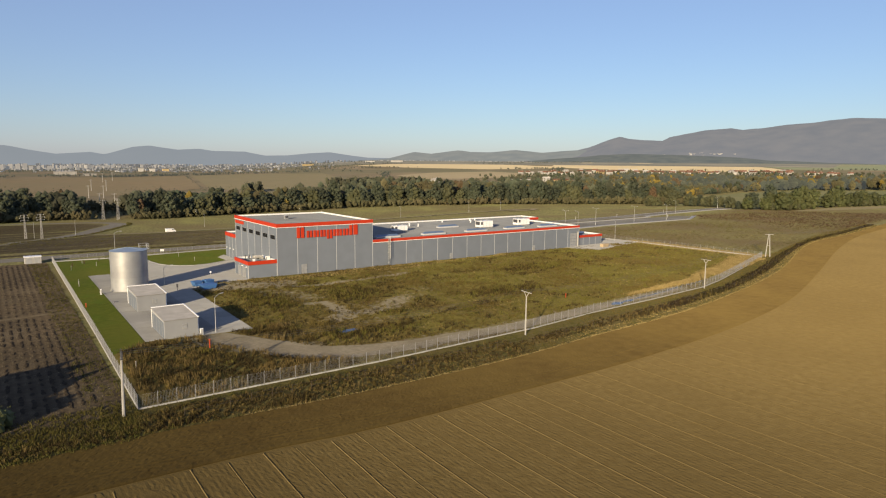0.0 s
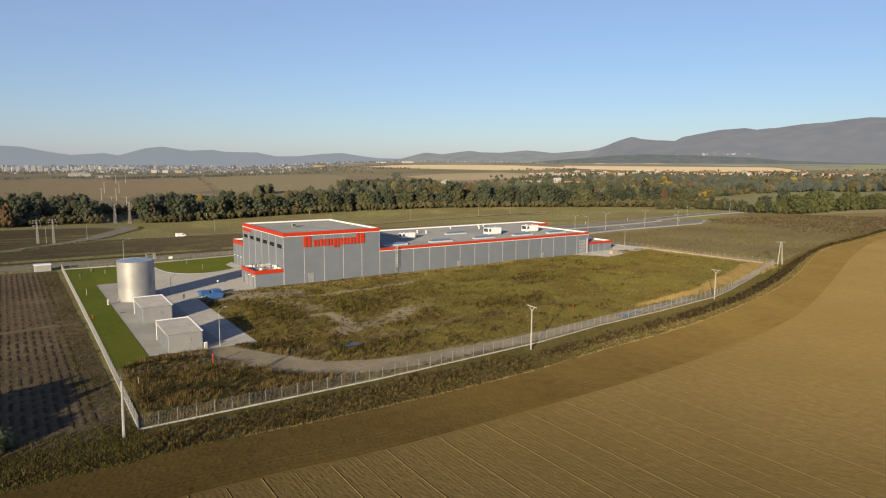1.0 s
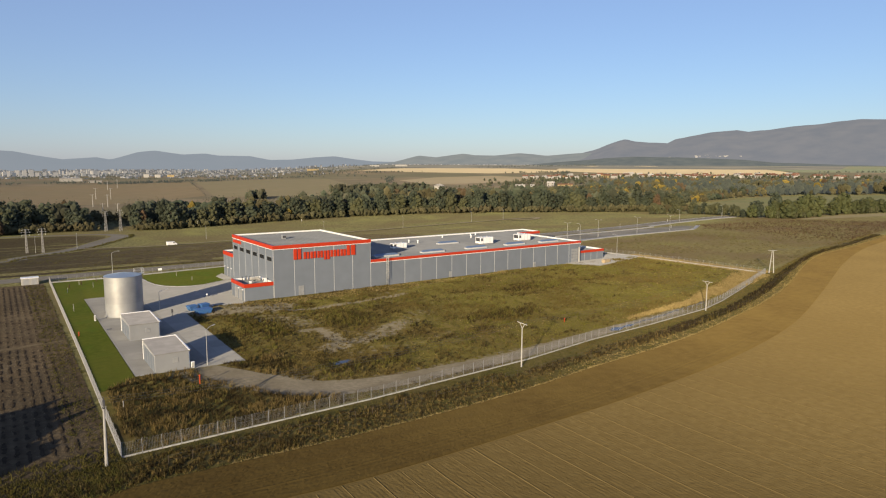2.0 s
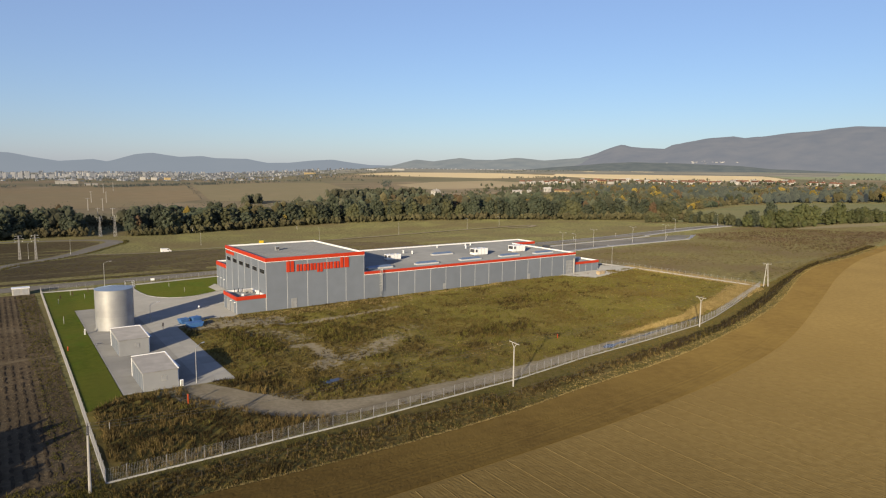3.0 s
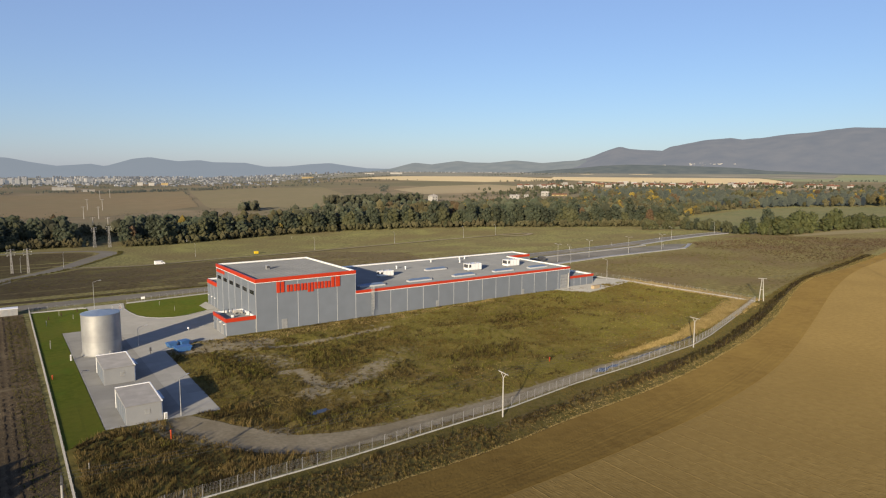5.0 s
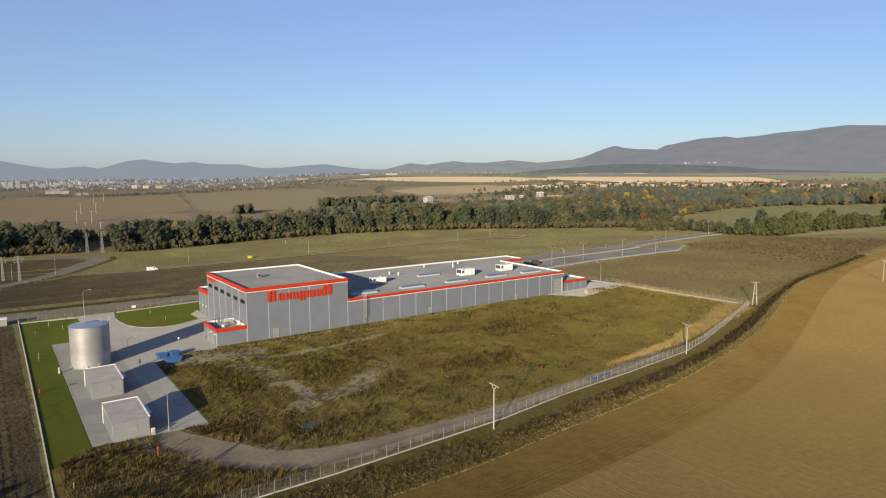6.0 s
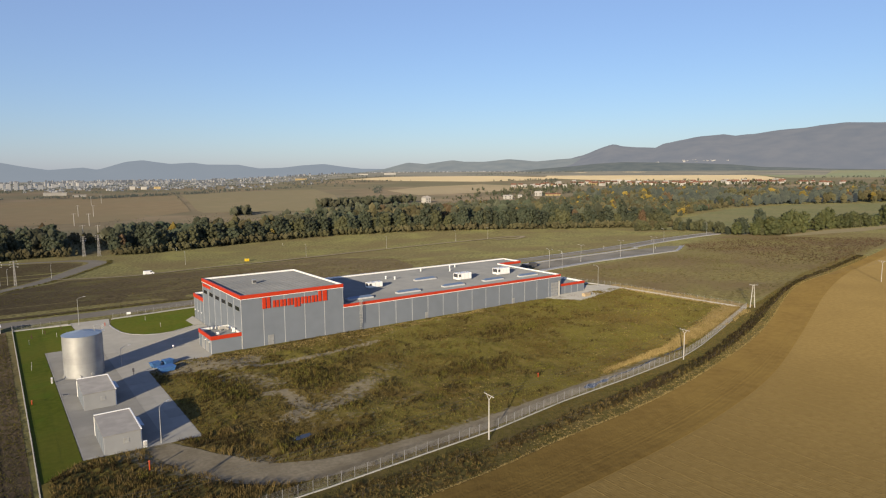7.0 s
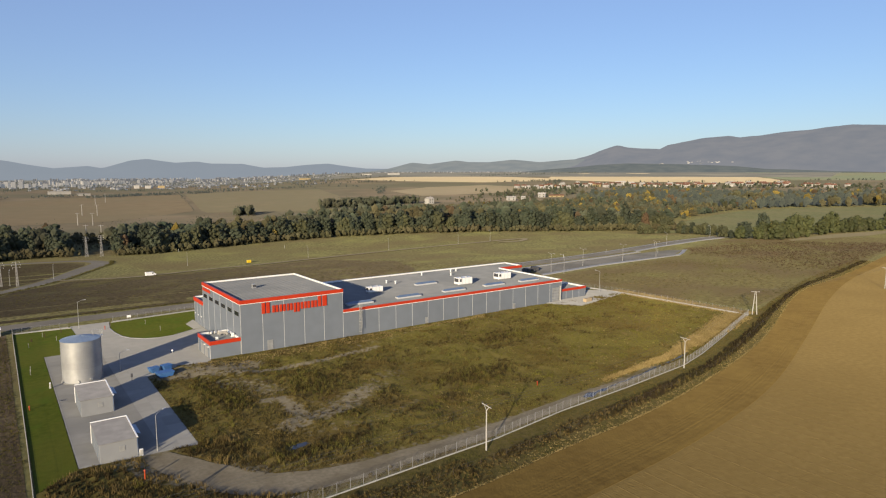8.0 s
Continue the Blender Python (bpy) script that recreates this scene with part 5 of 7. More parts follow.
# ---- fences ----
def fence(name, pts, step, tall, plinth, label, mesh=True):
    t = thing(name, label, "fence")
    bm_post = boxed(-0.025, 0.025, -0.025, 0.025, 0, tall)
    tube(bm_post, (0, 0, tall), (0.08, -0.12, tall + 0.18), 0.018, n=4)
    post_mesh = mesh_of("post", bm_post, M["fence_post"])
    for (ax, ay), (bx, by) in zip(pts, pts[1:]):
        L = math.hypot(bx - ax, by - ay)
        n = max(1, round(L / step))
        u = Vector(((bx - ax) / L, (by - ay) / L))
        o = Vector((-u.y, u.x))
        for k in range(n):
            x, y = ax + u.x * L * k / n, ay + u.y * L * k / n
            p = new("post", post_mesh)
            p.parent, p.location = t, (x, y, 0)
            s, e = L / n * 0.03, L / n * 0.97
            q = lambda d, w: (x + u.x * d + o.x * w, y + u.y * d + o.y * w)
            if plinth:
                part("plinth", slab([q(s, -0.05), q(e, -0.05), q(e, 0.05), q(s, 0.05)], -0.1, plinth), M["kerb"], t)
            if mesh:
                bm = bmesh.new()
                for i in range(12):
                    tube(bm, (*q(s + (e - s) * (i + 0.5) / 12, 0), plinth + 0.02), (*q(s + (e - s) * (i + 0.5) / 12, 0), tall), 0.009, n=3, cap=False)
                for z in (plinth + 0.06, (plinth + tall) / 2, tall - 0.02):
                    tube(bm, (*q(s, 0), z), (*q(e, 0), z), 0.006, n=3, cap=False)
                part("mesh_panel", bm, M["wire"], t)
    return t


FRONT = [(-50.4, -83.3), (-15, -83.0), (20, -81.2), (40, -78.5), (62, -77.0), (87, -74.5), (100, -71.2), (120, -64.8), (137, -59.2), (154.3, -53.4)]
fence("fence", FRONT, 2.35, 1.95, 0.2, "wire mesh fence on a white concrete plinth along the field")
fence("fence", [(-50.4, -83.3), (-49.9, -40), (-49.6, 0), (-49.2, 61)], 2.35, 1.95, 0.3, "wire mesh fence on a white concrete plinth beside the lawn")
fence("fence", [(154.3, -53.4), (152.4, -23), (150.9, 2), (148.5, 12), (140, 40), (139, 60)], 2.6, 1.9, 0.25, "wire mesh fence along the side of the plot")
fence("fence", [(-49.2, 61), (-34.5, 61.2)], 2.4, 1.7, 0.2, "low wire mesh fence beside the road")
fence("fence", [(-22, 61.6), (6, 64.4), (60, 64.6), (139, 62)], 2.6, 1.7, 0.2, "low wire mesh fence behind the hall")

def old_fence(pts, step):
    """Old low posts with two strands of wire in the scrub strip."""
    t = thing("field_fence", "old low post and wire fence in the scrub", "fence")
    bm_post = tubed((0, 0, -0.2), (0, 0, 1.25), 0.035, 0.03, n=6)
    post_mesh = mesh_of("post", bm_post, M["bark"])
    last = None
    for (ax, ay), (bx, by) in zip(pts, pts[1:]):
        n = max(1, round(math.hypot(bx - ax, by - ay) / step))
        for k in range(n):
            p = (ax + (bx - ax) * k / n, ay + (by - ay) * k / n)
            o = new("post", post_mesh)
            o.parent, o.location = t, (*p, 0)
            if last:
                for z in (0.6, 1.2):
                    part("wire", tubed((*last, z), (*p, z), 0.008, n=3), M["dark"], t)
            last = p


old_fence([(-46, -88.6), (-15, -88.6), (20, -87.4), (45, -85.2), (64, -83.6), (88, -80.4), (104, -76.6), (140, -64.6), (160, -58.6), (200, -44.5)], 2.9)


# ---- poles, lamps, pylons ----
def tee_pole(x, y, tall, turn, lean=0.0):
    t = thing("power_pole", "pale concrete power pole with a steel crossarm", "power pole", "power poles", at=(x, y, 0), turn=turn)
    part("shaft", tubed((0, 0, -0.2), (lean, 0, tall - 0.9), 0.14, 0.09, n=10), M["pole"], t)
    a = part("crossarm", boxed(lean - 1.5, lean + 1.5, -0.05, 0.05, tall - 0.12, tall, bevel=0.02), M["pole"], t)
    for s in (-1, 1):
        part("brace", tubed((lean, 0, tall - 1.0), (lean + s * 0.7, 0, tall - 0.12), 0.06, n=6), M["pole"], a)
    for s in (-1.35, 0, 1.35):
        part("insulator", tubed((lean + s, 0, tall), (lean + s, 0, tall + 0.35), 0.07, 0.04, n=8), M["dark"], a)
    return t


tee_pole(15.5, -83.9, 8.2, -96)
tee_pole(84.9, -75.9, 7.6, -96)
t = thing("power_pole", "pale double-legged power pole with a steel crossarm", "power pole", "power poles", at=(156.6, -54.2, 0), turn=-45)
for s in (-1, 1):
    part("leg", tubed((s * 0.75, 0, -0.2), (s * 0.18, 0, 7.8), 0.17, 0.11, n=10), M["pole"], t)
a = part("crossarm", boxed(-1.4, 1.4, -0.06, 0.06, 7.78, 7.92, bevel=0.02), M["pole"], t)
for s in (-1.25, 0, 1.25):
    part("insulator", tubed((s, 0, 7.92), (s, 0, 8.25), 0.07, 0.04, n=8), M["dark"], a)
part("tie", tubed((-0.45, 0, 4.0), (0.45, 0, 4.0), 0.06, n=6), M["pole"], t)
tee_pole(246, -60, 8.8, -60)
t = thing("power_pole", "slim concrete pole with a small switch at its top", "power pole", "power poles", at=(-52.3, -84.7, 0))
part("shaft", tubed((0, 0, -0.2), (0.1, 0, 7.6), 0.2, 0.12, n=10), M["pole"], t)
a = part("bracket", boxed(-0.05, 0.25, -0.25, 0.25, 7.3, 7.5), M["dark"], t)
part("switch", boxed(0.0, 0.25, -0.18, 0.18, 7.55, 8.3, bevel=0.03), M["dark"], a)
part("insulator", tubed((0.12, 0, 8.3), (0.12, 0, 8.75), 0.06, 0.03, n=8), M["dark"], a)


def lamp_post(x, y, tall, turn, arms=1, label="slim grey lamp post with a curved arm"):
    t = thing("street_lamp", label, "lamp post", "lamp posts", at=(x, y, H(x, y)), turn=turn)
    part("base", tubed((0, 0, -0.2), (0, 0, 0.9), 0.11, n=10), M["galv"], t)
    part("shaft", tubed((0, 0, 0.9), (0, 0, tall), 0.075, 0.045, n=10), M["galv"], t)
    for s in ((1,) if arms == 1 else (1, -1)):
        bm = bmesh.new()
        pts = [(s * 1.7 * u, 0, tall + 0.55 * math.sin(u * 1.5)) for u in np.linspace(0, 1, 6)]
        for p, q in zip(pts, pts[1:]):
            tube(bm, p, q, 0.045, n=6)
        arm = part("arm", bm, M["galv"], t)
        part("lamp_head", boxed(s * 2.0 - 0.38, s * 2.0 + 0.38, -0.14, 0.14, tall + 0.45, tall + 0.57, bevel=0.04), M["joint"], arm, "flat pale lamp head")
    return t


lamp_post(-28.9, 2.8, 4.5, 10)
lamp_post(-31.4, -50.9, 6.6, 35)
lamp_post(-32.0, 57.3, 8.4, 10)
for x, y in ((167, 52.5), (193, 56), (224, 56), (252, 55.5)):
    lamp_post(x, y, 8.5, 85, 2, "tall double-armed street lamp beside the road")
for x, y in ((144, 2.5), (168, 45)):
    lamp_post(x, y, 8.5, 95)
for x, y in ((46, 245), (120, 232), (180, 228), (230, 212), (-26, 233), (310, 90), (380, 103), (255, 205), (-46, 217)):
    lamp_post(x, y, 7.5, 80, 1, "slim lamp post along the meadow road")


def pylon(x, y, tall, turn, z, foot=0.85):
    """A lattice mast with three crossarms."""
    t = thing("pylon", "pale lattice power pylon with short crossarms", "pylon", "pylons", at=(x, y, z), turn=turn)
    w0, w1 = foot, foot * 0.36
    legs = [(-1, -1), (1, -1), (1, 1), (-1, 1)]
    for a, b in legs:
        part("leg", tubed((a * w0, b * w0, -0.3), (a * w1, b * w1, tall), 0.11, 0.07, n=5), M["pole"], t)
    n = 7
    for k in range(n):
        z0, z1 = tall * k / n, tall * (k + 1) / n
        for i in range(4):
            (a, b), (c, d) = legs[i], legs[(i + 1) % 4]
            r0, r1 = w0 + (w1 - w0) * k / n, w0 + (w1 - w0) * (k + 1) / n
            part("lattice_bar", tubed((a * r0, b * r0, z0), (c * r1, d * r1, z1), 0.05, n=4), M["pole"], t)
    for z1, w in ((tall - 0.3, 1.6), (tall - 1.6, 2.1), (tall - 2.9, 1.8)):
        a = part("crossarm", tubed((-w, 0, z1), (w, 0, z1), 0.1, n=5), M["pole"], t)
        for s in (-1, 1):
            part("insulator", tubed((s * w * 0.95, 0, z1), (s * w * 0.95, 0, z1 - 0.5), 0.06, n=6), M["white"], a)
    return t


for x, y, h in ((-49.7, 217, 12.4), (-43, 211, 12.6), (1, 332, 14), (9.6, 327, 15)):
    pylon(x, y, h, 20, H(x, y), 0.42 if y < 300 else 0.75)
for x, y, h in ((25.5, 448, 13), (15, 456, 13), (39, 613, 14), (26, 624, 14), (62, 760, 15), (46, 770, 15), (90, 1000, 15), (110, 1040, 15)):
    t = thing("power_pole", "distant slim pale power pole with a crossarm", "power pole", "distant power poles", at=(x, y, H(x, y)), turn=20)
    part("shaft", tubed((0, 0, -0.3), (0, 0, h), 0.4, 0.25, n=6), M["pole"], t)
    part("crossarm", boxed(-2.2, 2.2, -0.12, 0.12, h - 0.8, h - 0.5), M["pole"], t)


def cables(a, b, za, zb, sag, offs, label):
    t = thing("power_cable", label, "cable", "power cables")
    for o in offs:
        bm = bmesh.new()
        rings = []
        for k in range(17):
            u = k / 16
            q = Vector((a[0] + (b[0] - a[0]) * u + o[0], a[1] + (b[1] - a[1]) * u + o[1], za + (zb - za) * u - 4 * sag * u * (1 - u)))
            rings.append([bm.verts.new(q + Vector(s)) for s in ((0, 0, 0.012), (0, 0.012, -0.008), (0, -0.012, -0.008))])
        for p, q in zip(rings, rings[1:]):
            for i in range(3):
                bm.faces.new((p[i], p[(i + 1) % 3], q[(i + 1) % 3], q[i]))
        part("wire", bm, M["cable"], t)


for a, b, za, zb in (((15.5, -83.9), (84.9, -75.9), 8.4, 7.8), ((84.9, -75.9), (156.6, -54.2), 7.8, 8.2), ((156.6, -54.2), (246, -60), 8.2, 9.0), ((-52.3, -84.7), (15.5, -83.9), 8.3, 8.4)):
    cables(a, b, za, zb, 1.2, ((0.5, -1.1), (0, 0), (-0.5, 1.1)), "thin dark power cable between the poles")


# ---- loose things on the site ----
def skip(x, y, turn, w, d, h, label):
    t = thing("skip", label, "skip", "blue skips", at=(x, y, 0.1), turn=turn)
    bm = bmesh.new()
    o = [bm.verts.new((sx * (w / 2 - (0.0 if z else 0.5)), sy * d / 2, z * h)) for z in (0, 1) for sx, sy in ((-1, -1), (1, -1), (1, 1), (-1, 1))]
    i = [bm.verts.new((sx * (w / 2 - 0.08 - (0.0 if z else 0.5)), sy * (d / 2 - 0.08), max(0.1, z * h))) for z in (0, 1) for sx, sy in ((-1, -1), (1, -1), (1, 1), (-1, 1))]
    for k in range(4):
        j = (k + 1) % 4
        bm.faces.new((o[k], o[j], o[4 + j], o[4 + k]))
        bm.faces.new((i[j], i[k], i[4 + k], i[4 + j]))
        bm.faces.new((o[4 + k], o[4 + j], i[4 + j], i[4 + k]))
    bm.faces.new(o[3::-1])
    bm.faces.new(i[:4])
    bmesh.ops.recalc_face_normals(bm, faces=bm.faces)
    part("body", bm, M["blue"], t)
    for s in (-1, 1):
        part("rib", boxed(-w / 2 + 0.3, w / 2 - 0.3, s * d / 2 - 0.04, s * d / 2 + 0.04, h * 0.55, h * 0.7), M["blue"], t)
        part("lifting_lug", tubed((s * w * 0.3, -d / 2 - 0.12, h * 0.8), (s * w * 0.3, d / 2 + 0.12, h * 0.8), 0.05, n=6), M["dark"], t)
    part("lid", boxed(-w / 2 + 0.02, w / 2 - 0.02, -d / 2 + 0.02, d / 2 - 0.02, h + 0.005, h + 0.06), M["blue"], t, "blue sheet lid")
    return t


skip(-22.4, -2.9, 15, 2.4, 1.8, 1.2, "blue steel skip with a closed lid")
skip(-19.5, -2.6, 18, 2.4, 1.9, 1.25, "blue steel skip with a closed lid")
skip(-20.9, -7.4, 8, 3.9, 2.5, 1.05, "long blue steel skip on the yard's edge")


def marker(x, y, h, material, label, name="marker_post"):
    t = thing(name, label, "marker post", "marker posts", at=(x, y, 0.1))
    r = 0.11 if material == "orange" else 0.045
    part("post", tubed((0, 0, -0.2), (0, 0, h), r, n=8), M[material], t)
    part("cap", tubed((0, 0, h), (0, 0, h + 0.2), r * 1.8, r, n=8), M[material], t)
    return t


marker(-35.3, -61, 1.5, "orange", "orange plastic marker post among weeds")
marker(46.5, -64.2, 0.75, "orange", "red hydrant post among weeds")
marker(-48.5, -15, 0.7, "orange", "small orange marker on the lawn")
marker(-25.6, 51.5, 0.9, "orange", "orange barrier post by the entrance")
for x, y in ((-47.6, -66), (-47, 12), (-46.8, 15), (-46, 40), (-42, 52), (-39, 45), (-12, 40), (-14, 52)):
    marker(x, y, 1.1, "kerb", "thin white marker post on the grass")
t = thing("sign_post", "dark box on a thin yard post", "post", at=(-27.9, -6.6, 0.07))
part("pole", tubed((0, 0, 0), (0, 0, 0.9), 0.05, n=8), M["dark"], t)
part("box", boxed(-0.2, 0.2, -0.14, 0.14, 0.8, 1.65, bevel=0.03), M["dark"], t)
t = thing("globe_lamp", "small white globe light on the yard", "lamp", at=(-14.8, 12, 0.07))
part("stem", tubed((0, 0, 0), (0, 0, 0.5), 0.06, n=8), M["galv"], t)
bm = bmesh.new()
bmesh.ops.create_uvsphere(bm, u_segments=12, v_segments=8, radius=0.27, matrix=Matrix.Translation((0, 0, 0.72)))
part("globe", bm, M["white"], t)
t = thing("pallet_stack", "stack of pale timber crates on the apron", "crate", at=(126.2, -7.4, 0.42), turn=8)
for k, (x0, x1) in enumerate(((-1.9, -0.1), (0.1, 1.9))):
    c = part("crate", boxed(x0, x1, -0.7, 0.7, 0.15, 1.2, bevel=0.02), M["wood"], t)
    for s in (-0.5, 0.1):
        part("skid", boxed(x0, x1, s, s + 0.3, 0.0, 0.15), M["wood"], c)
t = thing("road_sign", "blank white road sign on two posts", "sign", at=(-17.5, 59.4, 0.1))
for s in (-0.45, 0.45):
    part("post", tubed((s, 0, 0), (s, 0, 1.9), 0.04, n=6), M["galv"], t)
part("board", boxed(-0.6, 0.6, -0.05, 0.05, 1.2, 1.9), M["white"], t)


def van(x, y, turn, label, body):
    """A small van: body, cab glass, wheels."""
    t = thing("van", label, "van", "parked vehicles", at=(x, y, H(x, y) + 0.06), turn=turn)
    bm = bmesh.new()
    prof = ((-2.6, 0.4), (2.5, 0.4), (2.6, 1.1), (1.9, 1.25), (1.3, 2.1), (-2.6, 2.2))
    a = [[bm.verts.new((px, s * 0.95, pz)) for px, pz in prof] for s in (-1, 1)]
    bm.faces.new(a[0])
    bm.faces.new(a[1][::-1])
    for k in range(6):
        j = (k + 1) % 6
        bm.faces.new((a[0][k], a[1][k], a[1][j], a[0][j]))
    bmesh.ops.recalc_face_normals(bm, faces=bm.faces)
    part("body", bm, M[body], t)
    part("windscreen", boxed(1.35, 1.85, -0.8, 0.8, 1.35, 1.75), M["glass"], t)
    for s in (-1, 1):
        part("side_window", boxed(0.5, 1.3, s * 0.95 - 0.02, s * 0.95 + 0.02, 1.3, 1.9), M["glass"], t)
        for wx in (-1.7, 1.6):
            w = part("wheel", tubed((wx, s * 0.75, 0.34), (wx, s * 0.98, 0.34), 0.34, n=14), M["dark"], t)
            part("hub", tubed((wx, s * 0.98, 0.34), (wx, s * 1.0, 0.34), 0.18, n=10), M["galv"], w)
    return t


van(17, 204.5, 6, "white van on the meadow track", "white")
for k, x in enumerate((150, 156, 163)):
    van(x, 56 + 2 * k, 80, "dark car parked behind the hall", "dark")
t = thing("container", "small yellow container in the meadow", "container", at=(81, 235, H(81, 235)))
part("body", boxed(-1.2, 1.2, -0.9, 0.9, 0.1, 1.7, bevel=0.05), M["yellow"], t)
part("skid", boxed(-1.3, 1.3, -0.7, 0.7, -0.1, 0.1), M["dark"], t)
for x, y in ((208, 84), (246, 86), (268, 66), (300, 92), (372, 98), (404, 94), (100, 222), (40, 240)):
    marker(x, y, 1.6, "white", "small white post in the meadow")

# puddles
def puddle(cx, cy, w, d, z, turn, seed, label):
    rng = random.Random(seed)
    pts = []
    for k in range(18):
        a = k * math.tau / 18
        r = 1 + rng.uniform(-0.25, 0.2)
        px, py = w * r * math.cos(a), d * r * math.sin(a)
        c, s = math.cos(radians(turn)), math.sin(radians(turn))
        pts.append((cx + c * px - s * py, cy + s * px + c * py))
    solid("water_puddle", slab(pts, z - 0.1, z), M["water"], label, "puddle")


puddle(-10.5, -63.2, 2.0, 0.9, 0.11, 10, 1, "shallow puddle reflecting the sky among weeds")

t = thing("drain_cover", "small dark drain cover in the yard", "drain cover", at=(-42.3, -12.4, 0.08))
part("frame", boxed(-0.6, 0.6, -0.45, 0.45, -0.05, 0.03), M["galv"], t)
part("grate", boxed(-0.52, 0.52, -0.38, 0.38, 0.0, 0.045), M["dark"], t)


# ---- the yard's cast slabs, one by one ----
def yard_slabs():
    rng = random.Random(77)
    xs = [-43.2, -39.0, -34.8, -30.5, -27.6, -24.8]
    ys = [-50.0 + 5.15 * k for k in range(16)]
    meshes = {}
    for i in range(len(xs) - 1):
        for j in range(len(ys) - 1):
            w, d = xs[i + 1] - xs[i] - 0.05, ys[j + 1] - ys[j] - 0.05
            if i == 4 and ys[j + 1] > -7:
                continue
            key = (round(w, 2), i < 3)
            if key not in meshes:
                meshes[key] = mesh_of("slab", boxed(-w / 2, w / 2, -d / 2, d / 2, -0.05, 0.0, bevel=0.01), M["concrete_grey" if i < 3 else "concrete"])
            o = new("slab", meshes[key])
            o.parent, o.location = yard, ((xs[i] + xs[i + 1]) / 2, (ys[j] + ys[j + 1]) / 2, 0.08 + rng.uniform(0, 0.006))


yard_slabs()


# ---- trees ----
def ball(n):
    """Corners and faces of a rounded 20-sided ball, split n - 1 times."""
    bm = bmesh.new()
    bmesh.ops.create_icosphere(bm, subdivisions=n, radius=1.0)
    out = np.array([v.co[:] for v in bm.verts]), np.array([[v.index for v in f.verts] for f in bm.faces])
    bm.free()
    return out


SEED, SEED_FACES = ball(1)


def leaf_quads(rng, c, out, size):
    """Small leaf sprays at the places c, turned roughly towards out."""
    n = len(c)
    out = out + rng.normal(size=(n, 3)) * 0.5
    a = np.cross(out, rng.normal(size=(n, 3)))
    a /= np.linalg.norm(a, axis=1)[:, None]
    b = np.cross(out, a)
    b /= np.linalg.norm(b, axis=1)[:, None]
    s = size * rng.uniform(0.5, 1.1, size=(n, 1))
    return np.stack([c - a * s, c + b * s * 0.65, c + a * s, c - b * s * 0.65], 1).reshape(-1, 3)


def crown_mesh(seed, w, h, lobes, leaves, size):
    """A crown of rounded leaf clumps with ragged sprays on them, base at the origin."""
    rng = np.random.default_rng(seed)
    V, F, n0 = [], [], 0
    centres = []
    for k in range(lobes):
        u = 0.14 + 0.78 * (k + rng.uniform(0, 0.8)) / lobes
        reach = w * 0.5 * math.sqrt(max(0.05, 1 - (1.75 * (u - 0.46)) ** 2))
        a = k * 2.4 + rng.uniform(-0.5, 0.5)
        d = reach * rng.uniform(0.45, 0.85)
        r = w * rng.uniform(0.10, 0.18) * (1.1 if u < 0.7 else 0.85)
        centres.append((d * math.cos(a), d * math.sin(a), u * h, r))
    centres += [(0, 0, h * 0.42, w * 0.33), (0, 0, h * 0.66, w * 0.28), (rng.uniform(-0.06, 0.06) * w, 0, h * 0.9, w * 0.15)]
    for x, y, z, r in centres:
        f = 0.95 + rng.normal(size=len(SEED)) * 0.2
        V.append(SEED * (f * r)[:, None] * np.array((1, 1, rng.uniform(0.8, 1.15))) + np.array((x, y, z)))
        F += (SEED_FACES + n0).tolist()
        n0 += len(SEED)
    c = np.array(centres)[rng.integers(len(centres), size=leaves)]
    d = rng.normal(size=(leaves, 3))
    d /= np.linalg.norm(d, axis=1)[:, None]
    p = c[:, :3] + d * c[:, 3:] * rng.uniform(0.8, 1.4, (leaves, 1))
    p[:, 2] = np.maximum(p[:, 2], 0.05 * h)
    V.append(leaf_quads(rng, p, d, size))
    F += (np.arange(leaves * 4).reshape(-1, 4) + n0).tolist()
    return np.concatenate(V).tolist(), F


def tree_kind(seed, w, h, leaf, label, lobes=26, leaves=950, size=0.38):
    """A tree at the origin: tapered trunk with limbs, and a crown."""
    t = thing("tree", label, "tree", "trees of the river wood")
    rng = random.Random(seed)
    bm = bmesh.new()
    tube(bm, (0, 0, -0.5), (0.2, 0.1, h * 0.45), 0.32, 0.2, n=8)
    tube(bm, (0.2, 0.1, h * 0.45), (0, 0, h * 0.85), 0.2, 0.06, n=6)
    for k in range(6):
        a, z = k * 1.1 + rng.random(), h * rng.uniform(0.25, 0.6)
        tube(bm, (0.1, 0.05, z), (math.cos(a) * w * 0.38, math.sin(a) * w * 0.38, z + h * 0.2), 0.12, 0.04, n=5)
    part("trunk", bm, M["bark"], t)
    vs, fs = crown_mesh(seed, w, h, lobes, leaves, size)
    me = bpy.data.meshes.new("crown")
    me.from_pydata(vs, [], fs)
    me.materials.append(M[leaf])
    ob = new("crown", me)
    ob.parent = t
    return t


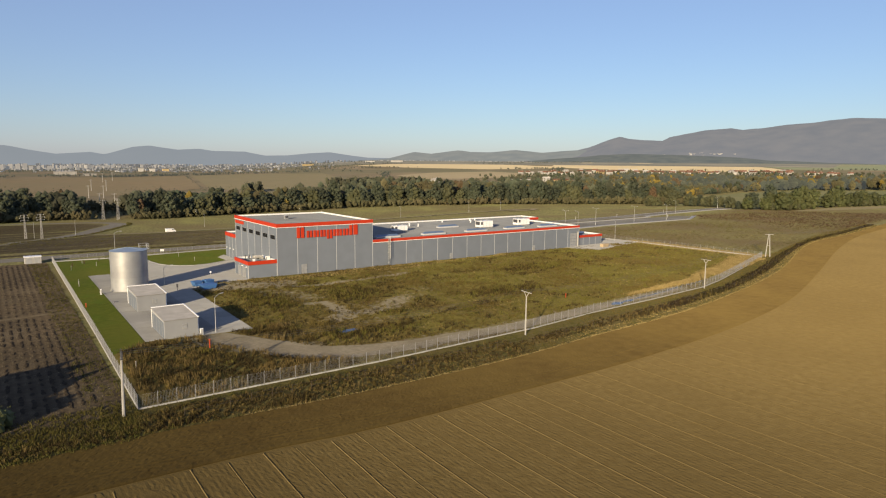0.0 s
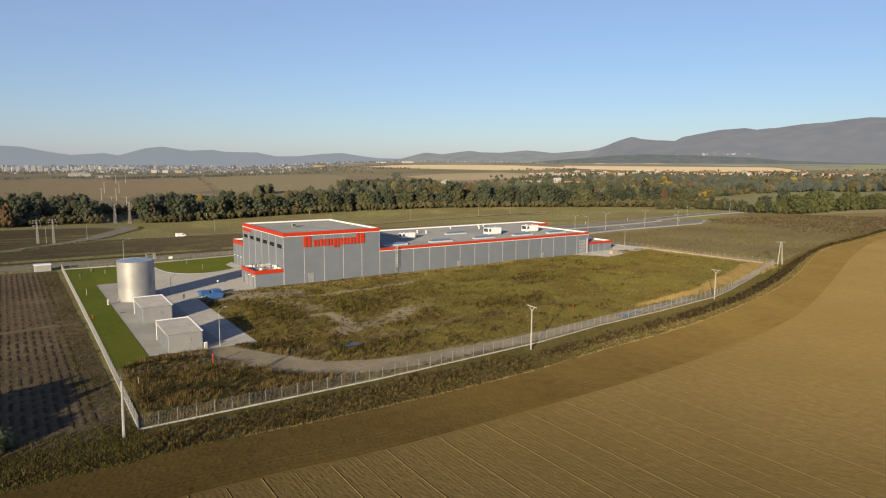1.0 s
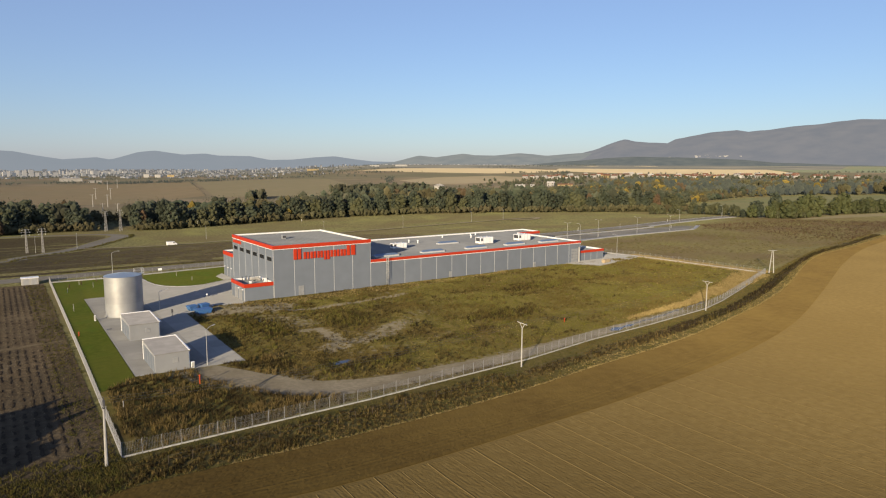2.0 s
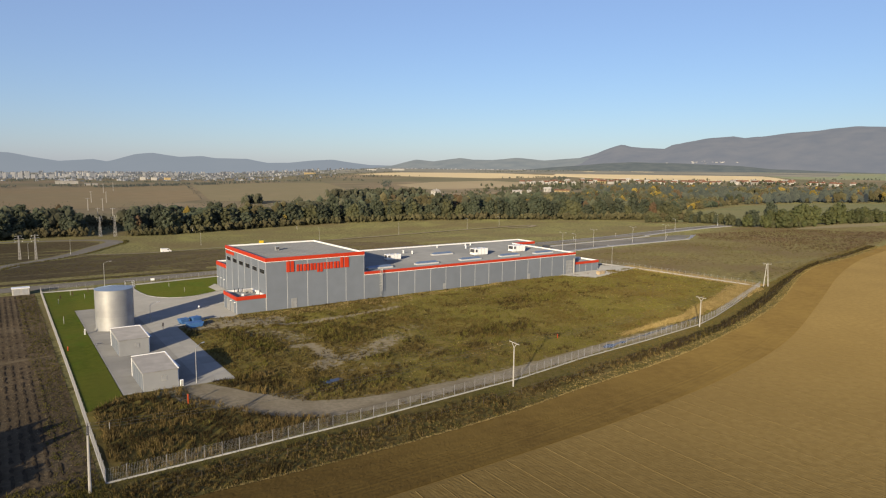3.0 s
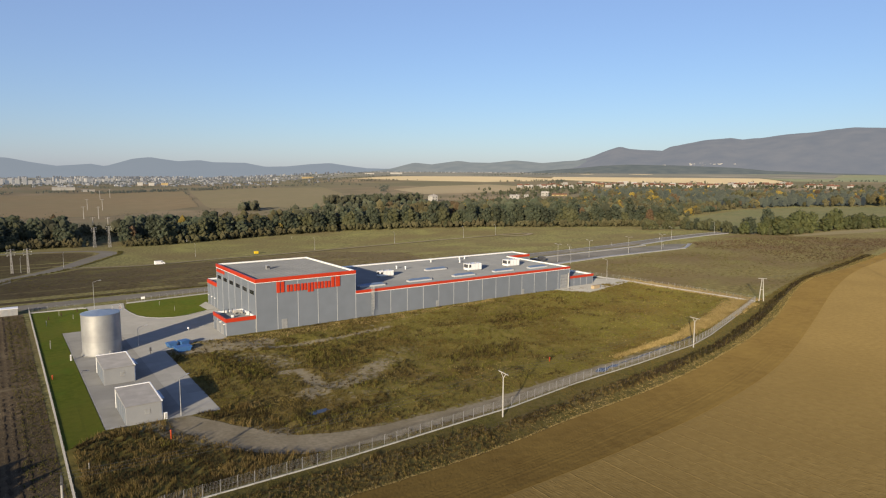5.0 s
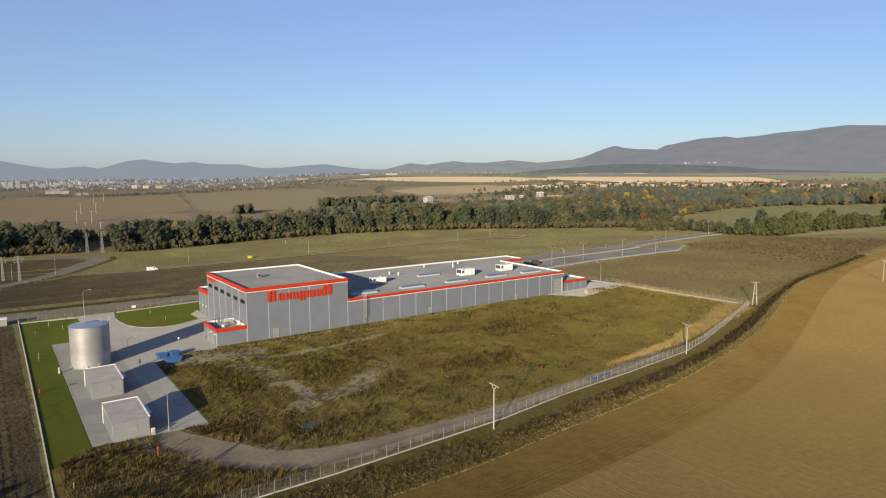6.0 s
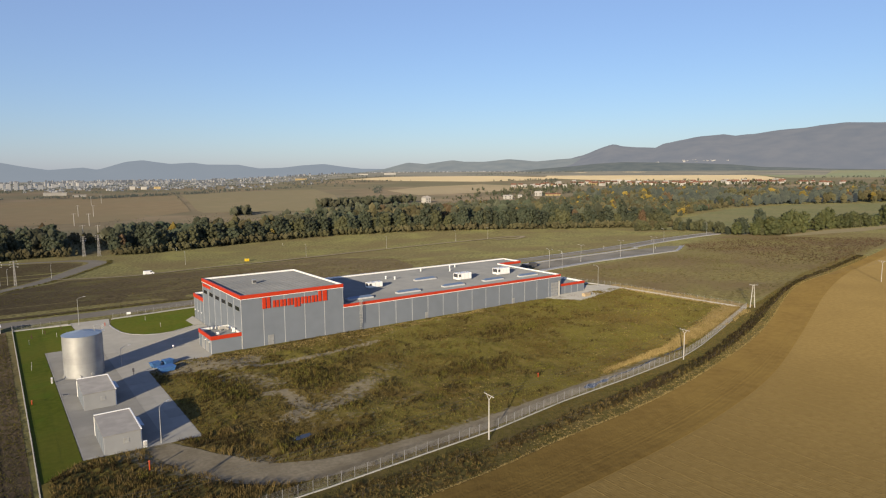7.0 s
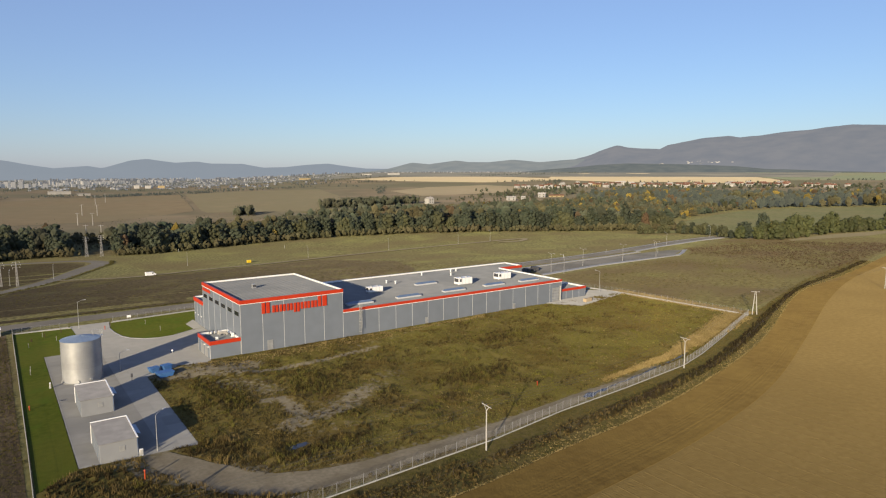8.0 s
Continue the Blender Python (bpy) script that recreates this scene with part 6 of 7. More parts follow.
def wood():
    rng = random.Random(21)
    kinds = [tree_kind(1, 11.5, 16, "leaf", "dark green broadleaf tree at the wood's edge"), tree_kind(2, 9.5, 18.5, "leaf", "tall dark green tree at the wood's edge"),
             tree_kind(3, 12, 15, "leaf_olive", "olive autumn tree at the wood's edge"), tree_kind(4, 10, 15, "leaf", "dark green broadleaf tree at the wood's edge"),
             tree_kind(5, 11, 13, "leaf_olive", "olive autumn tree at the wood's edge"), tree_kind(6, 9.5, 14, "leaf_brown", "rusty brown autumn tree at the wood's edge"),
             tree_kind(7, 7.5, 12, "leaf_yellow", "bright yellow autumn tree at the wood's edge"), tree_kind(8, 12, 12.5, "leaf_green", "fresh green rounded tree in a row"),
             tree_kind(9, 10.5, 13.5, "leaf_green", "fresh green rounded tree in a row"), tree_kind(10, 8, 17, "leaf", "slim tall dark tree at the wood's edge")]
    used = set()

    def place(k, x, y, s=1.0):
        m = pose(x, y, H(x, y) - 0.1, 0, 0, rng.uniform(0, 360))
        if k not in used:
            used.add(k)
            kinds[k].scale = (s, s, s)
            kinds[k].matrix_world = m @ Matrix.Diagonal((s, s, s, 1))
            return
        c = copy_thing(kinds[k], m)
        c.scale = (s, s, s * rng.uniform(0.8, 1.3))

    edge = smooth_line([(-110, 335), (-60, 338), (-30, 345), (-8, 340)]), smooth_line([(24, 328), (45, 325), (95, 338), (140, 347), (190, 336), (234, 313), (271, 282), (316, 240), (355, 206), (388, 180), (412, 156)])
    for line, rows in zip(edge, (3, 2)):
        acc = 0.0
        for (ax, ay), (bx, by) in zip(line, line[1:]):
            L = math.hypot(bx - ax, by - ay)
            acc += L
            while acc > 0:
                acc -= 6.0
                u = 1 + acc / L if L else 0
                for r in range(rows):
                    x = ax + (bx - ax) * u + rng.uniform(-2.5, 2.5)
                    y = ay + (by - ay) * u + r * 9 + rng.uniform(-3, 3) + 3
                    if -9 < x - (y - 330) * 0.1 < 17:
                        continue
                    k = rng.choices((0, 1, 2, 3, 4, 5, 6, 9), (6, 6, 5, 6, 4, 1.2 + (x < 30) * 3.5, 0.6, 5))[0]
                    place(k, x, y, rng.uniform(0.74, 1.16) * (0.5 if r == 0 and rng.random() < 0.35 else 1))
    row = smooth_line([(384, 82), (392, 70), (404, 61), (430, 63), (467, 63), (500, 57), (533, 50), (600, 53), (660, 58)], 4)
    for k, (x, y) in enumerate(row):
        place(rng.choices((7, 8, 3, 6), (5, 5, 3, 0.6))[0], x + rng.uniform(-4, 4), y + rng.uniform(-2, 5), rng.uniform(0.75, 1.15))
        for _ in range(2):
            place(rng.choices((4, 2, 3), (2, 2, 1))[0], x + rng.uniform(-6, 6), y + rng.uniform(-2, 6), rng.uniform(0.2, 0.42))
    for x, y in smooth_line([(362, 150), (378, 143), (387, 132), (389, 116), (388, 102), (385, 88)], 5):
        place(rng.choices((4, 2, 3), (2, 2, 1))[0], x + rng.uniform(-4, 4), y + rng.uniform(-2, 8), rng.uniform(0.35, 0.62))
    for x, y, k in ((246, 318, 6), (318, 262, 6), (352, 226, 6), (-62, 330, 5), (25, 332, 5), (29, 345, 5), (392, 196, 6)):
        place(k, x, y, rng.uniform(0.8, 1.0))


wood()


def canopy(x, y):
    """Crowns are lowered before the village so that its houses show from the camera."""
    r = math.hypot(x, y)
    return 1 - 0.45 * sstep(520, 620, r) * (1 - sstep(1000, 1060, r)) * (1 - sstep(720, 800, x))


def woods_stuff(name, spots, hmin, hmax, label, seed, quads=22, size=0.7, material="woods", fine=True):
    """Many far crowns in one mesh, each an uneven lobed heap with leaf sprays on it."""
    rng = np.random.default_rng(seed)
    V, F, T = [], [], []
    n0 = 0
    for x, y in spots:
        h = rng.uniform(hmin, hmax) * canopy(x, y)
        w = h * rng.uniform(0.55, 0.8)
        mid, half = np.array((x, y, H(x, y) + h * 0.5)), np.array((w / 2, w / 2, h * 0.5))
        lobes = 6 if fine else 2
        for k in range(lobes):
            v = rng.normal(size=3) * 0.8 if k else np.zeros(3)
            v /= max(1.0, np.linalg.norm(v))
            r = rng.uniform(0.36, 0.55) if k else 0.62
            V.append(SEED * ((0.95 + rng.normal(size=(len(SEED), 1)) * 0.18) * r) * half * np.array((1.15, 1.15, 0.85)) + v * half * 0.62 + mid)
            F += (SEED_FACES + n0).tolist()
            n0 += len(SEED)
        d = rng.normal(size=(quads, 3))
        d /= np.linalg.norm(d, axis=1)[:, None]
        V.append(leaf_quads(rng, d * half * rng.uniform(0.92, 1.22, (quads, 1)) + mid, d, size))
        F += (np.arange(quads * 4).reshape(-1, 4) + n0).tolist()
        n0 += 4 * quads
        T.append(np.full(lobes * len(SEED) + 4 * quads, rng.uniform(0.72, 1.25)))
    me = bpy.data.meshes.new(name)
    me.from_pydata(np.concatenate(V).tolist(), [], F)
    me.attributes.new("tone", "FLOAT", "POINT").data.foreach_set("value", np.concatenate(T).astype(np.float32))
    me.materials.append(M[material])
    return tagged(new(name, me), label, "woods", kind="stuff")


rng = random.Random(8)
WOOD = [(24, 338), (45, 340), (95, 358), (140, 368), (190, 358), (234, 336), (271, 305), (316, 262), (355, 228), (388, 202), (412, 192), (440, 208), (515, 226), (620, 262), (713, 281), (834, 271), (944, 199), (1250, 140),
        (1420, 250), (1225, 310), (1080, 480), (1110, 640), (1030, 715), (870, 650), (744, 600), (598, 577), (418, 500), (300, 465), (180, 440), (100, 420), (24, 415)]
# Houses, each with the direction from the camera, for clearing trees before it.
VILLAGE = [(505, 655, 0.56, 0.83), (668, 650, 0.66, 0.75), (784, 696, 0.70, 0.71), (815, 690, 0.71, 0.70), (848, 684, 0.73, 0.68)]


def in_sightline(x, y):
    """Whether x, y lies in the lane cleared from a house towards the camera."""
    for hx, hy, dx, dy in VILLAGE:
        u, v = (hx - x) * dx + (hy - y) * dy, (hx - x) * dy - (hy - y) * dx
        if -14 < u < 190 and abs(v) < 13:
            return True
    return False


near, far_dark, far_haze, far_olive, far_rust, far_gold = [], [], [], [], [], []
while len(near) + len(far_dark) + len(far_haze) + len(far_olive) < 3700:
    x, y = rng.uniform(20, 1420), rng.uniform(140, 720)
    if x > 700 and rng.random() < 0.35 or not inside(WOOD, x, y) or in_sightline(x, y):
        continue
    n = noise.noise(Vector((x * 0.012, y * 0.012, 1.0))) + rng.uniform(-0.3, 0.3)
    top = noise.noise(Vector((x * 0.01, y * 0.01, 8.0))) + rng.uniform(-0.2, 0.2)
    if rng.random() < (0.032 if x > 420 else 0.01) * (2.5 if top > 0.1 else 0.5):
        far_gold.append((x, y))
    elif rng.random() < 0.03:
        far_rust.append((x, y))
    elif n > 0.25:
        far_olive.append((x, y))
    else:
        (near if x < 420 else far_dark if x < 760 else far_haze).append((x, y))
for k in range(420):
    x, y = -330 + 325 * rng.random() ** 0.7, 0
    y = 360 + rng.random() ** 1.3 * 100 + (x + 5) * 0.05
    (near, far_olive, far_rust)[rng.choices((0, 1, 2), (6, 4, 2.6))[0]].append((x, y))
# low scrub in the clearing under the power line
clearing = [(6 + rng.uniform(-14, 16) + (y - 330) * 0.1, y) for y in (345 + rng.random() ** 0.6 * 110 for _ in range(130))]
woods_stuff("woods", near, 9, 21, "mixed autumn river wood in dark green", 4, 30, 0.6)
woods_stuff("woods", far_dark, 9, 19, "deep river wood in dark green", 14, 18, 0.75)
# Haze over this end of the wood comes from its emissive material.
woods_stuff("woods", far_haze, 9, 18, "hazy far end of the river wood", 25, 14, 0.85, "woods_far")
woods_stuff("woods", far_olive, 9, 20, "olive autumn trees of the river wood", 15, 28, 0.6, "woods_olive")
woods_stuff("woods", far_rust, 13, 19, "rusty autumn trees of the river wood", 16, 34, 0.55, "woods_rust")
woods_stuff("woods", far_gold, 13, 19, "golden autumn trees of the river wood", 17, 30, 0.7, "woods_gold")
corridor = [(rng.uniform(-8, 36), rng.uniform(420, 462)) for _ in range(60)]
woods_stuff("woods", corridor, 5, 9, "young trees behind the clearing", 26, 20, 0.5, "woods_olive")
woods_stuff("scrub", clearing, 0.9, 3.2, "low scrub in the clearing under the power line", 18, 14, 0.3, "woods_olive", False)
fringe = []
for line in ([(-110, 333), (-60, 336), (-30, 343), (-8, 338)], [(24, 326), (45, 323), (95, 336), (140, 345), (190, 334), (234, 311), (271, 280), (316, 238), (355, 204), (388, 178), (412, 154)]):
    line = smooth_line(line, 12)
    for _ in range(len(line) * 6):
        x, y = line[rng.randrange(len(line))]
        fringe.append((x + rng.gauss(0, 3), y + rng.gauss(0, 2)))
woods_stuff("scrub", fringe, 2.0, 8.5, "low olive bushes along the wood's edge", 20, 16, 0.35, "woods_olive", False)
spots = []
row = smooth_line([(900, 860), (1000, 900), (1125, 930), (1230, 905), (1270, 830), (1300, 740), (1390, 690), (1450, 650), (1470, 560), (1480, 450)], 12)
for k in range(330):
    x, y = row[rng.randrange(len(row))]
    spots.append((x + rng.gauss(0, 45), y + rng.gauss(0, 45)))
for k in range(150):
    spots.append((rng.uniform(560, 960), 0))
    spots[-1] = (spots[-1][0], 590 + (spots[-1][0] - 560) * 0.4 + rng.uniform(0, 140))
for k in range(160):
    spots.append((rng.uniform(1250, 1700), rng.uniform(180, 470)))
spots = [p for p in spots if not in_sightline(*p)]
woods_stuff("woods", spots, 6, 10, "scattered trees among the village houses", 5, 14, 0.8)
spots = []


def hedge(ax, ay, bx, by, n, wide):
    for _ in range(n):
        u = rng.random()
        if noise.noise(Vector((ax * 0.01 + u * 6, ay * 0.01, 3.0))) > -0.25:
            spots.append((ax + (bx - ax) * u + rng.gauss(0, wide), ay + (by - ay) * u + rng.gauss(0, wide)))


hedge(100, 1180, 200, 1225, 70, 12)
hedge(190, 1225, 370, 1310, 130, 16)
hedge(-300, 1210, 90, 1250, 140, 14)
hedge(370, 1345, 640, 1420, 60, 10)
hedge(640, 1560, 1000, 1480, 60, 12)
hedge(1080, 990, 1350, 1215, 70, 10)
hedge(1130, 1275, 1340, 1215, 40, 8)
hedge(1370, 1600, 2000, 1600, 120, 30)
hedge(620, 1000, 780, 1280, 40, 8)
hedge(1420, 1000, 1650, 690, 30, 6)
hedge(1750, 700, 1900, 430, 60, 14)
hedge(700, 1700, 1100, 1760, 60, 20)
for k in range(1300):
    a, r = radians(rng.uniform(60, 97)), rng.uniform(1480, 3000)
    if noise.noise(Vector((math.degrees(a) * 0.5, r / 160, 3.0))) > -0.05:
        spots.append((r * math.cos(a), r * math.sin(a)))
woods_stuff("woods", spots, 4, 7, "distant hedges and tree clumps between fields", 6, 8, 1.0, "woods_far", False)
spots = []
for k in range(60):
    u = rng.random()
    spots.append((183 + 90 * u + rng.gauss(0, 1.5), 765 + 465 * u + rng.gauss(0, 4)))
woods_stuff("woods", spots, 0.8, 2.0, "thin hedge between two far fields", 19, 6, 0.5, "woods_far", False)
spots = [(207 + rng.gauss(0, 9), 630 + rng.gauss(0, 8)) for _ in range(14)]
for k in range(150):
    u = rng.random()
    spots.append((335 + 155 * u + rng.gauss(0, 9), 655 + 20 * u + rng.gauss(0, 9)))
spots = [p for p in spots if not in_sightline(*p)]
woods_stuff("woods", spots, 18, 27, "tree clumps beside the far fields", 9, 16, 0.8)


# ---- weeds, scrub and grass ----
def tufts(name, spots, material, label, seed, blades=6):
    """Tufts of slim blades; each spot is x, y, z, height, width."""
    rng = np.random.default_rng(seed)
    s = np.array(spots)
    n = len(s)
    V = []
    for b in range(blades):
        a = rng.uniform(0, math.tau, n)
        lean = rng.uniform(0.1, 1.0, n) * s[:, 4]
        wd = 0.022 + s[:, 4] * rng.uniform(0.035, 0.08, n)
        dx, dy = np.cos(a), np.sin(a)
        base = s[:, :3] + np.stack([dx * lean * 0.45, dy * lean * 0.45, np.full(n, -0.05)], 1)
        h = s[:, 3] * rng.uniform(0.5, 1.1, n)
        f = rng.uniform(0, math.tau, n)
        side = np.stack([np.cos(f) * wd, np.sin(f) * wd, np.zeros(n)], 1)
        tip = base + np.stack([dx * lean * 0.7, dy * lean * 0.7, h], 1)
        V.append(np.stack([base - side, base + side, tip + side * 0.35, tip - side * 0.35], 1))
    V = np.stack(V, 1).reshape(-1, 3)
    k = np.arange(n * blades) * 4
    me = bpy.data.meshes.new(name)
    me.from_pydata(V.tolist(), [], np.stack([k, k + 1, k + 2, k + 3], 1).tolist())
    me.materials.append(M[material])
    return tagged(new(name, me), label, "plants", kind="stuff")


# where the weeds stand tall and dense: centre and half-widths
THICK = [(5, -33, 9, 9), (-14, -29, 7, 14), (-14, -67, 14, 5), (40, -50, 14, 6), (70, -28, 16, 5)]


def plant_plot():
    rng = random.Random(31)
    green, dry, dark, straw, tan = [], [], [], [], []
    while len(green) + len(dry) + len(dark) + len(tan) < 42000:
        x, y = rng.uniform(-49, 152), rng.uniform(-82.5, -0.8)
        if not inside(PLOT, x, y):
            continue
        d = track_dist(x, y)
        if d < (3.4 if x < -6 else 2.3) + rng.uniform(-0.5, 0.4) and x > -34:
            continue
        n = noise.noise(Vector((x * 0.05, y * 0.05, 4.0)))
        n2 = noise.noise(Vector((x * 0.16, y * 0.16, 7.0)))
        if rng.random() < plot_bare(x, y) * 0.85 or math.hypot(x + 10.5, (y + 63.2) * 1.6) < 2.6:
            continue
        left = 1 - sstep(-10, 50, x)
        thick = max(0.0, *(1 - ((x - a) / c) ** 2 - ((y - b) / d2) ** 2 for a, b, c, d2 in THICK))
        z = plot_bumps(x, y) + 0.02
        corner = x < -18 and y < -52
        n2 += 0.35 * max(0.0, 1 - ((x - 84) / 26) ** 2 - ((y + 24) / 13) ** 2)
        if thick > rng.random() * 0.9 and not corner:
            pick = rng.random() + 0.5 * n2
            (dark if pick < 0.34 else dry if pick < 0.66 else green).append((x, y, z, rng.uniform(0.4, 0.95), rng.uniform(0.35, 0.65)))
        elif corner:
            n3 = noise.noise(Vector((x * 0.13, y * 0.2, 31.0))) + rng.uniform(-0.18, 0.18)
            tall = rng.uniform(0.4, 0.95)
            (tan if n3 > 0.1 else dark if n3 < -0.05 else dry).append((x, y, z, tall * (1.15 if n3 > 0.1 else 0.8), rng.uniform(0.3, 0.6)))
        elif n2 + 0.42 * left + rng.uniform(-0.3, 0.3) > 0.46:
            (dark if rng.random() < 0.5 else dry).append((x, y, z, rng.uniform(0.25, 0.6), rng.uniform(0.3, 0.6)))
        elif n + 0.22 * left + rng.uniform(-0.35, 0.35) > 0.25:
            dry.append((x, y, z, rng.uniform(0.2, 0.5), rng.uniform(0.3, 0.6)))
        else:
            green.append((x, y, z, rng.uniform(0.14, 0.36), rng.uniform(0.3, 0.6)))
    for _ in range(9500):
        x = 60 + 91 * rng.random() ** 0.55
        y = float(np.interp(x, [60, 90, 105, 120, 150], [-70.9, -67.8, -64.2, -60.4, -51.4])) + rng.gauss(0, 0.45 + 1.5 * sstep(70, 150, x))
        straw.append((x, y, plot_bumps(x, y) + 0.02, rng.uniform(0.3, 0.8), rng.uniform(0.4, 0.8)))
    for _ in range(6000):
        x, y = rng.uniform(-20, 150), rng.uniform(-74, -2)
        if inside(PLOT, x, y) and noise.noise(Vector((x * 0.09, y * 0.14, 12.0))) + rng.uniform(-0.25, 0.25) > 0.22:
            straw.append((x, y, plot_bumps(x, y) + 0.02, rng.uniform(0.15, 0.4), rng.uniform(0.2, 0.5)))
    for _ in range(4200):
        u = rng.random()
        x, y = 154.3 - 4.0 * u + (rng.gauss(3.2, 1.2) if rng.random() < 0.6 else -abs(rng.gauss(1.5, 0.8))), -53 + 56 * u
        straw.append((x, y, (plot_bumps(x, y) if inside(PLOT, x, y) else 0.0) + 0.02, rng.uniform(0.2, 0.55), rng.uniform(0.3, 0.7)))
    for _ in range(1800):
        x = rng.uniform(-12, 80)
        straw.append((x, -3 - rng.random() ** 2 * 6, plot_bumps(x, -4) + 0.02, rng.uniform(0.2, 0.5), rng.uniform(0.4, 0.8)))
    for _ in range(900):
        cx, cy = rng.uniform(-48, 150), rng.uniform(-80, -3)
        if not inside(PLOT, cx, cy) or plot_bare(cx, cy) > 0.3 or noise.noise(Vector((cx * 0.06, cy * 0.06, 21.0))) < -0.12 or (track_dist(cx, cy) < 4 and cx > -34):
            continue
        kind = rng.choices((green, dry, dark), (5, 4, 1.5 if cx < 20 else 0.6))[0]
        for _ in range(rng.randrange(3, 9)):
            x, y = cx + rng.gauss(0, 0.7), cy + rng.gauss(0, 0.5)
            if inside(PLOT, x, y):
                kind.append((x, y, plot_bumps(x, y) + 0.02, rng.uniform(0.4, 0.85), rng.uniform(0.4, 0.8)))
    tufts("weeds", green, "weed", "low green and olive weeds on the plot", 1, 8)
    tufts("dry_weeds", dry, "weed_dry", "dry brown weeds on the plot", 2, 9)
    tufts("dark_scrub", dark, "weed_dark", "dark withered scrub on the plot", 3, 8)
    tufts("tall_dry_grass", tan, "weed_tan", "tall tawny grass in the plot's corner", 24, 9)
    tufts("straw_grass", straw, "straw", "bleached straw-coloured grass", 4)


plant_plot()


def plant_verge():
    """Between the fence and the headland: short grass by the fence, then a strip of dark scrub."""
    rng = random.Random(41)
    fx, fy = [p[0] for p in FRONT] + [240, 330], [p[1] for p in FRONT] + [-30, -14]
    hx, hy = [p[0] for p in HEAD_TOP], [p[1] for p in HEAD_TOP]
    grass, scrub, edge, hedge, dry, tan = [], [], [], [], [], []
    for _ in range(21000):
        x = -70 + 400 * rng.random() ** 1.35
        a, b = float(np.interp(x, fx, fy)), float(np.interp(x, hx, hy))
        u = rng.random()
        y = a - 0.3 + (b - a + 0.3) * u
        lo, hi = (0.2, 0.95) if x < 10 else (0.40, 0.72)
        lo += 0.1 * noise.noise(Vector((x * 0.15, 0, 5)))
        if x < -50 and u < 0.6:
            (dry if rng.random() < 0.4 else grass).append((x, y, 0.03, rng.uniform(0.12, 0.35), rng.uniform(0.3, 0.6)))
        elif u < lo:
            (dry if x > 30 and rng.random() < 0.4 else grass).append((x, y, 0.03, rng.uniform(0.10, 0.26), rng.uniform(0.3, 0.6)))
        elif u > hi:
            (edge if rng.random() < (0.05 if x < 20 else 0.42) else dry if rng.random() < 0.3 else grass).append((x, y, 0.03, rng.uniform(0.12, 0.3), rng.uniform(0.25, 0.5)))
        else:
            gap = noise.noise(Vector((x * 0.11, y * 0.2, 41.0))) + rng.uniform(-0.2, 0.2) > 0.16
            k = 0.65 if x < 40 else 1.15 if x < 240 else 0.7
            pick = rng.random()
            tall = rng.uniform(0.35, 0.95) * k * (0.6 + 0.9 * abs(noise.noise(Vector((x * 0.2, y * 0.3, 1)))))
            (tan if x < 60 and pick > 0.8 else dry if gap and pick < (0.42 if x < 45 else 0.22) else dry if pick < (0.28 if x < 10 else 0.15) else grass if pick < (0.36 if x < 10 else 0.2) else hedge if x > 45 + rng.uniform(-30, 30) else scrub).append((x, y, 0.03, tall, rng.uniform(0.2, 0.42)))
    for _ in range(2600):
        x = 300 - 340 * rng.random() ** 0.8
        edge.append((x, float(np.interp(x, hx, hy)) + rng.gauss(0.1, 0.16), 0.05, rng.uniform(0.1, 0.28), rng.uniform(0.2, 0.4)))
    tufts("verge_grass", grass, "verge_blade", "green verge grass outside the fence", 5, 4)
    tufts("tawny_scrub", tan, "weed_tan", "tawny dry grass in the scrub strip", 28, 9)
    tufts("dry_scrub", dry, "weed_dry", "withered brown stalks along the field", 15, 9)
    tufts("hedge_scrub", scrub, "weed_dark", "strip of dark withered scrub along the field", 6, 12)
    tufts("hedge_scrub", hedge, "hedge_dark", "dark low hedge scrub along the field", 14, 12)
    tufts("edge_grass", edge, "straw", "bleached grass at the field's edge", 7, 5)
    field = []
    while len(field) < 17000:
        x, y = -51.5 - rng.random() ** 1.1 * 46, rng.uniform(-88, 58)
        if noise.noise(Vector((x * 0.09, y * 0.07, 3.0))) + rng.uniform(-0.5, 0.5) < -0.12 or abs(y + 18) < 1.2 and x < -52:
            continue
        row = round(x / 1.309) * 1.309 + rng.gauss(0, 0.19)
        field.append((row, y + rng.gauss(0, 0.2), 0.02, rng.uniform(0.06, 0.18), rng.uniform(0.2, 0.42)))
    tufts("stubble", field, "stubble_blade", "dry stubble rows on the field", 8, 3)
    side = [(rng.uniform(-55.5, -50.6), rng.uniform(-88, 58), 0.03, rng.uniform(0.15, 0.4), rng.uniform(0.3, 0.5)) for _ in range(1800)]
    side += [(rng.uniform(-75, -50.6), rng.uniform(-93, -80), 0.03, rng.uniform(0.2, 0.5), rng.uniform(0.3, 0.6)) for _ in range(1800)]
    tufts("side_grass", side, "verge_blade", "rough olive grass beside the fence", 9, 5)


plant_verge()


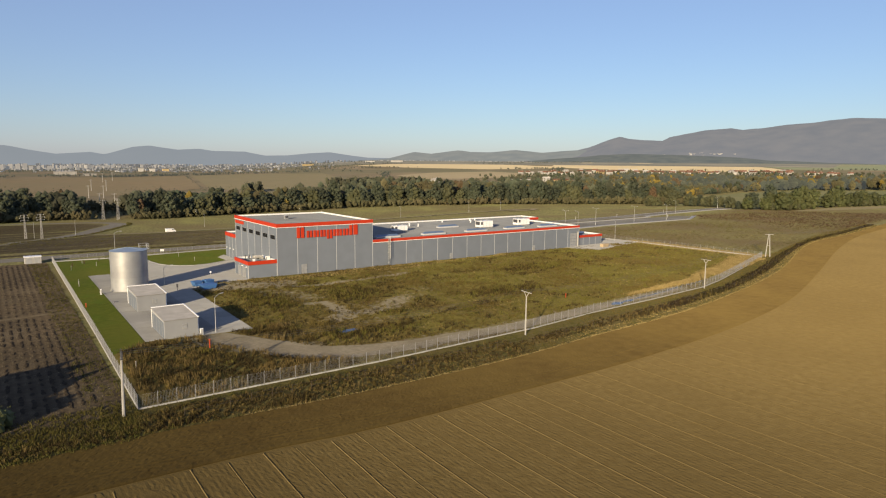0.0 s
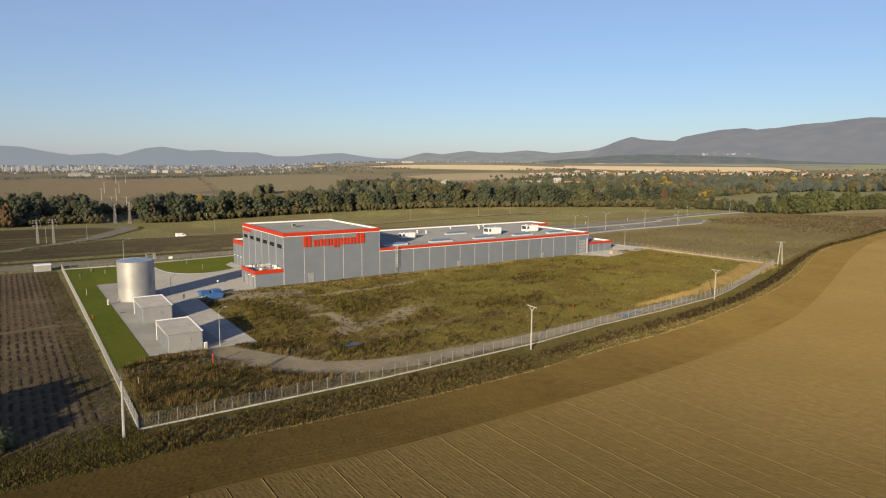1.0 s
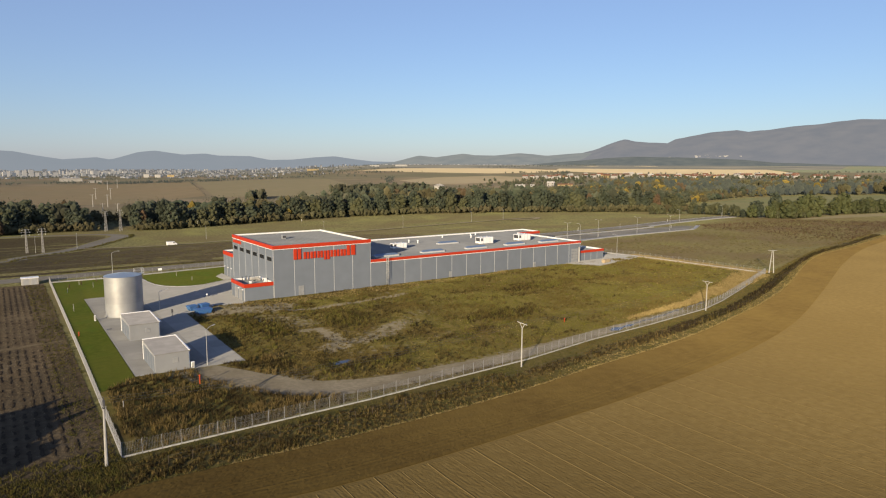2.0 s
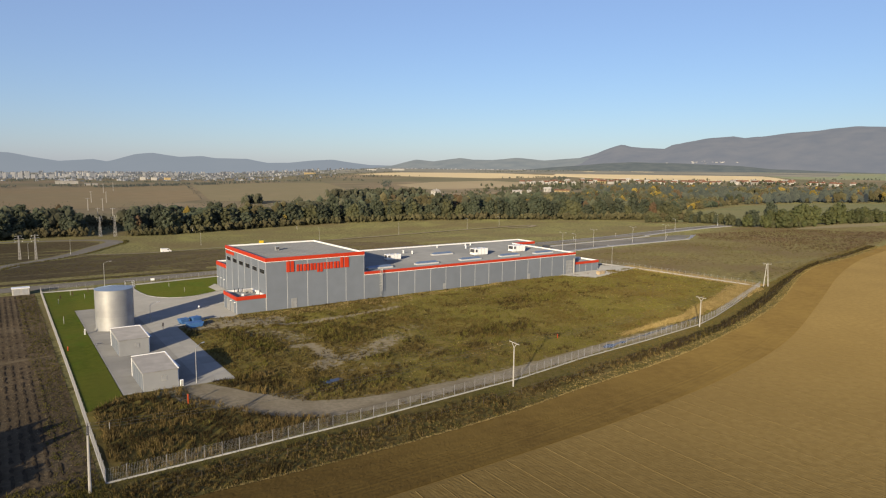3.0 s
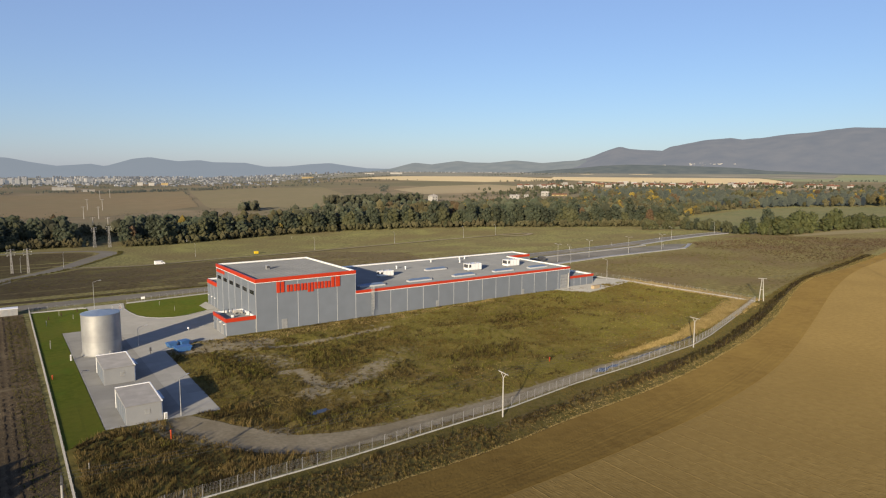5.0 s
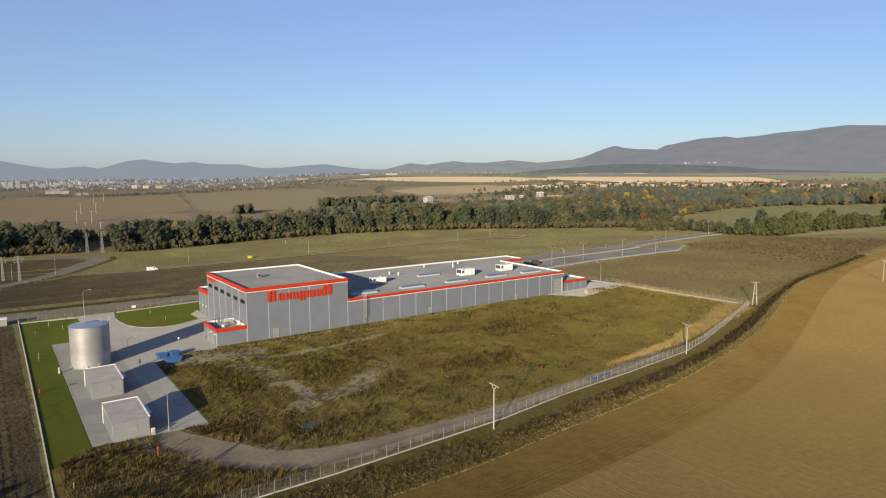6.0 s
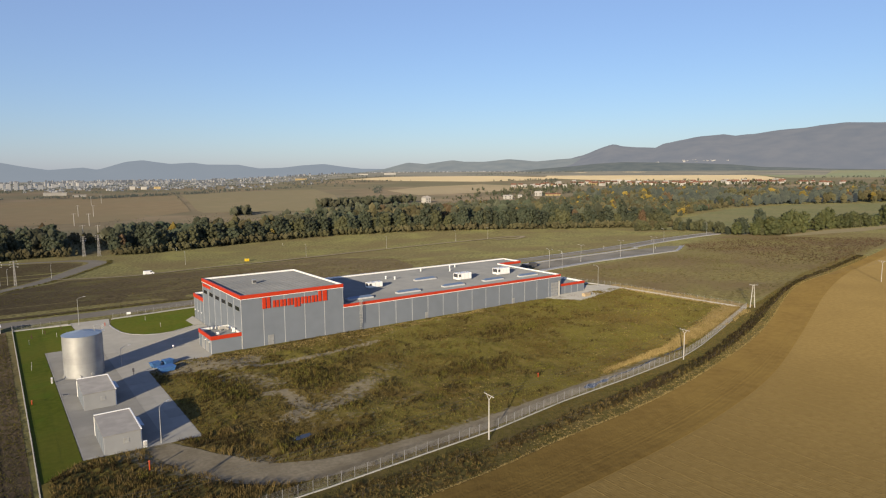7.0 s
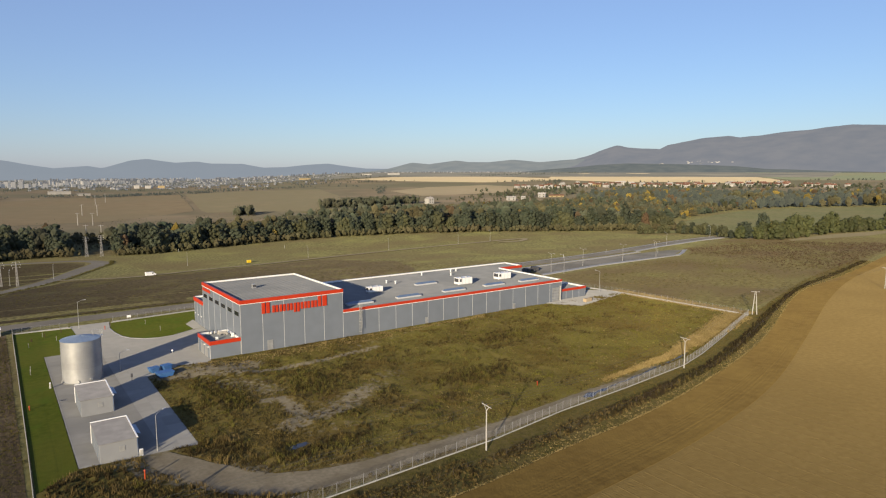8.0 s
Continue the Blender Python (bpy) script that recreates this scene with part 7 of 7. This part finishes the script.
def plant_far():
    """Coarse tussocks on the heath and the fallow land, and tufts that stand in for ditch shade."""
    rng = random.Random(43)
    heath, fallow, ditch = [], [], []
    while len(heath) < 4700:
        x, y = rng.uniform(152, 400), rng.uniform(-50, 80)
        if not inside([(157, -48), (205, -40), (262, -32), (345, -16), (400, -6), (400, 78), (300, 70), (292, 58), (270, 48), (160, 42), (153, 10)], x, y):
            continue
        if noise.noise(Vector((x * 0.03, y * 0.06, 9.0))) + rng.uniform(-0.5, 0.5) > 0.1:
            heath.append((x, y, H(x, y) + 0.02, rng.uniform(0.15, 0.5), rng.uniform(0.5, 1.0)))
    withered, lush = [], []
    while len(withered) < 4200:
        x, y = rng.uniform(262, 432), rng.uniform(-24, 70)
        if not inside([(262, -28), (345, -14), (420, -2), (432, 12), (400, 46), (366, 62), (300, 68), (290, 58), (270, 48)], x, y):
            continue
        if sstep(262, 305, x) + 0.7 * noise.noise(Vector((x * 0.02, y * 0.05, 15.0))) + rng.uniform(-0.4, 0.4) > 0.55:
            withered.append((x, y, H(x, y) + 0.02, rng.uniform(0.3, 0.75), rng.uniform(0.5, 1.0)))
    for _ in range(1500):
        x, y = rng.gauss(243, 14), rng.uniform(-30, 42)
        if noise.noise(Vector((x * 0.03, y * 0.05, 18.0))) + rng.uniform(-0.3, 0.3) > 0.0:
            lush.append((x, y, H(x, y) + 0.02, rng.uniform(0.12, 0.3), rng.uniform(0.5, 1.0)))
    for _ in range(1300):
        x, y = rng.uniform(158, 225), rng.uniform(-40, 40)
        if noise.noise(Vector((x * 0.04, y * 0.06, 28.0))) + rng.uniform(-0.2, 0.2) > 0.15:
            withered.append((x, y, H(x, y) + 0.02, rng.uniform(0.12, 0.35), rng.uniform(0.4, 0.8)))
    pale = []
    for _ in range(5000):
        x, y = rng.uniform(158, 330), rng.uniform(-46, 66)
        if inside([(157, -48), (205, -40), (262, -32), (330, -18), (330, 66), (292, 58), (270, 48), (160, 42)], x, y) and noise.noise(Vector((x * 0.025, y * 0.07, 51.0))) + rng.uniform(-0.2, 0.2) > 0.16:
            pale.append((x, y, H(x, y) + 0.02, rng.uniform(0.1, 0.3), rng.uniform(0.4, 0.9)))
    tufts("pale_heath_grass", pale, "weed_tan", "pale dry grass on the heath", 23, 5)
    tufts("withered_heath", withered, "heath_brown", "dark reddish-brown withered heath plants", 21, 6)
    tufts("heath_grass", lush, "verge_blade", "olive grass on the heath", 22, 5)
    while len(fallow) < 3600:
        x, y = rng.uniform(-75, 140), rng.uniform(80, 200)
        if noise.noise(Vector((x * 0.03, y * 0.05, 2.0))) + rng.uniform(-0.5, 0.5) > 0.05:
            fallow.append((x, y, H(x, y) + 0.02, rng.uniform(0.12, 0.38), rng.uniform(0.5, 1.0)))
    # Tufts added along the road's edge in place of a shaded ditch.
    bend = smooth_line([(-58, 144), (-49, 175), (-31, 208), (-17, 236), (-4, 262), (8, 284), (11, 298)])
    for x, y in bend:
        for _ in range(26):
            ditch.append((x + rng.gauss(0.5, 0.7), y + rng.gauss(-1.2, 1.8), H(x, y) + 0.02, rng.uniform(0.3, 0.8), rng.uniform(0.3, 0.6)))
    for _ in range(500):
        x = rng.uniform(-45, 30)
        y = rng.gauss(79.5, 0.7)
        ditch.append((x, y, H(x, y) + 0.02, rng.uniform(0.2, 0.5), rng.uniform(0.3, 0.6)))
    tufts("heath_tussocks", heath, "tussock", "brown tussocks on the heath", 11, 6)
    tufts("fallow_tussocks", fallow, "tussock", "dull brown tussocks on the fallow land", 12, 6)
    tufts("ditch_scrub", ditch, "tussock", "tufts in place of the ditch's dark shade", 13, 7)


plant_far()


def bush(x, y, w, h, leaf, label, seed):
    t = thing("bush", label, "bush", at=(x, y, 0))
    part("stem", tubed((0, 0, -0.2), (0, 0, h * 0.5), 0.12, 0.05, n=6), M["bark"], t)
    vs, fs = crown_mesh(seed, w, h, 60 if w > 2 else 8, 3200 if w > 2 else 160, 0.14 if w > 2 else 0.05)
    me = bpy.data.meshes.new("crown")
    me.from_pydata(vs, [], fs)
    me.materials.append(M[leaf])
    c = new("crown", me)
    c.parent = t
    return t


bush(-66.5, -80.2, 6.0, 2.0, "leaf_green", "broad olive bush in the field corner", 51)
bush(-77.5, -73.5, 11, 4.7, "leaf_olive", "tall olive thicket beside the stubble field", 52)
bush(-76, -78.5, 10, 4.5, "leaf_olive", "tall olive thicket beside the stubble field", 53)
bush(-74, -83, 7, 3.6, "leaf_olive", "tall olive thicket beside the stubble field", 54)
for k, (x, y) in enumerate(((-41.5, 51), (-37, 55), (-45, 47))):
    bush(x, y, 0.5, 1.4, "leaf_brown", "small young tree on the lawn", 60 + k)
